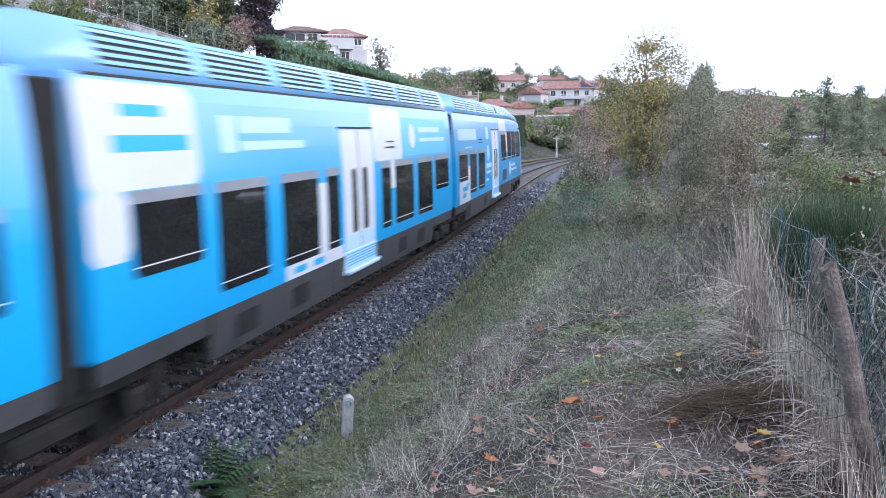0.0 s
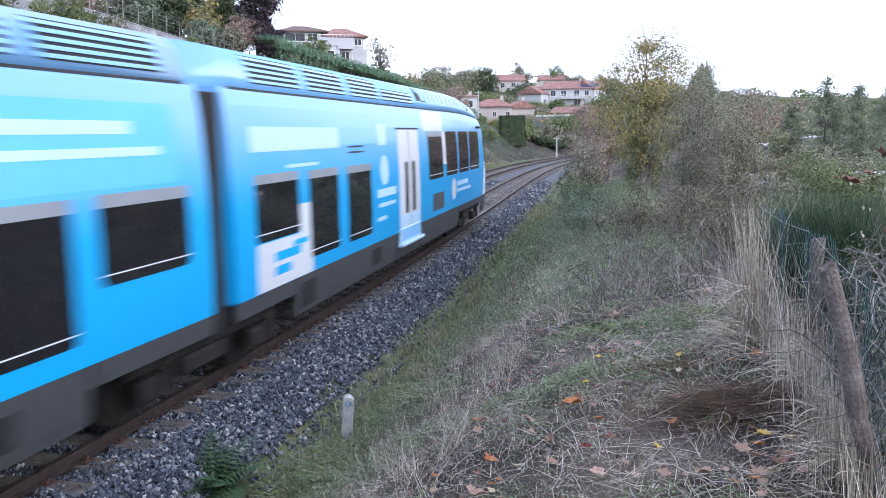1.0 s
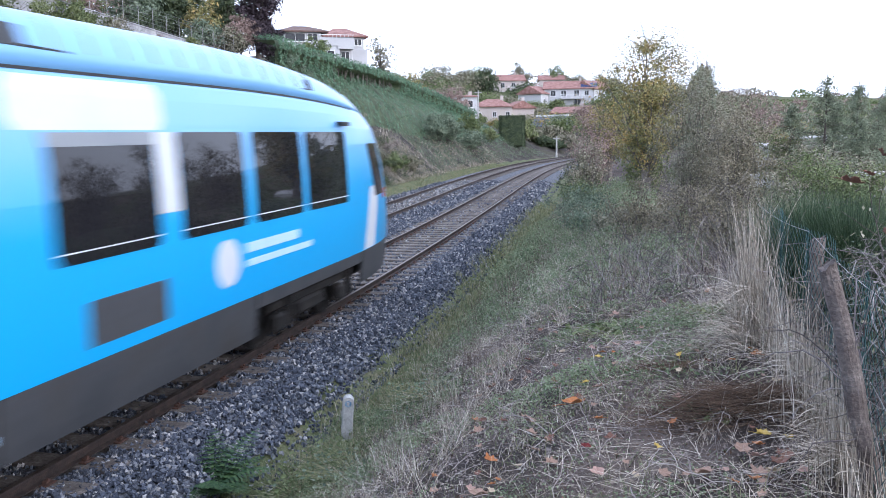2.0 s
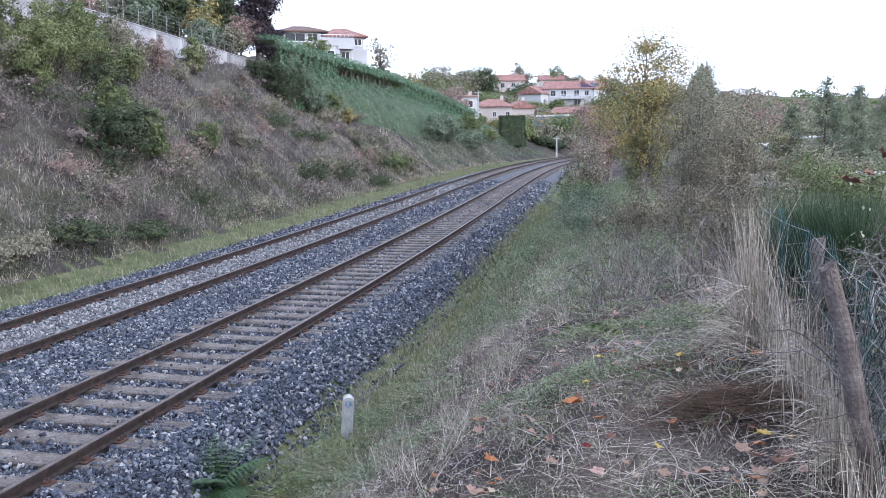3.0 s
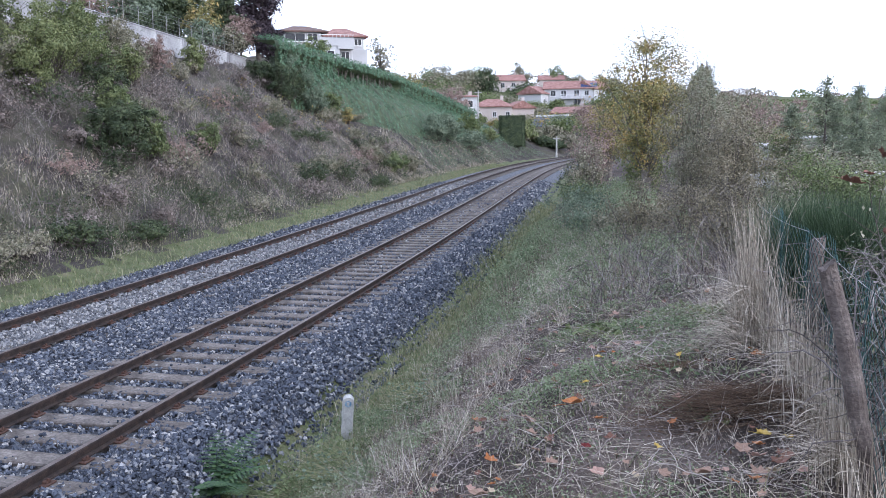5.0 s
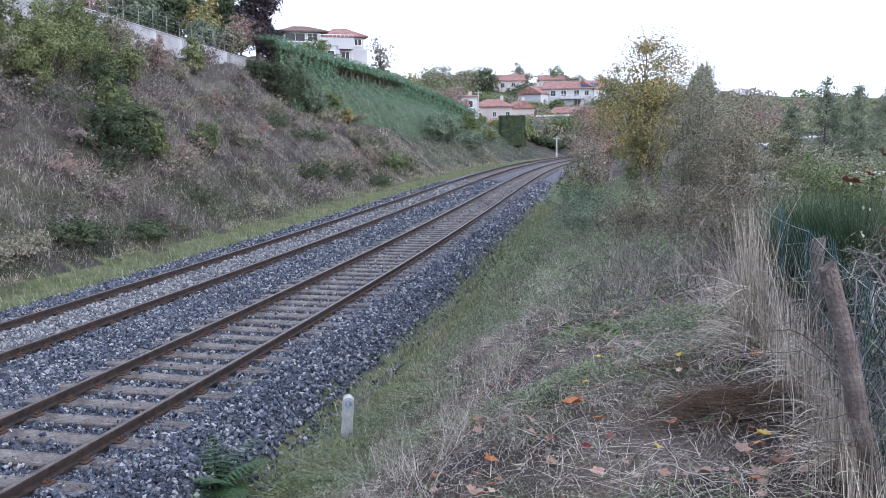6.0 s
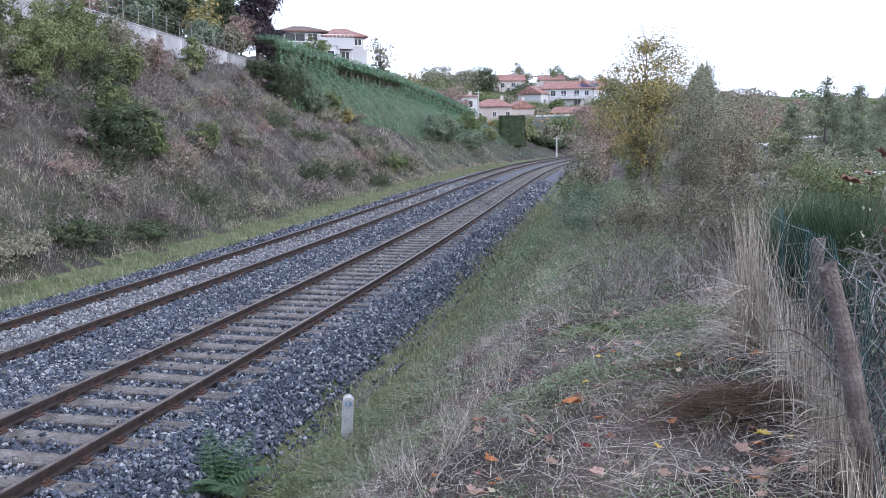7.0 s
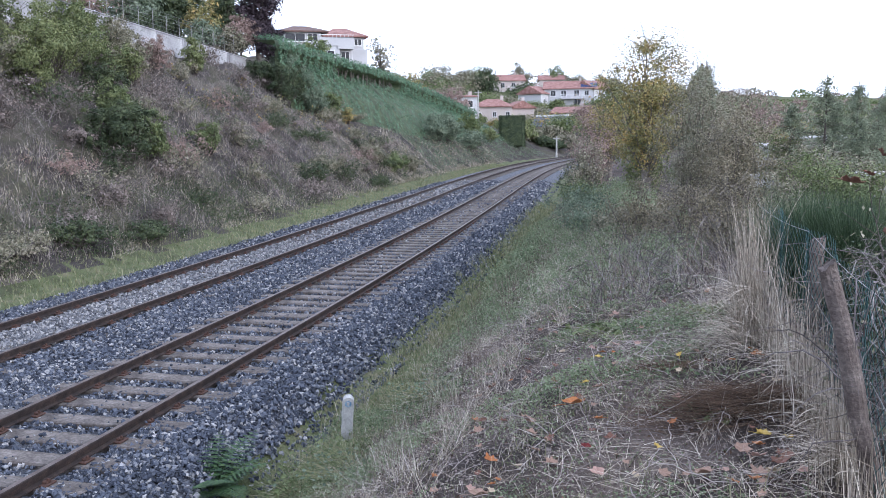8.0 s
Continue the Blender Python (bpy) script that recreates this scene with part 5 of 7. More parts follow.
def leafy_weed(name, label, x, y, r, n, leaf, mat, seed, h=0.12):
    """A rosette of broad leaves on short stalks."""
    rng = np.random.default_rng(seed)
    thing = tagged(new(name), label, "plant")
    thing.location = (x, y, gz(x, y))
    tip = np.stack([rng.normal(size=n) * r * 0.5, rng.normal(size=n) * r * 0.5, rng.uniform(0.3, 1, n) * h], -1)
    v, f = tube_arrays(bent_lines(rng, tip * np.array([0.15, 0.15, 0]), tip, 5, 0.1), np.full((n, 5), 0.0025), 4)
    ob = new("stalk_tuft", mesh_np("stalk_tuft", v, f, M["grass_green"]))
    ob.parent = thing
    v, f = leaf_arrays(rng, tip, leaf, 0.75, 2.2)
    ob = new("rosette", mesh_np("rosette", v, f, M[mat]))
    ob.parent = thing
    tagged(ob, "broad green leaves of a low weed", kind="stuff")
    return thing


leafy_weed("leafy_weed", "bright green low weed in the dry grass", 5.88, 8.5, 0.36, 60, 0.075, "leaf_green", 1)
leafy_weed("leafy_weed", "green low weed near the shrubs", 6.9, 8.9, 0.3, 60, 0.05, "leaf_lime", 2)
leafy_weed("leafy_weed", "small round-leaved green weed", 6.78, 5.75, 0.10, 8, 0.06, "leaf_green", 3, 0.08)
leafy_weed("leafy_weed", "trailing green weed on the slope", 3.15, 8.7, 0.6, 320, 0.05, "leaf_green", 4, 0.16)
leafy_weed("leafy_weed", "trailing green weed on the slope", 2.9, 7.9, 0.55, 360, 0.05, "leaf_green", 5, 0.18)
leafy_weed("leafy_weed", "trailing dark green weed beside the stones", 3.5, 7.9, 0.6, 320, 0.045, "leaf_blue", 6, 0.16)
leafy_weed("leafy_weed", "trailing green weed in the verge", 3.9, 9.6, 0.6, 260, 0.045, "leaf_blue", 7, 0.14)


def frond(fern, length, lift, azimuth, seed):
    """One feathered leaf with paired, toothed leaflets along an arched stalk."""
    rng = np.random.default_rng(seed)
    k = 15
    t = np.linspace(0, 1, k)
    axis = np.stack([length * t * np.cos(lift * (1 - 0.6 * t)), np.zeros(k), length * (np.sin(lift) * t - 0.35 * t ** 2)], -1)
    sets = [tube_arrays(axis[None], np.linspace(0.004, 0.0015, k)[None], 4)]
    pts, dirs, sz = [], [], []
    for i in range(2, k):
        w = length * 0.42 * (1 - t[i]) ** 0.7 * min(1, t[i] * 5) + 0.015
        for e in (1, -1):
            a = axis[i]
            b = a + np.array([0.35 * w, e * w, -0.12 * w])
            m = 7
            for q in range(m):
                c = a + (b - a) * (q + 0.6) / m
                lw = w * 0.24 * (1 - 0.75 * q / m) + 0.008
                for g in (1, -1):
                    tip = c + np.array([g * lw, e * lw * 0.35, rng.normal() * 0.003])
                    nx = unit(np.array([e * 0.35, -g, 0.2]))
                    s_ = lw * 0.36
                    pts += [c, (c + tip) / 2 + nx * s_, tip, (c + tip) / 2 - nx * s_]
    v = np.array(pts)
    f = np.arange(len(v)).reshape(-1, 4)
    v, f = join_arrays(sets[0], (v, f))
    ob = new("frond", mesh_np("frond", v, f, M["fern_green"]))
    ob.parent = fern
    ob.matrix_basis = pose(0, 0, 0.02, 0, 0, azimuth)
    return ob


M["fern_green"] = material("fern_green", [(0.035, 0.075, 0.035), (0.06, 0.115, 0.05), (0.085, 0.145, 0.055)], 0.6, 2, 30, 0, per_piece=0.5, fine_amount=0.2, translucent=0.25)
fern = tagged(new("fern"), "green feathery weed stirring in the wind beside the ballast", "plant")
fern.location = (2.02, 7.72, gz(2.02, 7.72) - 0.02)
FRONDS = [(0.72, 1.15, 75, 1), (0.70, 1.25, 120, 2), (0.66, 0.75, 165, 3), (0.60, 0.85, 20, 4), (0.55, 0.6, 215, 5), (0.60, 0.5, -35, 6), (0.50, 0.55, 260, 7), (0.52, 1.0, -80, 8), (0.48, 0.9, 300, 9), (0.60, 0.6, 140, 10), (0.55, 0.8, 50, 11), (0.5, 0.4, 100, 12)]
fern_fronds = [(frond(fern, *q), q) for q in FRONDS]


# ---- the bank across the tracks ----
def bank_cover():
    rng = np.random.default_rng(41)
    # dry brush, long on the humps, short or missing in the hollows
    sets = []
    for s0, s1, n, w, ln in ((10, 34, 19000, 0.011, 0.55), (34, 55, 14000, 0.017, 0.6), (55, 95, 4500, 0.026, 0.45)):
        p, u, s = spots(rng, n, -18.4, -8.4, s0, s1)
        m = hump(p[:, 0], p[:, 1], 1.6, 1) + 0.5 * hump(p[:, 0], p[:, 1], 0.6, 22)
        keep = m + 0.3 * rng.normal(size=n) > -0.45
        p, m = p[keep], m[keep]
        k = len(p)
        sets.append(blade_arrays(rng, p, ln * rng.uniform(0.3, 1.35, k) * np.clip(0.7 + 0.5 * m, 0.3, 1.4), w * rng.uniform(0.5, 1.2, k), rng.uniform(0.0, 1.3, k), 0.9, segs=2))
    stuff("dry_brush", join_arrays(*sets), M["dead_stem"], "grey-brown dry brush covering the bank", "brush")
    # bleached and greenish grass low on the slope
    for mat, seed, bar, label in (("straw", 14, 0.0, "bleached grass patches low on the bank"), ("bank_grass", 24, -0.05, "olive grass patches low on the bank")):
        sets = []
        for s0, s1, n, w, u0 in ((12, 34, 8000, 0.012, -12.0), (34, 62, 9000, 0.018, -15.0), (56, 100, 13000, 0.026, -13.0)):
            p, u, s = spots(rng, n, u0, -8.0, s0, s1)
            keep = hump(p[:, 0], p[:, 1], 2.6, seed) + 0.4 * hump(p[:, 0], p[:, 1], 0.8, seed + 1) + 0.3 * rng.normal(size=n) > bar
            p = p[keep]
            sets.append(blade_arrays(rng, p, rng.uniform(0.12, 0.42, len(p)), w, rng.uniform(0.1, 1.2, len(p)), 0.9, segs=2))
        stuff("dry_grass", join_arrays(*sets), M[mat], label, "dry grass")
    n = 1500
    a, u, s = spots(rng, n, -16, -8.8, 12, 46)
    b = a + np.stack([rng.normal(0.2, 0.5, n), rng.normal(0, 0.5, n), rng.uniform(0.1, 1.0, n)], -1)
    stuff("dry_brush", tube_arrays(bent_lines(rng, a, b, 6, 0.25, -0.2), np.linspace(1, 0.4, 6)[None] * rng.uniform(0.004, 0.009, (n, 1)), 3), M["cane"], "arching bare bramble canes on the bank", "brush")
    # ivy and bramble leaves gathered in the hollows and along the foot
    sets = []
    for u0, u1, s0, s1, n, lf, bar in ((-15, -8.2, 10, 60, 30000, 0.075, 0.3), (-10.4, -8.2, 12, 40, 16000, 0.07, -0.05), (-12, -8.4, 60, 95, 6000, 0.12, 0.1)):
        p, u, s = spots(rng, n, u0, u1, s0, s1)
        m = -0.8 * hump(p[:, 0], p[:, 1], 1.6, 1) + 0.6 * hump(p[:, 0], p[:, 1], 2.4, 15)
        keep = m + 0.25 * rng.normal(size=n) > bar
        p, m = p[keep], m[keep]
        p[:, 2] += rng.uniform(0.0, 0.4, len(p)) * np.clip(0.5 + m, 0.3, 1.2)
        sets.append(leaf_arrays(rng, p, lf, 0.65, 1.0))
    stuff("ivy", join_arrays(*sets), M["leaf_dark"], "dark ivy and bramble leaves low on the bank", "ivy")
    p, u, s = spots(rng, 7000, -13.5, -8.6, 72, 118)
    p[:, 2] += rng.uniform(0.02, 0.5, len(p))
    stuff("ivy", leaf_arrays(rng, p, 0.16, 0.6, 0.9), M["leaf_blue"], "green ivy on the bank below the hedge", "ivy")
    # single yellow leaves still on the brush
    p, u, s = spots(rng, 900, -16.5, -12, 40, 62)
    p = p[hump(p[:, 0], p[:, 1], 1.5, 31) > 0.1]
    p[:, 2] += rng.uniform(0.2, 0.9, len(p))
    stuff("yellow_leaves", leaf_arrays(rng, p, 0.13, 0.7, 0.6), M["leaf_yellow"], "scattered yellow leaves on the dry brush", "leaves")


bank_cover()
# x, y, radius across, radius along, height, leaves, leaf size, leaf colour, label
BANK_SHRUBS = [
    (-12.0, 27.3, 0.95, 1.0, 2.2, 5200, 0.085, "leaf_dark", "dark green evergreen shrub on the bank"),
    (-12.6, 26.6, 0.75, 0.8, 1.7, 3200, 0.08, "leaf_dark", "dark green evergreen shrub on the bank"),
    (-12.4, 29.3, 0.8, 0.8, 2.0, 3000, 0.08, "leaf_green", "broad green shrub beside the evergreen"),
    (-13.6, 28.6, 0.9, 0.9, 1.9, 2600, 0.085, "leaf_green", "leafy green shrub above the evergreen"),
    (-15.4, 26.4, 1.5, 1.5, 2.9, 5200, 0.09, "leaf_lime", "yellow-green leafy shrub high on the bank"),
    (-17.0, 25.0, 1.9, 2.0, 3.6, 5200, 0.10, "leaf_lime", "large yellow-green leafy shrub at the top of the bank"),
    (-16.6, 29.4, 1.3, 1.4, 2.8, 4600, 0.09, "leaf_lime", "yellow-green leafy shrub high on the bank"),
    (-17.2, 32.4, 1.1, 1.2, 2.6, 3600, 0.09, "leaf_green", "green leafy shrub high on the bank"),
    (-15.6, 31.0, 0.9, 1.0, 1.7, 2600, 0.085, "leaf_dark", "dark shrub between the leafy ones"),
    (-16.7, 34.4, 0.75, 0.8, 1.7, 2400, 0.085, "leaf_lime", "feathery yellow-green shrub below the wall"),
    (-17.6, 36.0, 1.0, 1.1, 2.0, 2200, 0.09, "leaf_olive", "dull olive shrub below the garden wall"),
    (-17.9, 38.4, 0.8, 0.9, 1.9, 1500, 0.09, "leaf_red", "reddish bramble shrub on the upper bank"),
    (-19.2, 44.4, 0.75, 0.8, 2.0, 2400, 0.10, "leaf_lime", "yellow-green shrub against the garden wall"),
    (-18.4, 28.0, 1.9, 2.0, 3.6, 3600, 0.10, "leaf_green", "large green shrub at the top of the bank"),
    (-19.0, 34.0, 1.2, 1.4, 2.3, 2600, 0.10, "leaf_green", "green shrub hiding the garden wall"),
    (-19.4, 37.6, 1.0, 1.2, 1.9, 1600, 0.10, "leaf_olive", "dull shrub hiding the garden wall"),
    (-13.1, 34.6, 0.7, 0.7, 1.5, 2600, 0.085, "leaf_green", "soft green shrub on the dry slope"),
    (-13.5, 38.0, 0.6, 0.7, 1.3, 900, 0.085, "leaf_olive", "dry olive shrub on the slope"),
    (-15.6, 24.0, 1.5, 1.5, 1.8, 1700, 0.09, "leaf_olive", "olive shrub on the upper bank"),
    (-13.4, 22.4, 1.2, 1.4, 1.6, 1400, 0.085, "leaf_dead", "sparse dead shrub on the bank"),
    (-9.3, 24.0, 0.9, 1.3, 0.55, 2000, 0.075, "leaf_dark", "dark bramble mound at the foot of the bank"),
    (-9.6, 20.9, 1.0, 1.4, 0.7, 2000, 0.075, "leaf_dark", "low bramble tangle at the foot of the bank"),
    (-9.4, 18.4, 0.9, 1.2, 0.5, 1200, 0.07, "leaf_olive", "low bramble tangle at the foot of the bank"),
    (-11.6, 42.8, 0.9, 1.5, 1.1, 2600, 0.09, "leaf_dark", "dark bramble thicket low on the bank"),
    (-11.9, 45.4, 0.9, 1.5, 1.1, 2000, 0.09, "leaf_olive", "dull bramble thicket low on the bank"),
    (-12.9, 56.4, 0.9, 1.3, 1.7, 2000, 0.11, "leaf_olive", "olive shrub at the foot of the bank"),
    (-12.4, 59.6, 1.0, 1.5, 1.4, 2200, 0.11, "leaf_green", "green shrub at the foot of the bank"),
    (-12.6, 64.0, 0.9, 1.5, 1.1, 1600, 0.12, "leaf_olive", "low olive shrub at the foot of the bank"),
    (-18.8, 57.4, 1.3, 1.4, 2.2, 3200, 0.11, "leaf_blue", "round green shrub in front of the hedge"),
    (-17.8, 60.8, 1.1, 1.3, 1.6, 2400, 0.11, "leaf_green", "green shrub in front of the hedge"),
    (-17.1, 62.6, 0.7, 0.8, 1.2, 1000, 0.11, "leaf_yellow", "yellowing shrub in front of the hedge"),
    (-18.2, 55.0, 1.3, 1.4, 2.4, 3200, 0.11, "leaf_dark", "dark green shrub at the hedge end"),
    (-17.9, 53.6, 1.2, 1.2, 2.6, 2600, 0.11, "leaf_dark", "dark green shrub below the hedge end"),
    (-17.2, 56.2, 1.1, 1.2, 2.0, 2600, 0.11, "leaf_blue", "green shrub at the hedge end"),
    (-19.0, 55.4, 1.2, 1.2, 3.2, 2600, 0.11, "leaf_blue", "tall green shrub at the hedge end"),
    (-19.6, 53.4, 1.0, 1.2, 1.7, 1900, 0.11, "leaf_dark", "dark shrub beside the garden wall"),
    (-16.6, 47.5, 0.9, 1.1, 0.9, 700, 0.10, "leaf_olive", "low shrub with a few leaves"),
    (-15.4, 82.5, 1.5, 2.2, 2.6, 2400, 0.17, "leaf_blue", "bushy green shrub below the hedge"),
    (-15.2, 87.0, 1.6, 2.2, 2.8, 2400, 0.18, "leaf_blue", "bushy green shrub below the hedge"),
    (-14.0, 93.0, 1.5, 2.2, 2.2, 1700, 0.18, "leaf_blue", "green shrub below the hedge end"),
    (-15.6, 99.0, 1.6, 2.0, 2.4, 1600, 0.18, "leaf_green", "green shrub below the hedge end"),
    (-14.6, 105.0, 1.3, 1.8, 1.6, 1000, 0.18, "leaf_lime", "yellowing shrub below the hedge end"),
]
for _i, (_x, _y, _rx, _ry, _h, _n, _l, _m, _t) in enumerate(BANK_SHRUBS):
    plant("shrub", _t, "shrub", _x, _y, _rx, _ry, _h * 1.1, int(_n * 1.35), _l * 1.1, _m, 100 + _i, 0.06, 55, 6, 0.016, bare=6, loose=0.06)



def bank_scrub():
    """Low dead scrub and bramble tangles all over the bank."""
    r = random.Random(81)
    kinds = [("leaf_dead", "grey-brown dead scrub on the bank"), ("leaf_dead", "grey-brown dead scrub on the bank"), ("leaf_dead", "grey-brown dead scrub on the bank"), ("leaf_olive", "dull olive bramble scrub on the bank"), ("leaf_dark", "dark bramble tangle on the bank"), ("leaf_red", "reddish bramble scrub on the bank")]
    for k in range(95):
        s = r.uniform(15, 66)
        u = r.uniform(-17.6, -8.5)
        x, y, _ = (float(q) for q in on_line(u, s))
        mat, words = kinds[r.randrange(6)] if u < -10 else kinds[r.choice([0, 3, 4, 4])]
        w = r.uniform(0.6, 1.4)
        plant("scrub", words, "scrub", x, y, w, w * r.uniform(0.9, 1.5), r.uniform(0.5, 1.5), int(r.uniform(350, 1000)), 0.07 + 0.0006 * s, mat, 700 + k, 0.02, 30, 8, 0.010, bark="bark_pale", bare=26, group="scrub on the bank")


bank_scrub()
M["wall_white"] = material("wall_white", [(0.22, 0.22, 0.23), (0.36, 0.36, 0.37), (0.46, 0.46, 0.46)], 0.9, 0.8, 18, 0.3, 0.02)


def garden_wall():
    """A pale rendered retaining wall along the top of the bank, in bays with a coping."""
    wall = tagged(new("garden_wall"), "pale rendered retaining wall along the top of the bank", "wall", kind="structure")
    for k in range(9):
        s0 = 29.0 + k * 3.0
        x0, y0, _ = (float(q) for q in on_line(-18.5, s0))
        x1, y1, _ = (float(q) for q in on_line(-18.5, s0 + 2.98))
        ln = math.hypot(x1 - x0, y1 - y0)
        a = math.degrees(math.atan2(y1 - y0, x1 - x0))
        top = 8.9 - 0.042 * (s0 - 42)
        fall = 0.042 * 3.0 / ln
        bm = box(0, ln, -0.15, 0.15, 5.8, top, 0.01)
        cm = box(-0.005, ln + 0.005, -0.19, 0.19, top + 0.002, top + 0.07, 0.01)
        for v in list(bm.verts) + list(cm.verts):
            if v.co.z > 6.5:
                v.co.z -= fall * v.co.x
        bay = part("bay", bm, M["wall_white"], wall)
        bay.matrix_basis = pose(x0, y0, 0, 0, 0, a)
        part("coping", cm, M["wall_white"], bay)
    return wall


garden_wall()


def wall_fence():
    """Wire netting on thin posts above the garden wall."""
    fence = tagged(new("garden_fence"), "dark wire netting fence on thin posts above the garden wall", "fence")
    ss = np.arange(29.2, 56.0, 1.5)
    tops = []
    for s in ss:
        x, y, _ = (float(q) for q in on_line(-18.62, s))
        z = 8.95 - 0.042 * (s - 43.5)
        bm = bmesh.new()
        add_tube(bm, [(x, y, z - 0.1), (x, y, z + 1.05)], [0.018, 0.018], 6)
        part("post", bm, M["wire_grey"], fence)
        tops.append((x, y, z))
    tops = np.array(tops)
    for k in range(6):
        v, f = tube_arrays((tops + np.array([0, 0, 0.12 + 0.2 * k]))[None], np.full((1, len(tops)), 0.006), 4)
        ob = new("wire", mesh_np("wire", v, f, M["wire_grey"]))
        ob.parent = fence
    return fence


wall_fence()


def hedge_line(s):
    """Foot, u of the face's top and height of the top of the big hedge."""
    foot = np.interp(s, [52, 64, 71, 78.5, 92, 112], [-15.0, -14.0, -13.0, -11.8, -11.4, -11.4])
    top = np.interp(s, [52, 57, 69, 76, 85, 96, 103, 111], [9.4, 9.5, 9.3, 9.2, 8.9, 8.0, 7.1, 6.0])
    return foot, top


def big_hedge():
    """Clipped conifer hedge: its face leans back up the bank, with a bare belt of stems below the crown."""
    hedge = tagged(new("hedge"), "long clipped green conifer hedge on the bank, bare stems showing", "hedge")
    rng = np.random.default_rng(51)
    ss = np.arange(55, 111, 0.5)
    k = 8
    rows = []
    for s in ss:
        foot, top = (float(q) for q in hedge_line(s))
        z0 = float(height(foot, s)) - 0.1
        belt = 1.0 if 67 < s < 85 else 0.0
        mid = top - 1.75 - 0.2 * math.sin(s * 1.7)
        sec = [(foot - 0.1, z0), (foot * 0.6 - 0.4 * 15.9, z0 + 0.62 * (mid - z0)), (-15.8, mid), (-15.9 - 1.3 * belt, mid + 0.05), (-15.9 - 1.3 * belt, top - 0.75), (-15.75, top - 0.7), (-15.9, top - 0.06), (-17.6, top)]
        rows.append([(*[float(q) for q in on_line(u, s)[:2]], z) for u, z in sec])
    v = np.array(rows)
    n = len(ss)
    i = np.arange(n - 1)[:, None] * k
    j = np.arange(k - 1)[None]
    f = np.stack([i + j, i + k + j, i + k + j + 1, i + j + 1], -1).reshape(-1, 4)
    # dark sheet behind the sprays: shade inside the hedge put into its colour
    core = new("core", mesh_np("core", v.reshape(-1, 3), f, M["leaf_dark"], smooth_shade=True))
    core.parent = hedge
    # sprays of green over the face and the top
    pick = rng.integers(0, len(f), 34000)
    st = 55 + 0.5 * (pick // (k - 1))
    keep = (pick % (k - 1) != 3) | (st < 67) | (st > 85) | (rng.uniform(size=len(pick)) < 0.08)
    pick = pick[keep]
    q = v.reshape(-1, 3)[f[pick]]
    a, b = rng.uniform(size=(2, len(pick), 1))
    p = (q[:, 0] * (1 - a) + q[:, 1] * a) * (1 - b) + (q[:, 3] * (1 - a) + q[:, 2] * a) * b
    nrm = unit(np.cross(q[:, 3] - q[:, 0], q[:, 1] - q[:, 0]))
    nrm = nrm * np.sign(nrm[:, 2:3] + 1e-6 + nrm[:, :1])
    column = 0.28 * np.abs(np.sin(2.6 * off_line(p[:, 0], p[:, 1])[1])) + 0.16 * hump(p[:, 1], p[:, 2], 1.2, 3)
    p = p + nrm * rng.uniform(-0.03, 0.14, (len(p), 1)) + nrm * column[:, None]
    vv, ff = leaf_arrays(rng, p, 0.19, 0.5, 0.9, nrm * 0.7)
    cr = new("crown", mesh_np("crown", vv, ff, M["hedge_green"]))
    cr.parent = hedge
    for s in np.arange(67.5, 84.5, 0.55):
        foot, top = (float(q) for q in hedge_line(s))
        x, y, _ = (float(q) for q in on_line(-16.25 + rng.uniform(-0.15, 0.15), s))
        bm = bmesh.new()
        add_tube(bm, [(x, y, top - 2.0), (x + rng.normal() * 0.05, y + rng.normal() * 0.05, top - 1.2), (x + rng.normal() * 0.08, y, top - 0.6)], [0.07, 0.06, 0.05], 6)
        part("stem", bm, M["bark_pale"], hedge)
    return hedge


big_hedge()
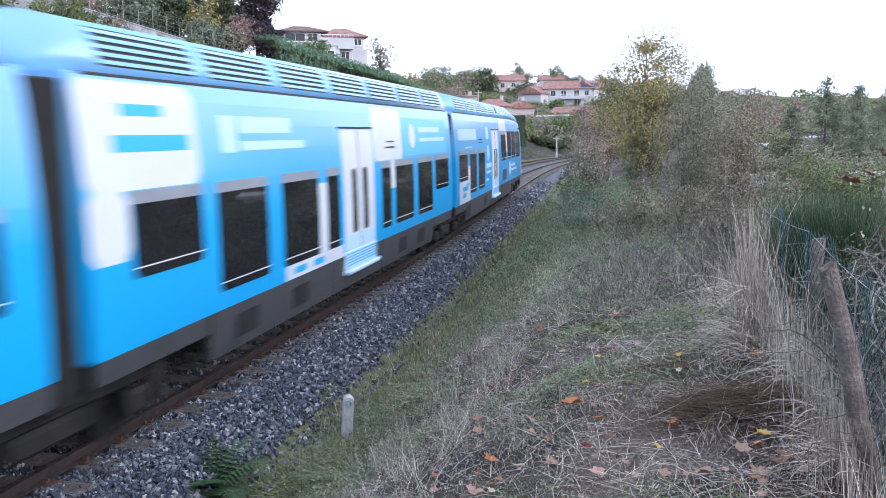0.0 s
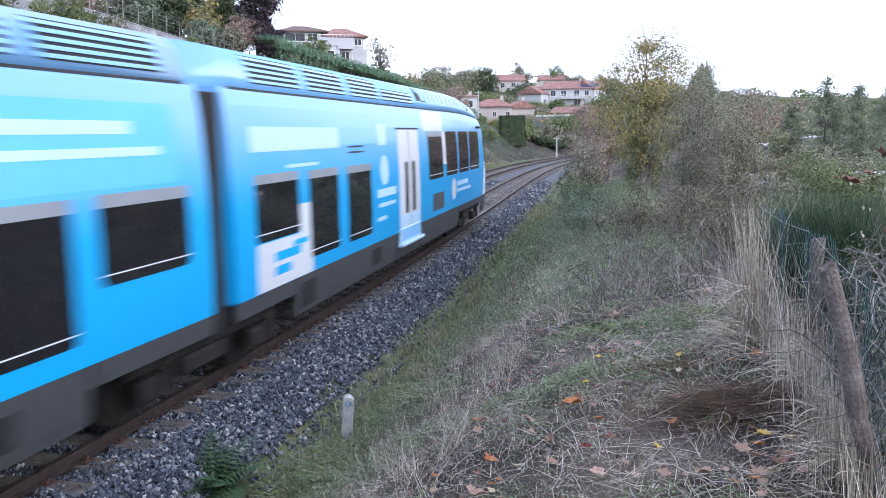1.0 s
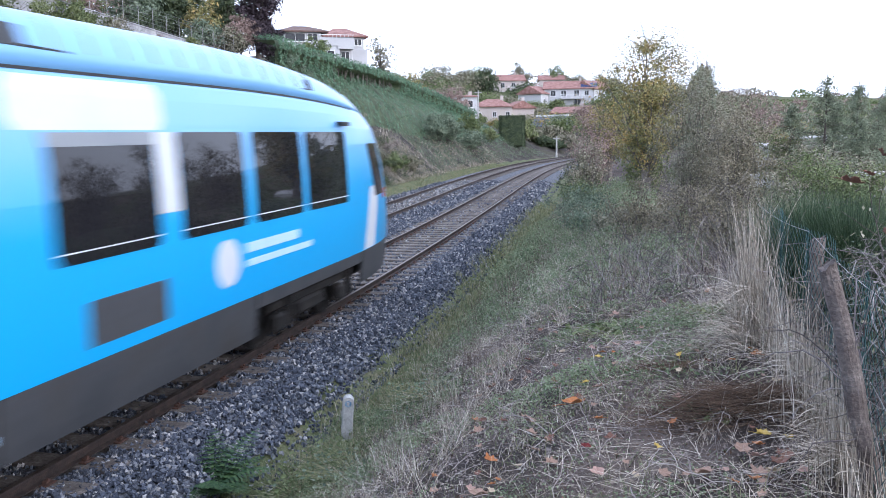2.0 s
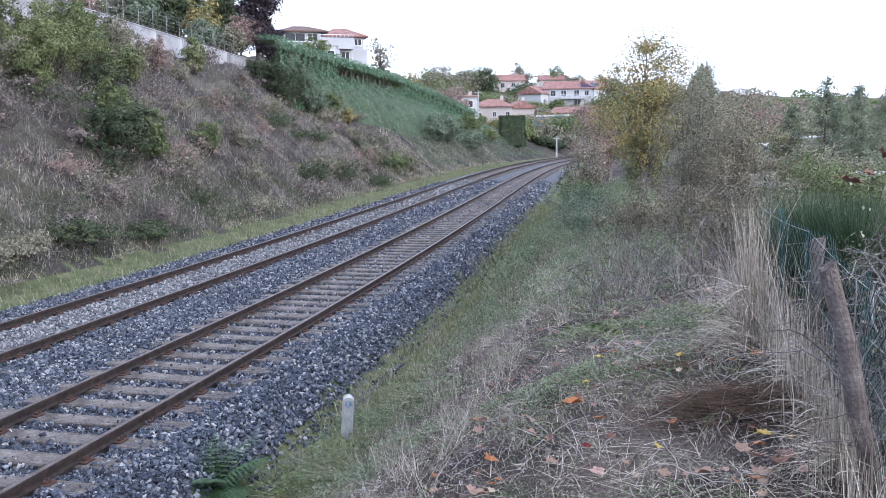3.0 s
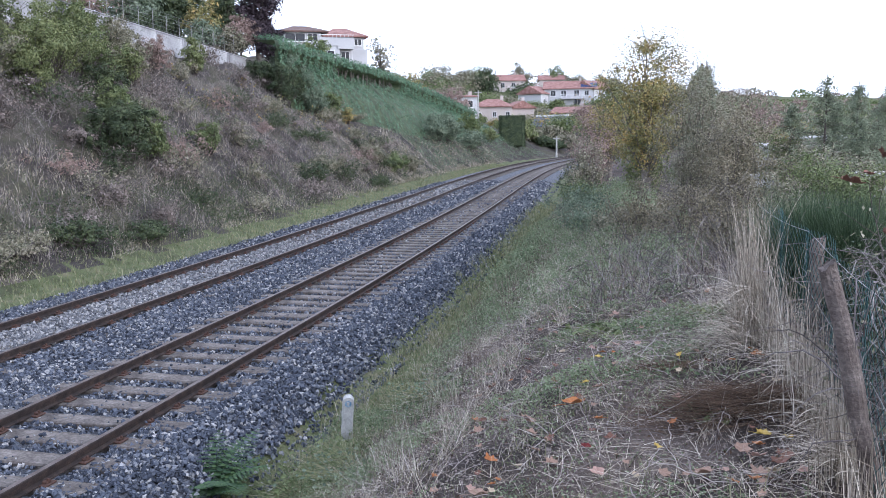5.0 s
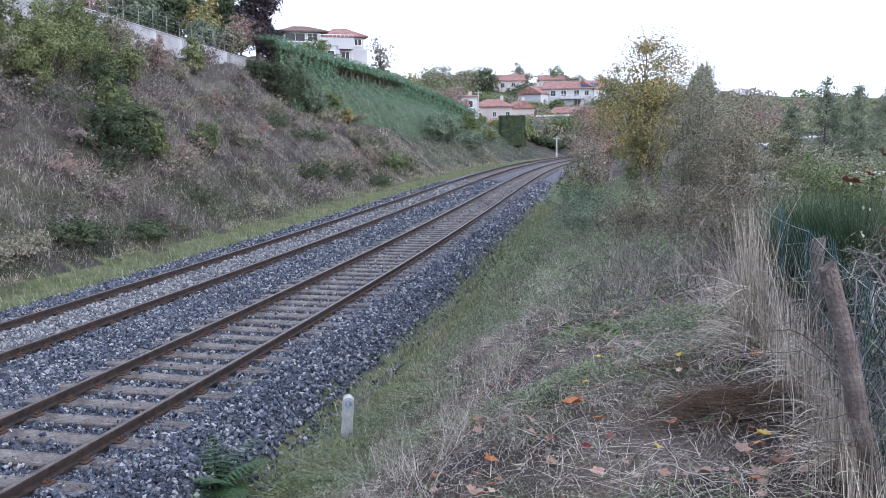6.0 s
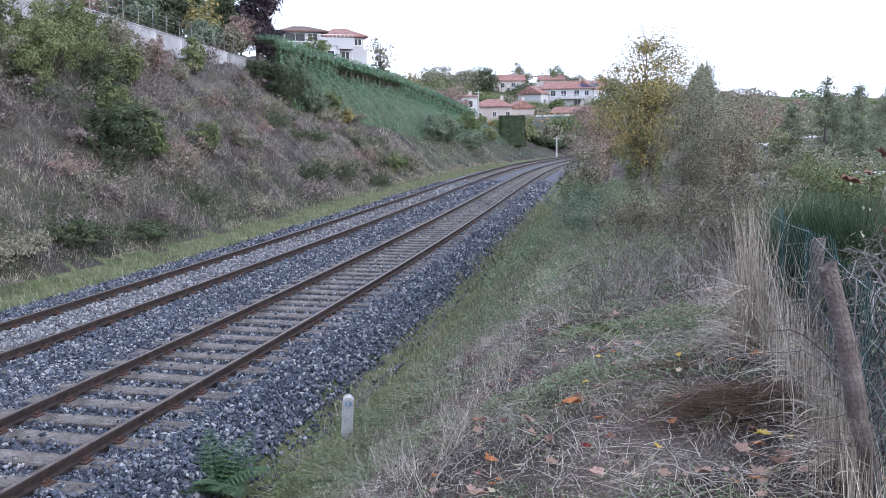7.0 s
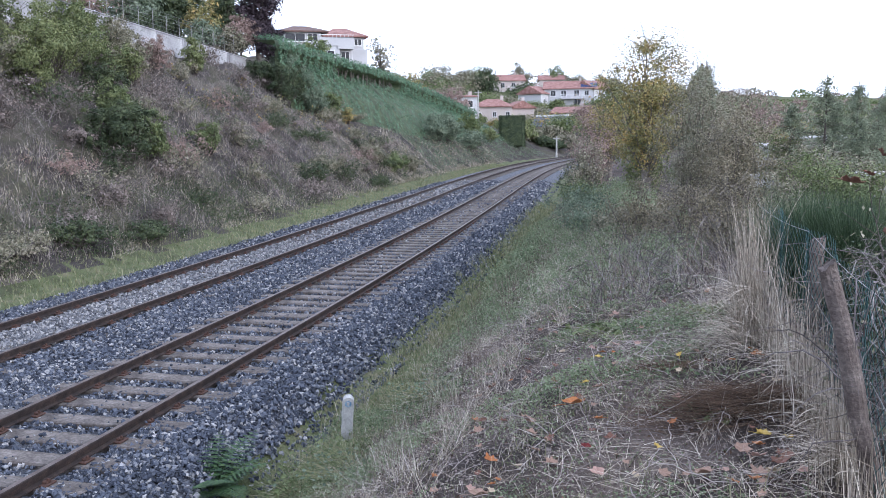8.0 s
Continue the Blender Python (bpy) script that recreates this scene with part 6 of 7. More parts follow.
# trees behind the wall and round the white house
GARDEN_TREES = [
    ("tree", "dark purple-leaved tree beside the white house", "tree", -26.8, 68.1, 2.0, 2.2, 7.5, 3200, 0.22, "leaf_purple", 0.25),
    ("tree", "small yellow autumn tree in the garden", "tree", -25.0, 55.5, 1.3, 1.3, 3.6, 1300, 0.16, "leaf_yellow", 0.25),
    ("shrub", "russet and yellow autumn shrub in the garden", "shrub", -25.2, 61.8, 1.2, 1.3, 3.2, 1300, 0.16, "leaf_red", 0.15),
    ("conifer", "dark blue-green conifer in the garden", "tree", -28.6, 57.0, 2.2, 2.2, 6.5, 2600, 0.22, "leaf_dark", 0.1),
    ("conifer", "dark conifer in the garden above the wall", "tree", -27.0, 62.5, 1.6, 1.8, 6.8, 2200, 0.22, "leaf_dark", 0.1),
    ("conifer", "dark green conifer above the wall", "tree", -25.5, 47.5, 2.0, 2.4, 5.0, 2400, 0.18, "leaf_blue", 0.1),
    ("shrub", "grey-green shrub above the wall", "shrub", -22.6, 51.5, 1.2, 1.6, 1.9, 1500, 0.13, "leaf_blue", 0.1),
    ("shrub", "dark shrub above the wall", "shrub", -22.0, 44.5, 1.1, 1.6, 1.6, 1300, 0.12, "leaf_dark", 0.1),
    ("conifer", "dark conifer rising behind the garden wall", "tree", -27.5, 52.0, 2.2, 2.4, 6.6, 2600, 0.2, "leaf_blue", 0.1),
    ("conifer", "dark conifer rising behind the garden wall", "tree", -30.5, 62.0, 2.4, 2.4, 8.0, 2600, 0.24, "leaf_dark", 0.1),
    ("shrub", "grey-green shrub behind the garden wall", "shrub", -23.5, 56.5, 1.4, 1.6, 2.0, 1500, 0.15, "leaf_olive", 0.1),
    ("tree", "russet half-bare tree behind the wall", "tree", -25.0, 43.0, 2.0, 2.0, 4.6, 1500, 0.15, "leaf_red", 0.2),
    ("tree", "leafy green tree above the bank", "tree", -23.0, 36.5, 2.0, 2.0, 5.0, 2600, 0.14, "leaf_lime", 0.2),
    ("tree", "dark green tree above the bank", "tree", -24.0, 30.5, 2.2, 2.2, 5.0, 2600, 0.14, "leaf_green", 0.2),
    ("shrub", "dark clipped shrub beside the hedge top", "shrub", -22.6, 61.6, 1.0, 1.1, 3.2, 1500, 0.16, "leaf_purple", 0.05),
    ("tree", "thin half-bare tree beside the white house", "tree", -28.9, 107.0, 1.9, 1.9, 7.2, 380, 0.26, "leaf_olive", 0.3),
    ("shrub", "spreading dark green shrub before the house", "shrub", -27.6, 82.0, 1.7, 1.7, 3.6, 900, 0.22, "leaf_green", 0.2),
    ("tree", "half-bare autumn tree behind the hedge", "tree", -30.0, 122.0, 3.2, 3.2, 5.6, 900, 0.30, "leaf_yellow", 0.25),
    ("tree", "brownish autumn tree behind the hedge", "tree", -28.0, 138.0, 4.2, 3.5, 6.4, 1500, 0.32, "leaf_red", 0.2),
    ("tree", "olive autumn tree behind the hedge", "tree", -33.0, 130.0, 4.0, 3.5, 6.0, 1300, 0.32, "leaf_olive", 0.2),
]
for _i, (_n, _t, _c, _x, _y, _rx, _ry, _h, _k, _l, _m, _tr) in enumerate(GARDEN_TREES):
    plant(_n, _t, _c, _x, _y, _rx, _ry, _h, int(_k * 1.4), _l * 1.35, _m, 200 + _i, 0.12, 55, 0 if _tr > 0.12 else 6, 0.035, shape=2.2 if _n == "conifer" else 1.0, trunk=_tr if _tr > 0.12 else 0.0)


# ---- shrubs and trees on the near side ----
RIGHT_PLANTS = [
    # name, label, x, y, rx, ry, h, leaves, leaf size, colour, trunk, bare shoots, twig
    ("tree", "small autumn tree with yellow-green leaves", 6.0, 23.1, 1.15, 1.1, 4.75, 11000, 0.052, "leaf_yellow", 0.22, 20, 0.02),
    ("shrub", "tall grey-green shrub with small sparse leaves", 7.05, 18.0, 0.75, 0.8, 3.3, 9500, 0.034, "leaf_olive", 0.0, 50, 0.012),
    ("shrub", "dull olive thicket with many thin twigs", 7.7, 16.0, 0.75, 0.8, 2.25, 9500, 0.031, "leaf_brown", 0.0, 50, 0.011),
    ("shrub", "reddish grey half-bare shrub beside the line", 3.2, 41.0, 1.25, 1.3, 3.9, 2200, 0.085, "leaf_red", 0.0, 30, 0.018),
    ("tree", "orange and yellow autumn tree beside the line", 3.5, 47.5, 1.3, 1.3, 5.2, 3200, 0.09, "leaf_yellow", 0.2, 12, 0.02),
    ("shrub", "dark green shrub at the track edge", 3.1, 34.6, 0.75, 0.9, 1.9, 2000, 0.07, "leaf_dark", 0.0, 10, 0.014),
    ("shrub", "grey half-bare shrub at the track edge", 3.6, 33.0, 0.8, 0.9, 2.5, 1500, 0.07, "leaf_olive", 0.0, 26, 0.014),
    ("shrub", "yellow-green leafy shrub on the bench", 5.9, 24.4, 0.8, 0.8, 2.1, 2400, 0.06, "leaf_lime", 0.0, 8, 0.012),
    ("shrub", "tangled olive undergrowth on the bench", 6.05, 15.4, 0.6, 0.7, 1.2, 2200, 0.034, "leaf_brown", 0.0, 60, 0.009),
    ("shrub", "tangled undergrowth with small green leaves", 6.8, 13.6, 0.6, 0.7, 1.25, 2200, 0.03, "leaf_brown", 0.0, 80, 0.009),
    ("shrub", "dark undergrowth behind the tall grass", 7.35, 12.6, 0.55, 0.7, 1.15, 2200, 0.028, "leaf_brown", 0.0, 80, 0.009),
    ("shrub", "olive thicket behind the fence", 8.15, 13.9, 0.65, 0.7, 1.35, 3400, 0.032, "leaf_olive", 0.0, 40, 0.009),
    ("shrub", "dull green thicket behind the fence", 8.9, 16.0, 0.8, 0.8, 1.7, 2400, 0.045, "leaf_green", 0.0, 16, 0.010),
    ("shrub", "low green brush on the bench", 4.3, 24.3, 0.9, 1.2, 1.0, 2200, 0.055, "leaf_blue", 0.0, 12, 0.009),
    ("shrub", "low green brush on the bench", 5.0, 19.3, 0.9, 1.1, 0.8, 2400, 0.045, "leaf_blue", 0.0, 14, 0.008),
    ("shrub", "low green brush on the slope", 4.0, 28.5, 0.9, 1.3, 1.0, 1800, 0.06, "leaf_green", 0.0, 10, 0.009),
    ("shrub", "low grey-green brush on the bench", 5.6, 16.6, 0.7, 0.8, 0.7, 2000, 0.04, "leaf_olive", 0.0, 16, 0.008),
    ("shrub", "low grey brush on the slope", 4.4, 21.5, 0.7, 0.9, 0.7, 1300, 0.05, "leaf_olive", 0.0, 16, 0.008),
    ("shrub", "green leafy shrub beyond the fence", 9.5, 15.3, 0.7, 0.7, 1.6, 3600, 0.045, "leaf_green", 0.0, 8, 0.010),
    ("shrub", "green leafy shrub beyond the fence", 9.8, 21.6, 0.9, 0.9, 1.7, 2000, 0.06, "leaf_green", 0.0, 8, 0.010),
    ("shrub", "dark shrub between the trees", 7.9, 22.5, 0.9, 0.9, 3.0, 5000, 0.045, "leaf_brown", 0.0, 12, 0.012),
    ("shrub", "olive shrub beyond the fence", 10.2, 26.0, 1.1, 1.1, 2.4, 2200, 0.07, "leaf_olive", 0.0, 12, 0.012),
    ("shrub", "dull shrub beyond the fence", 12.5, 30.0, 1.4, 1.4, 2.6, 2200, 0.08, "leaf_olive", 0.0, 12, 0.014),
    ("shrub", "green shrub on the slope below the fence", 15.0, 33.0, 1.6, 1.6, 3.0, 2200, 0.09, "leaf_green", 0.0, 8, 0.014),
    ("shrub", "dark bramble thicket behind the fence", 8.45, 7.4, 0.6, 1.0, 1.15, 5200, 0.034, "leaf_dark", 0.0, 60, 0.007),
    ("shrub", "dark bramble thicket behind the fence", 8.35, 6.2, 0.5, 0.9, 1.05, 5200, 0.032, "leaf_dark", 0.0, 60, 0.006),
    ("shrub", "dark bramble thicket close to the fence", 8.2, 5.1, 0.45, 0.7, 0.95, 4200, 0.03, "leaf_dark", 0.0, 60, 0.006),
    ("tree", "pinkish brown bare tree in the valley", 13.9, 80.5, 2.6, 2.6, 8.2, 2400, 0.16, "leaf_red", 0.25, 40, 0.035),
    ("tree", "half-bare autumn tree in the valley", 17.3, 86.5, 2.4, 2.4, 7.2, 900, 0.16, "leaf_yellow", 0.25, 50, 0.035),
    ("tree", "green tree in the valley", 11.5, 62.0, 2.0, 2.0, 5.2, 2200, 0.13, "leaf_green", 0.2, 10, 0.03),
    ("tree", "olive tree in the valley", 23.5, 82.0, 2.6, 2.6, 7.4, 2200, 0.16, "leaf_olive", 0.2, 20, 0.03),
    ("tree", "dull green tree in the valley", 9.0, 70.0, 2.2, 2.2, 6.2, 2200, 0.14, "leaf_olive", 0.2, 24, 0.03),
    ("tree", "russet tree in the valley", 6.0, 62.0, 2.0, 2.0, 5.6, 2000, 0.13, "leaf_red", 0.2, 24, 0.03),
    ("tree", "green tree behind the line", 2.5, 60.0, 1.8, 1.8, 4.6, 2000, 0.12, "leaf_green", 0.15, 16, 0.025),
]
for _i, (_n, _t, _x, _y, _rx, _ry, _h, _k, _l, _m, _tr, _b, _w) in enumerate(RIGHT_PLANTS):
    plant(_n, _t, "tree" if _n == "tree" else "shrub", _x, _y, _rx, _ry, _h, int(_k * 1.15), _l * 1.2, _m, 300 + _i, 0.05 if not _tr else 0.2, 60, 8 if not _tr else 0, _w, trunk=_tr, bare=_b, bark="bark_pale")


def cypress(x, y, r, h, seed, label):
    """A ragged conifer: whorls of drooping boughs, shorter towards a thin leader."""
    rng = np.random.default_rng(seed)
    tree = tagged(new("conifer"), label, "tree", "conifers in the valley")
    tree.location = (x, y, gz(x, y) - 0.1)
    v, f = tube_arrays(bent_lines(rng, np.zeros((1, 3)), np.array([[0, 0, h]]), 9, 0.02), np.linspace(1, 0.1, 9)[None] * 0.13, 7)
    ob = new("trunk", mesh_np("trunk", v, f, M["bark"]))
    ob.parent = tree
    n = 120
    t = rng.uniform(0.02, 0.97, n)
    az = rng.uniform(0, 2 * np.pi, n)
    ln = r * 0.8 * (1 - t) ** 0.75 * rng.uniform(0.35, 1.3, n) + 0.16
    a = np.stack([np.zeros(n), np.zeros(n), t * h], -1)
    b = a + np.stack([np.cos(az) * ln, np.sin(az) * ln, 0.15 * ln - 0.1], -1)
    lines = bent_lines(rng, a, b, 6, 0.08, -0.12)
    v, f = tube_arrays(lines, np.linspace(1, 0.3, 6)[None] * np.full((n, 1), 0.025), 3)
    ob = new("whorl", mesh_np("whorl", v, f, M["bark"]))
    ob.parent = tree
    m = 6500
    i, k = rng.integers(0, n, m), np.sqrt(rng.uniform(0.03, 1, m)) * 0.999
    lo = np.clip((k * 5).astype(int), 0, 4)
    p = lines[i, lo] + (lines[i, lo + 1] - lines[i, lo]) * (k * 5 - lo)[:, None]
    p = p + rng.normal(size=(m, 3)) * np.array([0.10, 0.10, 0.10])
    p[:, 2] -= np.abs(rng.normal(size=m)) * 0.30 * k
    v, f = leaf_arrays(rng, p, 0.17, 0.4, 0.3, unit(p * np.array([1, 1, 0]) + 1e-6) + np.array([0, 0, 0.5]))
    ob = new("crown", mesh_np("crown", v, f, M["conifer"]))
    ob.parent = tree


M["conifer"] = leaf_material("conifer", [(0.12, 0.15, 0.105), (0.21, 0.245, 0.165), (0.29, 0.32, 0.21)])
for _x, _y, _r, _h, _s in ((17.2, 65.8, 3.9, 8.9, 1), (20.2, 70.6, 3.6, 9.1, 2), (21.2, 64.5, 3.8, 9.3, 3), (18.9, 72.0, 3.0, 7.8, 4), (15.4, 69.0, 2.6, 7.0, 5), (24.0, 69.0, 3.8, 9.6, 6), (7.7, 34.0, 1.3, 4.7, 7), (22.4, 74.0, 3.0, 8.4, 8), (18.5, 60.5, 2.8, 6.0, 9)):
    cypress(_x, _y, _r, _h, _s, "ragged dark green conifer standing in the valley")


def broom(x, y, r, h, n, seed):
    """A broom bush: a dense sheaf of thin upright green stems."""
    rng = np.random.default_rng(seed)
    thing = tagged(new("broom_shrub"), "dense green broom shrub with thin upright stems", "shrub", "broom shrubs by the fence")
    thing.location = (x, y, gz(x, y) - 0.05)
    p = np.stack([rng.normal(size=n) * r * 0.35, rng.normal(size=n) * r * 0.35, rng.uniform(0, 0.4, n) * h], -1)
    az = np.arctan2(p[:, 1], p[:, 0])
    v, f = blade_arrays(rng, p, (h - p[:, 2]) * rng.uniform(0.5, 1.05, n), 0.006, np.hypot(p[:, 0], p[:, 1]) / r * 0.7 * rng.uniform(0.4, 1.3, n), 0.25, az, 4)
    ob = new("sheaf", mesh_np("sheaf", v, f, M["broom"]))
    ob.parent = thing


M["broom"] = material("broom", [(0.022, 0.042, 0.022), (0.045, 0.08, 0.037), (0.08, 0.125, 0.058)], 0.6, 2, 20, 0, per_piece=0.7, fine_amount=0.2)
for _x, _y, _r, _h, _s in ((7.95, 9.7, 0.42, 1.25, 1), (8.3, 9.2, 0.45, 1.3, 2), (8.55, 8.6, 0.42, 1.2, 3), (8.05, 10.4, 0.4, 1.2, 4), (8.8, 9.6, 0.45, 1.3, 5)):
    broom(_x, _y, _r, _h, 1900, _s)


def oak_twig():
    """A bare dark twig with a few withered red-brown leaves, near the lens."""
    twig = tagged(new("oak_twig"), "dark twig with a few withered red-brown leaves", "twig")
    twig.location = (7.62, 4.65, 1.36)
    rng = np.random.default_rng(61)
    a = np.array([[0.0, 0.0, 0.0], [-0.14, 0.02, 1.34], [-0.13, 0.02, 1.28], [-0.14, 0.02, 1.34], [-0.06, 0.02, 0.9]])
    b = np.array([[-0.14, 0.02, 1.34], [-0.18, 0.04, 1.54], [-0.30, 0.03, 1.40], [-0.10, 0.06, 1.66], [-0.22, 0.05, 1.12]])
    v, f = tube_arrays(bent_lines(rng, a, b, 7, 0.12), np.linspace(1, 0.45, 7)[None] * np.array([[0.005], [0.003], [0.0025], [0.0025], [0.0025]]), 5)
    ob = new("stem", mesh_np("stem", v, f, M["bark"]))
    ob.parent = twig
    out = []
    for k, (x, y, z, sz) in enumerate(((-0.255, 0.03, 1.545, 0.13), (-0.18, 0.05, 1.585, 0.08), (-0.115, 0.08, 1.68, 0.11), (-0.09, 0.05, 1.30, 0.06))):
        lf = new("withered_leaf", fallen_leaf_mesh("brown", 40 + k))
        lf.parent = twig
        lf.matrix_basis = pose(x, y, z, 20 * k, 15, 40 * k) @ Matrix.Diagonal((sz, sz, sz, 1))
        out.append((lf, (x, y, z, 20 * k, 15, 40 * k)))
    return out


twig_leaves = oak_twig()


# ---- houses ----
def roof_tiles():
    """Faded red clay tiles in courses."""
    m = material("roof_tiles", [(0.19, 0.095, 0.08), (0.27, 0.145, 0.125), (0.33, 0.20, 0.175)], 0.85, 1.4, 9, 0.4, 0.05)
    return m


M["roof_tiles"] = roof_tiles()
M["render_white"] = material("render_white", [(0.44, 0.44, 0.45), (0.52, 0.52, 0.53)], 0.85, 0.5, 8, 0.1, 0.02, fine_amount=0.06)
M["render_cream"] = material("render_cream", [(0.44, 0.385, 0.36), (0.52, 0.465, 0.44)], 0.85, 0.5, 8, 0.1, 0.02, fine_amount=0.06)
M["dark_pane"] = material("dark_pane", [(0.02, 0.022, 0.026), (0.035, 0.038, 0.042)], 0.08, 1, 5, 0, spec=0.5)
M["frame_white"] = material("frame_white", [(0.7, 0.7, 0.7), (0.78, 0.78, 0.78)], 0.5, 2, 9, 0)
M["solar"] = material("solar", [(0.03, 0.05, 0.12), (0.05, 0.08, 0.18)], 0.15, 2, 9, 0, spec=0.6)
M["roof_brown"] = material("roof_brown", [(0.10, 0.065, 0.055), (0.17, 0.11, 0.095)], 0.8, 1.4, 9, 0.3, 0.04)
M["slate"] = material("slate", [(0.09, 0.10, 0.12), (0.15, 0.16, 0.185)], 0.6, 1.2, 12, 0.2, 0.03)


def hip_roof(x0, x1, y0, y1, z, rise, over=0.45, gable=False):
    """A hipped or gabled roof with thickness and eaves; its ridge runs along x."""
    bm = bmesh.new()
    a, b, c, d = x0 - over, x1 + over, y0 - over, y1 + over
    inset = 0.0 if gable else min((b - a) * 0.35, (d - c) / 2)
    ym = (c + d) / 2
    low = [bm.verts.new(q) for q in ((a, c, z - 0.16), (b, c, z - 0.16), (b, d, z - 0.16), (a, d, z - 0.16))]
    eave = [bm.verts.new(q) for q in ((a, c, z), (b, c, z), (b, d, z), (a, d, z))]
    r0, r1 = bm.verts.new((a + inset, ym, z + rise)), bm.verts.new((b - inset, ym, z + rise))
    bm.faces.new(low[::-1])
    for i in range(4):
        j = (i + 1) % 4
        bm.faces.new((low[i], low[j], eave[j], eave[i]))
    bm.faces.new((eave[0], eave[1], r1, r0))
    bm.faces.new((eave[2], eave[3], r0, r1))
    bm.faces.new((eave[1], eave[2], r1))
    bm.faces.new((eave[3], eave[0], r0))
    return bm


def add_window(house, x, y, z, w, h, axis="y", shutter=True):
    """A window in a wall that faces -y (axis y) or +x: frame, pane and sill."""
    m = pose(x, y, z, 0, 0, 0 if axis == "y" else 90)
    bm = bmesh.new()
    for q in ((-w / 2 - 0.07, -w / 2, 0, h), (w / 2, w / 2 + 0.07, 0, h), (-w / 2 - 0.07, w / 2 + 0.07, h, h + 0.07), (-w / 2 - 0.07, w / 2 + 0.07, -0.07, 0), (-0.025, 0.025, 0, h)):
        add_box(bm, q[0], q[1], -0.06, 0.02, q[2], q[3], 0.0, m)
    win = part("window", bm, M["frame_white"], house)
    part("pane", box(-w / 2, w / 2, -0.02, 0.01, 0, h, 0.0, m), M["dark_pane"], win)
    part("sill", box(-w / 2 - 0.12, w / 2 + 0.12, -0.14, 0.02, -0.13, -0.07, 0.0, m), M["frame_white"], win)


def house(label, x, y, z, turn, w, d, h, rise, wall="render_white", gable=True, windows=(), chimney=True, balcony=None, down=5.0, cover="roof_tiles"):
    """A house whose front, facing -y before its turn, carries the windows; walls go down into the slope."""
    ob = tagged(new("house"), label, "house")
    ob.matrix_basis = pose(x, y, z, 0, 0, turn)
    body = box(-w / 2, w / 2, -d / 2, d / 2, -down, h, 0.02)
    if gable:
        ym = 0
        v = [body.verts.new(q) for q in ((-w / 2 + 0.05, -d / 2 + 0.05, h - 0.05), (-w / 2 + 0.05, d / 2 - 0.05, h - 0.05), (-w / 2 + 0.05, 0, h + rise * 0.92), (w / 2 - 0.05, -d / 2 + 0.05, h - 0.05), (w / 2 - 0.05, d / 2 - 0.05, h - 0.05), (w / 2 - 0.05, 0, h + rise * 0.92))]
        for f in ((0, 1, 2), (3, 5, 4), (0, 2, 5, 3), (1, 4, 5, 2), (0, 3, 4, 1)):
            body.faces.new([v[i] for i in f])
    part("wall", body, M[wall], ob)
    roof = part("roof", hip_roof(-w / 2, w / 2, -d / 2, d / 2, h + 0.02, rise, 0.4, gable), M[cover], ob, "faded red clay tile roof" if cover == "roof_tiles" else "pale sheet roof")
    if chimney:
        part("chimney", box(w * 0.2, w * 0.2 + 0.6, 0.2, 0.8, h, h + rise + 0.7, 0.03), M["render_cream"], roof)
    for wx, wz, ww, wh in windows:
        add_window(ob, wx, -d / 2 - 0.01, wz, ww, wh)
    if balcony:
        bx0, bx1, bz = balcony
        b = part("balcony", box(bx0, bx1, -d / 2 - 1.2, -d / 2, bz - 0.18, bz, 0.02), M["render_white"], ob)
        bm = bmesh.new()
        add_box(bm, bx0, bx1, -d / 2 - 1.2, -d / 2 - 1.14, bz + 0.9, bz + 0.97)
        k = bx0
        while k < bx1:
            add_box(bm, k, k + 0.05, -d / 2 - 1.2, -d / 2 - 1.15, bz, bz + 0.92)
            k += 0.3
        part("railing", bm, M["frame_white"], b)
    return ob


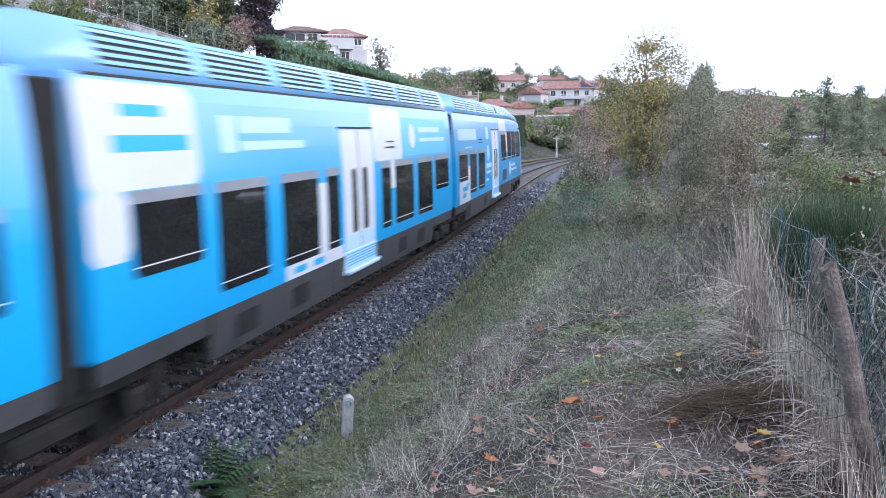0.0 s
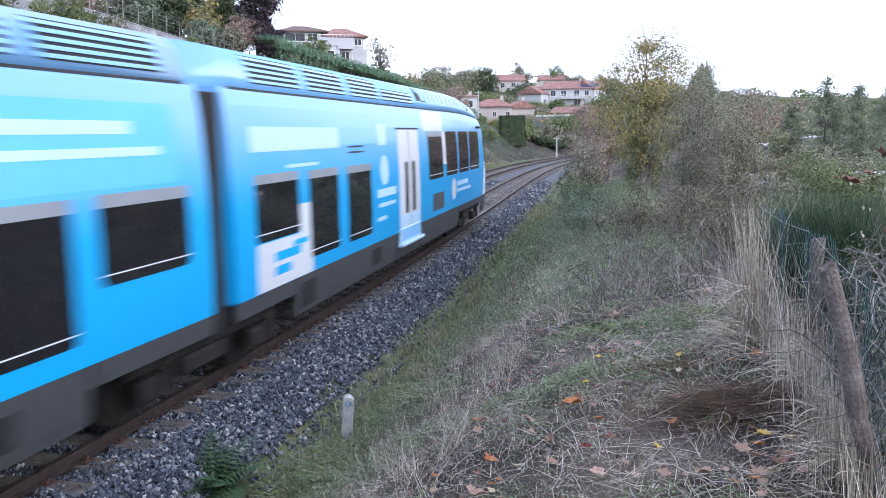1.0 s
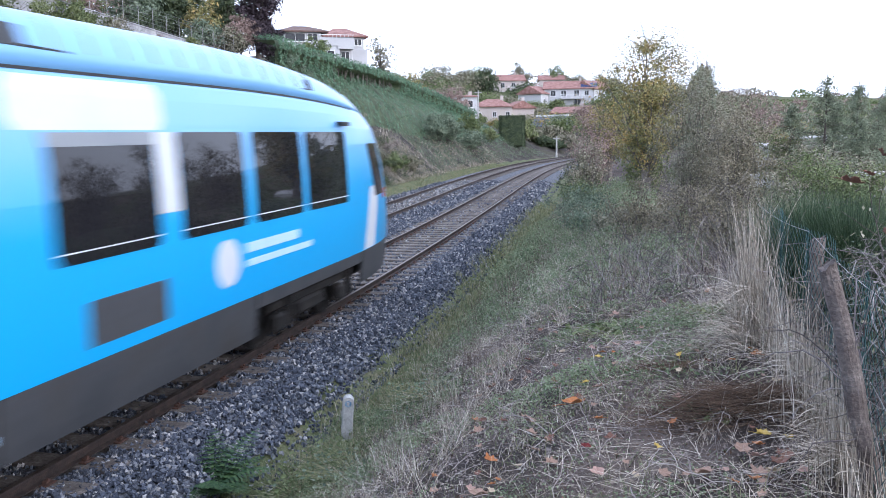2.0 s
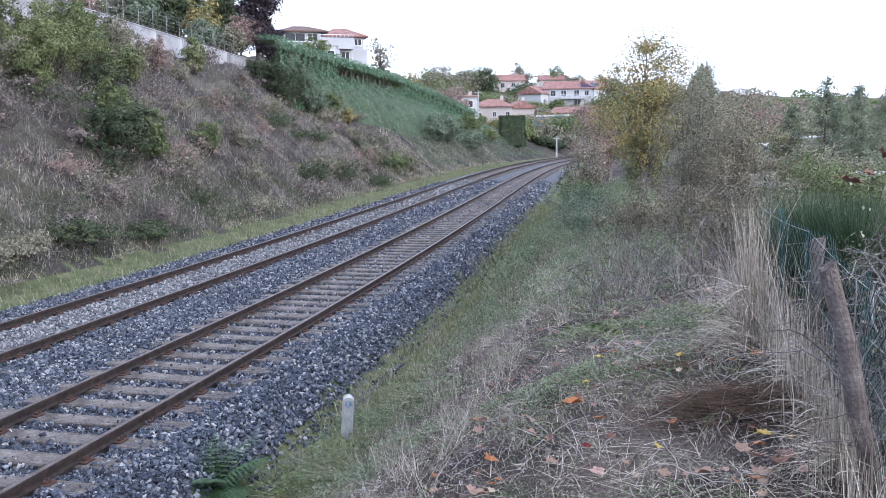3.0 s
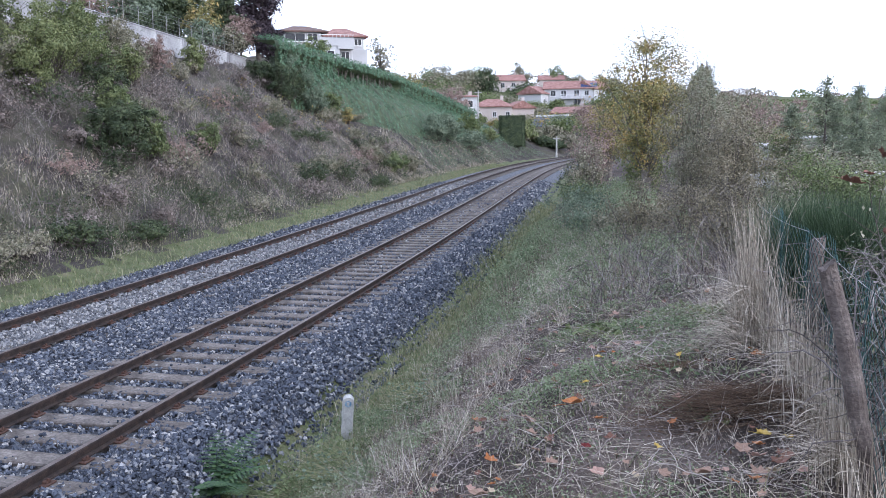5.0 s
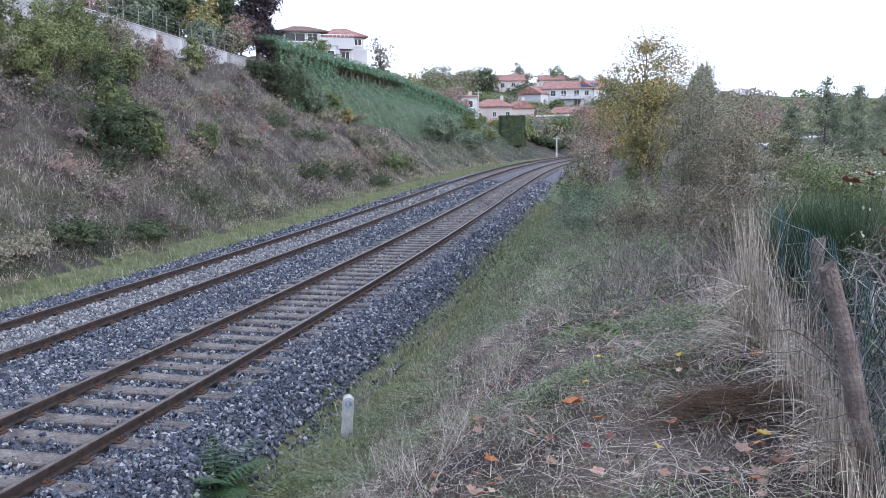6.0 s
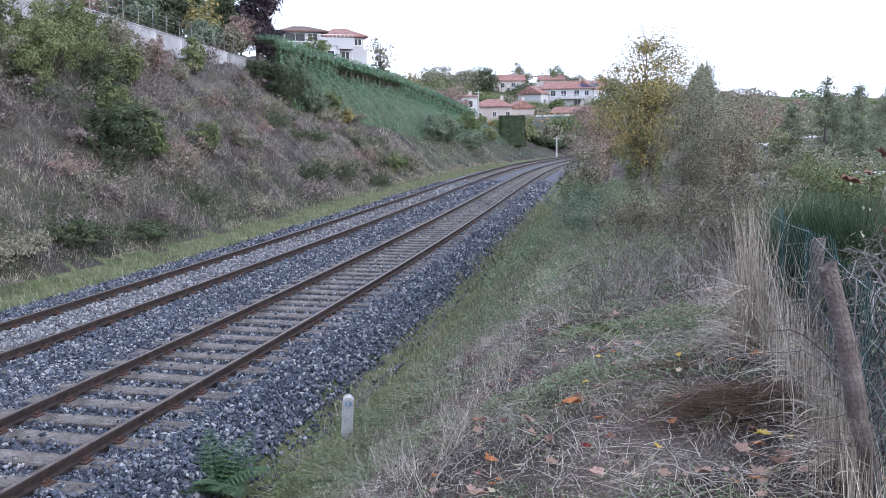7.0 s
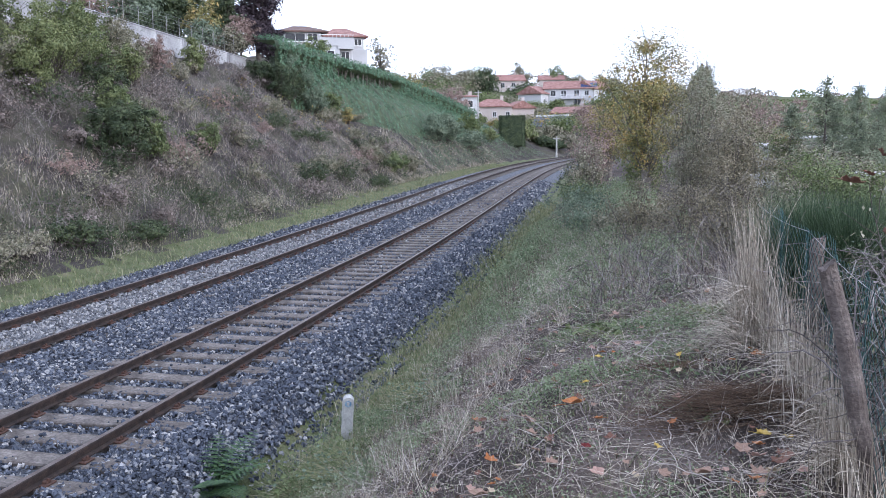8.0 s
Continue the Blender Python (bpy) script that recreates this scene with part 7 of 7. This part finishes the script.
def white_house():
    """The white two-part house above the hedge, with a terrace and red hipped roofs."""
    ob = tagged(new("house"), "white two-storey house with terrace and red hipped roof", "house")
    ob.matrix_basis = pose(-32.0, 95.0, 1.1, 0, 0, 30)
    part("wall", box(-4.3, -0.05, 0.6, 8, 6, 13.9, 0.02), M["render_white"], ob)
    part("roof", hip_roof(-4.3, 0.3, 0.6, 8, 13.9, 0.95, 0.5), M["roof_brown"], ob, "dark red-brown hipped roof")
    part("wall", box(0.0, 5.0, 0.95, 8.5, 6, 13.45, 0.02), M["render_white"], ob)
    part("roof", hip_roof(0.6, 5.0, 0.95, 8.5, 13.45, 1.25, 0.5), M["roof_tiles"], ob, "faded red clay tile roof")
    # the terrace: a solid half, a loggia beside it under a balcony slab
    ter = part("terrace", box(-0.55, 1.75, -1.6, 0.9, 6, 12.05, 0.02), M["render_white"], ob, "white projecting terrace block")
    part("loggia_wall", box(1.76, 3.35, -0.5, 0.9, 6, 11.7, 0.02), M["render_white"], ter)
    part("balcony_slab", box(1.5, 3.4, -1.75, 0.9, 11.72, 12.05, 0.02), M["render_white"], ter)
    part("parapet", box(-0.6, 3.4, -1.72, -1.58, 12.05, 12.95, 0.02), M["render_white"], ter)
    part("parapet", box(3.26, 3.4, -1.57, 0.9, 12.05, 12.95, 0.02), M["render_white"], ter)
    for k in range(9):
        part("baluster", box(-0.5 + k * 0.47, -0.46 + k * 0.47, -1.68, -1.64, 12.95, 13.25), M["frame_white"], ter)
    part("handrail", box(-0.6, 3.4, -1.7, -1.62, 13.25, 13.31), M["frame_white"], ter)
    add_window(ob, 0.35, -1.61, 10.5, 1.5, 1.0)
    add_window(ob, 2.55, -0.51, 9.8, 0.9, 1.7)
    add_window(ob, -3.0, 0.59, 12.75, 2.2, 0.85)
    add_window(ob, -1.0, 0.59, 12.75, 1.1, 0.85)
    add_window(ob, 4.3, 0.94, 12.4, 0.8, 0.7)
    add_window(ob, 3.36, 0.2, 9.7, 0.8, 1.9, "x")
    part("side_block", box(3.42, 5.3, 0.4, 5, 6, 11.9, 0.02), M["render_white"], ob, "low white side block")
    part("ledge", box(3.3, 5.7, -0.3, 0.38, 6, 9.7, 0.02), M["render_white"], ob, "white garden ledge")


white_house()
FAR_HOUSES = [
    ("white house with a wide red tile roof", -27.2, 172.0, 5.0, 10, 7.6, 7.0, 3.3, 1.5, "render_cream", False, ((-2.6, 1.2, 0.8, 0.9), (0.4, 1.3, 0.7, 0.9), (3.0, 1.3, 0.7, 0.9), (-3.4, -1.6, 0.9, 1.0)), None),
    ("cream house with balcony and red roof on the hill", -40.0, 263.0, 13.3, 18, 8.5, 8.0, 5.2, 2.0, "render_cream", True, ((-2.4, 3.2, 1.1, 1.3), (0.8, 3.2, 1.1, 1.3), (2.8, 0.6, 1.0, 1.2), (-2.4, 0.6, 1.1, 1.3)), (-1.0, 3.8, 2.6)),
    ("cream house with red roof on the hill", -29.5, 284.0, 16.5, 8, 8.5, 8.0, 3.2, 1.6, "render_cream", True, ((-2.0, 1.4, 1.1, 1.2), (1.6, 1.4, 1.1, 1.2)), None),
    ("white house with balconies and red roof", -17.4, 222.0, 9.0, 4, 12.0, 8.0, 4.8, 2.0, "render_white", True, ((-3.8, 3.0, 1.2, 1.3), (-1.2, 3.0, 1.2, 1.3), (2.0, 3.0, 1.2, 1.3), (4.4, 3.0, 1.0, 1.2), (-3.6, 0.4, 1.2, 1.3), (2.2, 0.4, 1.6, 1.8)), (-2.0, 4.0, 2.4)),
    ("white gabled house beside a red-roofed one", -25.4, 218.0, 8.6, 70, 6.0, 6.4, 4.0, 1.9, "render_white", True, ((-1.2, 1.5, 1.0, 1.2),), None),
    ("white wing with a red tile roof beside the wide house", -22.6, 175.0, 5.0, -65, 6.0, 5.0, 3.0, 1.4, "render_cream", True, ((0.5, 1.2, 0.8, 0.9),), None),
    ("white house with a long slanting roof", -11.5, 224.0, 9.3, 62, 9.0, 6.0, 4.3, 2.2, "render_white", True, ((-2.0, 2.6, 1.0, 1.1), (1.4, 2.6, 1.0, 1.1)), None),
    ("small cream house with red roof", -11.2, 171.0, 4.4, -12, 6.5, 6.0, 2.4, 1.2, "render_cream", True, ((-1.6, 0.6, 1.0, 1.2), (1.2, 0.6, 1.0, 1.2)), None),
    ("pale garage with a flat grey roof", -30.2, 160.0, 7.6, 22, 4.0, 5.0, 2.3, 0.25, "render_white", True, ((0.2, 0.3, 1.8, 1.2),), None),
    ("distant house with red roof on the hilltop", -62.0, 300.0, 19.0, 25, 7.0, 6.0, 2.6, 1.5, "render_cream", True, ((-1.0, 0.8, 1.0, 1.2),), None),
]
for _t, _x, _y, _z, _a, _w, _d, _h, _r, _m, _g, _win, _b in FAR_HOUSES:
    house(_t, _x, _y, _z, _a, _w, _d, _h, _r, _m, _g, _win, True, _b, 7.0)


def slanted_roof():
    """A dark roof with a white edge board and solar panels on the next one."""
    ob = tagged(new("house"), "low house with a dark roof and white edge board", "house")
    ob.matrix_basis = pose(-12.6, 150.5, 2.6, 0, 0, -20)
    part("wall", box(-2.6, 2.6, -2, 2, -3, 1.6, 0.02), M["render_cream"], ob)
    part("roof", hip_roof(-2.6, 2.6, -2, 2, 1.6, 1.7, 0.5, True), M["slate"], ob, "dark blue-grey slate roof")
    part("edge_board", box(-3.1, 3.1, -0.16, 0.16, 3.22, 3.5, 0.02), M["frame_white"], ob, "white ridge board")


slanted_roof()


def solar_panels():
    ob = tagged(new("solar_array"), "blue solar panels on a house roof", "solar panels")
    ob.matrix_basis = pose(-14.2, 218.2, 14.12, 24, 0, 4)
    for i in range(4):
        for j in range(2):
            part("panel", box(i * 1.02, i * 1.02 + 0.98, j * 1.3, j * 1.3 + 1.26, 0, 0.05, 0.01), M["solar"], ob)


solar_panels()
stuff("valley_hedge", (lambda rng: leaf_arrays(rng, np.array([15.1, 69.5, 1.75]) + rng.uniform(-1, 1, (2600, 3)) * np.array([1.1, 0.6, 0.7]), 0.16, 0.6, 0.8))(np.random.default_rng(77)), M["leaf_lime"], "bright green clipped hedge in the valley", "hedge")
# white houses down in the valley, mostly hidden by shrubs
for _t, _x, _y, _z, _a, _w, _h, _m in (("white low house wall in the valley", 13.5, 74.6, -1.2, 6, 1.9, 2.7, "render_white"), ("white low outbuilding in the valley", 16.3, 80.4, -1.7, -8, 1.5, 2.6, "render_white"),
                                       ("white house behind the shrubs", 16.9, 49.2, -1.3, -14, 1.4, 1.7, "render_white"), ("cream house in the valley", 19.6, 84.0, -2.0, -20, 3.5, 4.0, "render_cream")):
    house(_t, _x, _y, _z, _a, _w, 3.0, _h + 0.4, 0.15, _m, True, ((-0.4, 0.9, 0.6, 0.9),), False, None, 3.0, "render_white")


# ---- trees on the far hill and round the houses ----
HILL = [(-11.2, 128, 1.6, 1.3, "leaf_dark"), (-9.4, 128.5, 1.6, 1.3, "leaf_dark"), (-13.5, 127, 1.8, 2.2, "leaf_olive"), (-15.5, 124, 1.8, 2.6, "leaf_lime"), (-11.8, 139, 1.8, 2.2, "leaf_olive"), (-8.2, 134, 1.8, 2.4, "leaf_olive"), (-33.5, 250, 3.5, 4, "leaf_dark"), (-19.5, 214, 2.4, 2.6, "leaf_green"), (-8.8, 213, 2.6, 3.4, "leaf_dark"),
        (-35, 199, 5.5, 4.2, "leaf_green"), (-42, 240, 3.5, 8, "leaf_dark"), (-47, 236, 4.0, 7, "leaf_olive"), (-40, 282, 3.4, 9.5, "leaf_olive"), (-29, 286, 3.6, 8.6, "leaf_green"), (-22, 282, 4.0, 6, "leaf_olive"), (-31, 205, 4.5, 3, "leaf_olive"),
        (-12.9, 120.4, 2.2, 3.4, "leaf_lime"), (-13.2, 152, 3.6, 3.2, "leaf_yellow"), (-10.0, 143, 3.0, 4, "leaf_green"), (-18.0, 168, 3.0, 2.4, "leaf_olive"), (-14.0, 190, 4.0, 3.6, "leaf_lime"), (-22, 190, 4.0, 3.2, "leaf_olive"),
        (-7.5, 160, 3.0, 4.6, "leaf_red"), (-3.5, 150, 3.0, 5, "leaf_red"), (0.5, 140, 3.2, 5.6, "leaf_olive"), (-6, 200, 4.5, 8, "leaf_green"), (3, 190, 5, 7.5, "leaf_olive"), (-35, 172, 3.4, 4, "leaf_green"), (-38, 180, 4, 6.5, "leaf_olive"),
        (-45, 205, 5, 7, "leaf_green"), (-55, 240, 6, 8, "leaf_olive"), (-30, 240, 4, 3.5, "leaf_green"), (-20, 245, 4, 4, "leaf_dark"), (-8, 240, 5, 8, "leaf_olive"), (4, 250, 6, 7.5, "leaf_green"), (18, 240, 6, 5.4, "leaf_olive"),
        (-17.5, 133, 2.0, 1.6, "leaf_green"), (-20.5, 141, 2.4, 1.6, "leaf_yellow"), (30, 150, 6, 4.4, "leaf_olive"), (40, 140, 6, 5.4, "leaf_green"), (50, 130, 6, 5.4, "leaf_red"), (34, 110, 5, 5.4, "leaf_olive"), (45, 105, 5, 5.4, "leaf_green"), (60, 110, 6, 6.4, "leaf_olive"), (26, 120, 5, 4.4, "leaf_green"), (15, 130, 5, 4.4, "leaf_olive"), (-32, 255, 4, 3, "leaf_green"), (-48, 254, 4, 6, "leaf_dark"), (-26, 276, 3.5, 3, "leaf_olive"), (-24, 210, 3, 2.4, "leaf_lime"), (-13, 214, 3, 2.4, "leaf_green"), (-29, 163, 2.4, 2, "leaf_green"), (-21, 160, 2.6, 2, "leaf_lime"), (-16, 205, 3, 2.4, "leaf_olive"), (-10, 165, 2.4, 2, "leaf_yellow"), (-50, 270, 5, 8, "leaf_green"), (-60, 290, 5, 7, "leaf_olive"), (-70, 280, 6, 8, "leaf_green"), (-14, 270, 5, 6, "leaf_green"), (-2, 215, 4, 6, "leaf_yellow"), (6, 165, 4, 5.5, "leaf_red"), (10, 150, 4, 5.5, "leaf_olive")]
for _i, (_x, _y, _r, _h, _m) in enumerate(HILL):
    _words = {"leaf_green": "green", "leaf_dark": "dark green", "leaf_olive": "dull olive", "leaf_lime": "yellow-green", "leaf_yellow": "yellow autumn", "leaf_red": "russet"}[_m]
    plant("tree", "distant %s tree on the wooded hillside" % _words, "tree", _x, _y, _r, _r, _h, 1500, 0.1 + 0.002 * _y, _m, 500 + _i, 0.08, 60, 0, 0.05, trunk=0.12, loose=0.11)


def far_woods():
    """Woods on the hills behind, as clumps of foliage."""
    rng = np.random.default_rng(91)
    kinds = {"leaf_olive": [], "leaf_green": [], "leaf_red": []}
    for k in range(520):
        x, y = rng.uniform(-130, 190), rng.uniform(120, 380)
        u, s = off_line([x], [y])
        if abs(u[0]) < 14 or (x < 4 and y < 300 and x > -70):
            continue
        r, h = rng.uniform(3, 6), rng.uniform(4, 8) * (0.6 if x > 4 else 1.0)
        n = 150
        d = unit(rng.normal(size=(n, 3))) * rng.uniform(0.6, 1.0, (n, 1))
        p = np.array([x, y, gz(x, y) + h * 0.5 - (1.0 if x > 4 else 0.0)]) + d * np.array([r, r, h * 0.55])
        kinds[("leaf_olive", "leaf_green", "leaf_olive", "leaf_red")[k % 4]].append(leaf_arrays(rng, p, 0.8, 0.7, 0.4))
    for mat, sets in kinds.items():
        stuff("far_woods", join_arrays(*sets), M[mat], "distant mixed autumn woods on the hills", "woods")


far_woods()


def dark_block_hedge():
    hedge = tagged(new("hedge"), "dark green clipped block hedge beside the line", "hedge")
    rng = np.random.default_rng(71)
    x, y = -13.2, 113.5
    z = gz(x, y) - 0.2
    hedge.matrix_basis = pose(x, y, z, 0, 0, 12)
    part("core", box(-1.55, 1.55, -1.2, 1.2, 0, 3.9, 0.25), M["leaf_dark"], hedge)
    n = 3600
    p = rng.uniform(-1, 1, (n, 3)) * np.array([1.62, 1.27, 1.0])
    side = rng.integers(0, 3, n)
    p[side == 0, 0] = np.sign(p[side == 0, 0]) * 1.62
    p[side == 1, 1] = np.sign(p[side == 1, 1]) * 1.27
    p[:, 2] = np.where(side == 2, 3.92, (p[:, 2] + 1) * 1.97)
    p += rng.normal(size=(n, 3)) * 0.05
    v, f = leaf_arrays(rng, p, 0.22, 0.5)
    ob = new("crown", mesh_np("crown", v, f, M["leaf_dark"]))
    ob.parent = hedge


dark_block_hedge()


def pole(x, y, h, label):
    ob = tagged(new("utility_pole"), label, "pole")
    ob.location = (x, y, gz(x, y) - 0.2)
    bm = bmesh.new()
    add_tube(bm, [(0, 0, 0), (0, 0, h)], [0.13, 0.09], 10)
    part("mast", bm, M["concrete"], ob)
    part("crossarm", box(-0.5, 0.5, -0.05, 0.05, h - 0.35, h - 0.25, 0.01), M["concrete"], ob)


pole(-17.9, 114.5, 5.0, "pale concrete utility pole on the bank")
pole(-7.2, 112.5, 3.0, "pale slim pole beside the far track")


# ---- what moves ----
def gap_s(t):
    """Where along the line the joint before the last car is at t seconds."""
    return 23.4 - 14.14 * t


def car_pose(s, back):
    """The pose of a car whose joint is at s and whose other support lies back metres along the line."""
    xa, ya, _ = on_line(0.0, s)
    xb, yb, _ = on_line(0.0, s + back)
    a = math.degrees(math.atan2(yb - ya, xb - xa)) - 90
    return pose(float(xa), float(ya), 0, 0, 0, a if back > 0 else a + 180)


ROLL = (23.7, 16.95, 9.4, 2.58)  # the joint in the first seconds, half a second apart


def motions():
    for car, off, back in ((last_car, 0.0, 17.8), (mid_car, 0.0, -17.2), (next_car, -17.2, -17.2)):
        walk(car, [(k / 2, car_pose((ROLL[k] if k < 4 else gap_s(k / 2)) + off, back)) for k in range(17)])
    # fronds and withered leaves stir in the wind
    for i, (ob, (_l, _a, azimuth, _s)) in enumerate(fern_fronds):
        walk(ob, [(k / 4, pose(0, 0, 0.02, 4 * math.sin(1.7 * k / 4 + i) + 3 * math.sin(3.9 * k / 4 + 2 * i), 5 * math.sin(2.3 * k / 4 + 1.3 * i), azimuth + 5 * math.sin(1.9 * k / 4 + 0.7 * i))) for k in range(33)])
    for i, (ob, (x, y, z, rx, ry, rz)) in enumerate(twig_leaves):
        walk(ob, [(k / 4, pose(x, y, z, rx + 8 * math.sin(2.1 * k / 4 + i), ry + 6 * math.sin(3.1 * k / 4 + 2 * i), rz)) for k in range(33)])


motions()
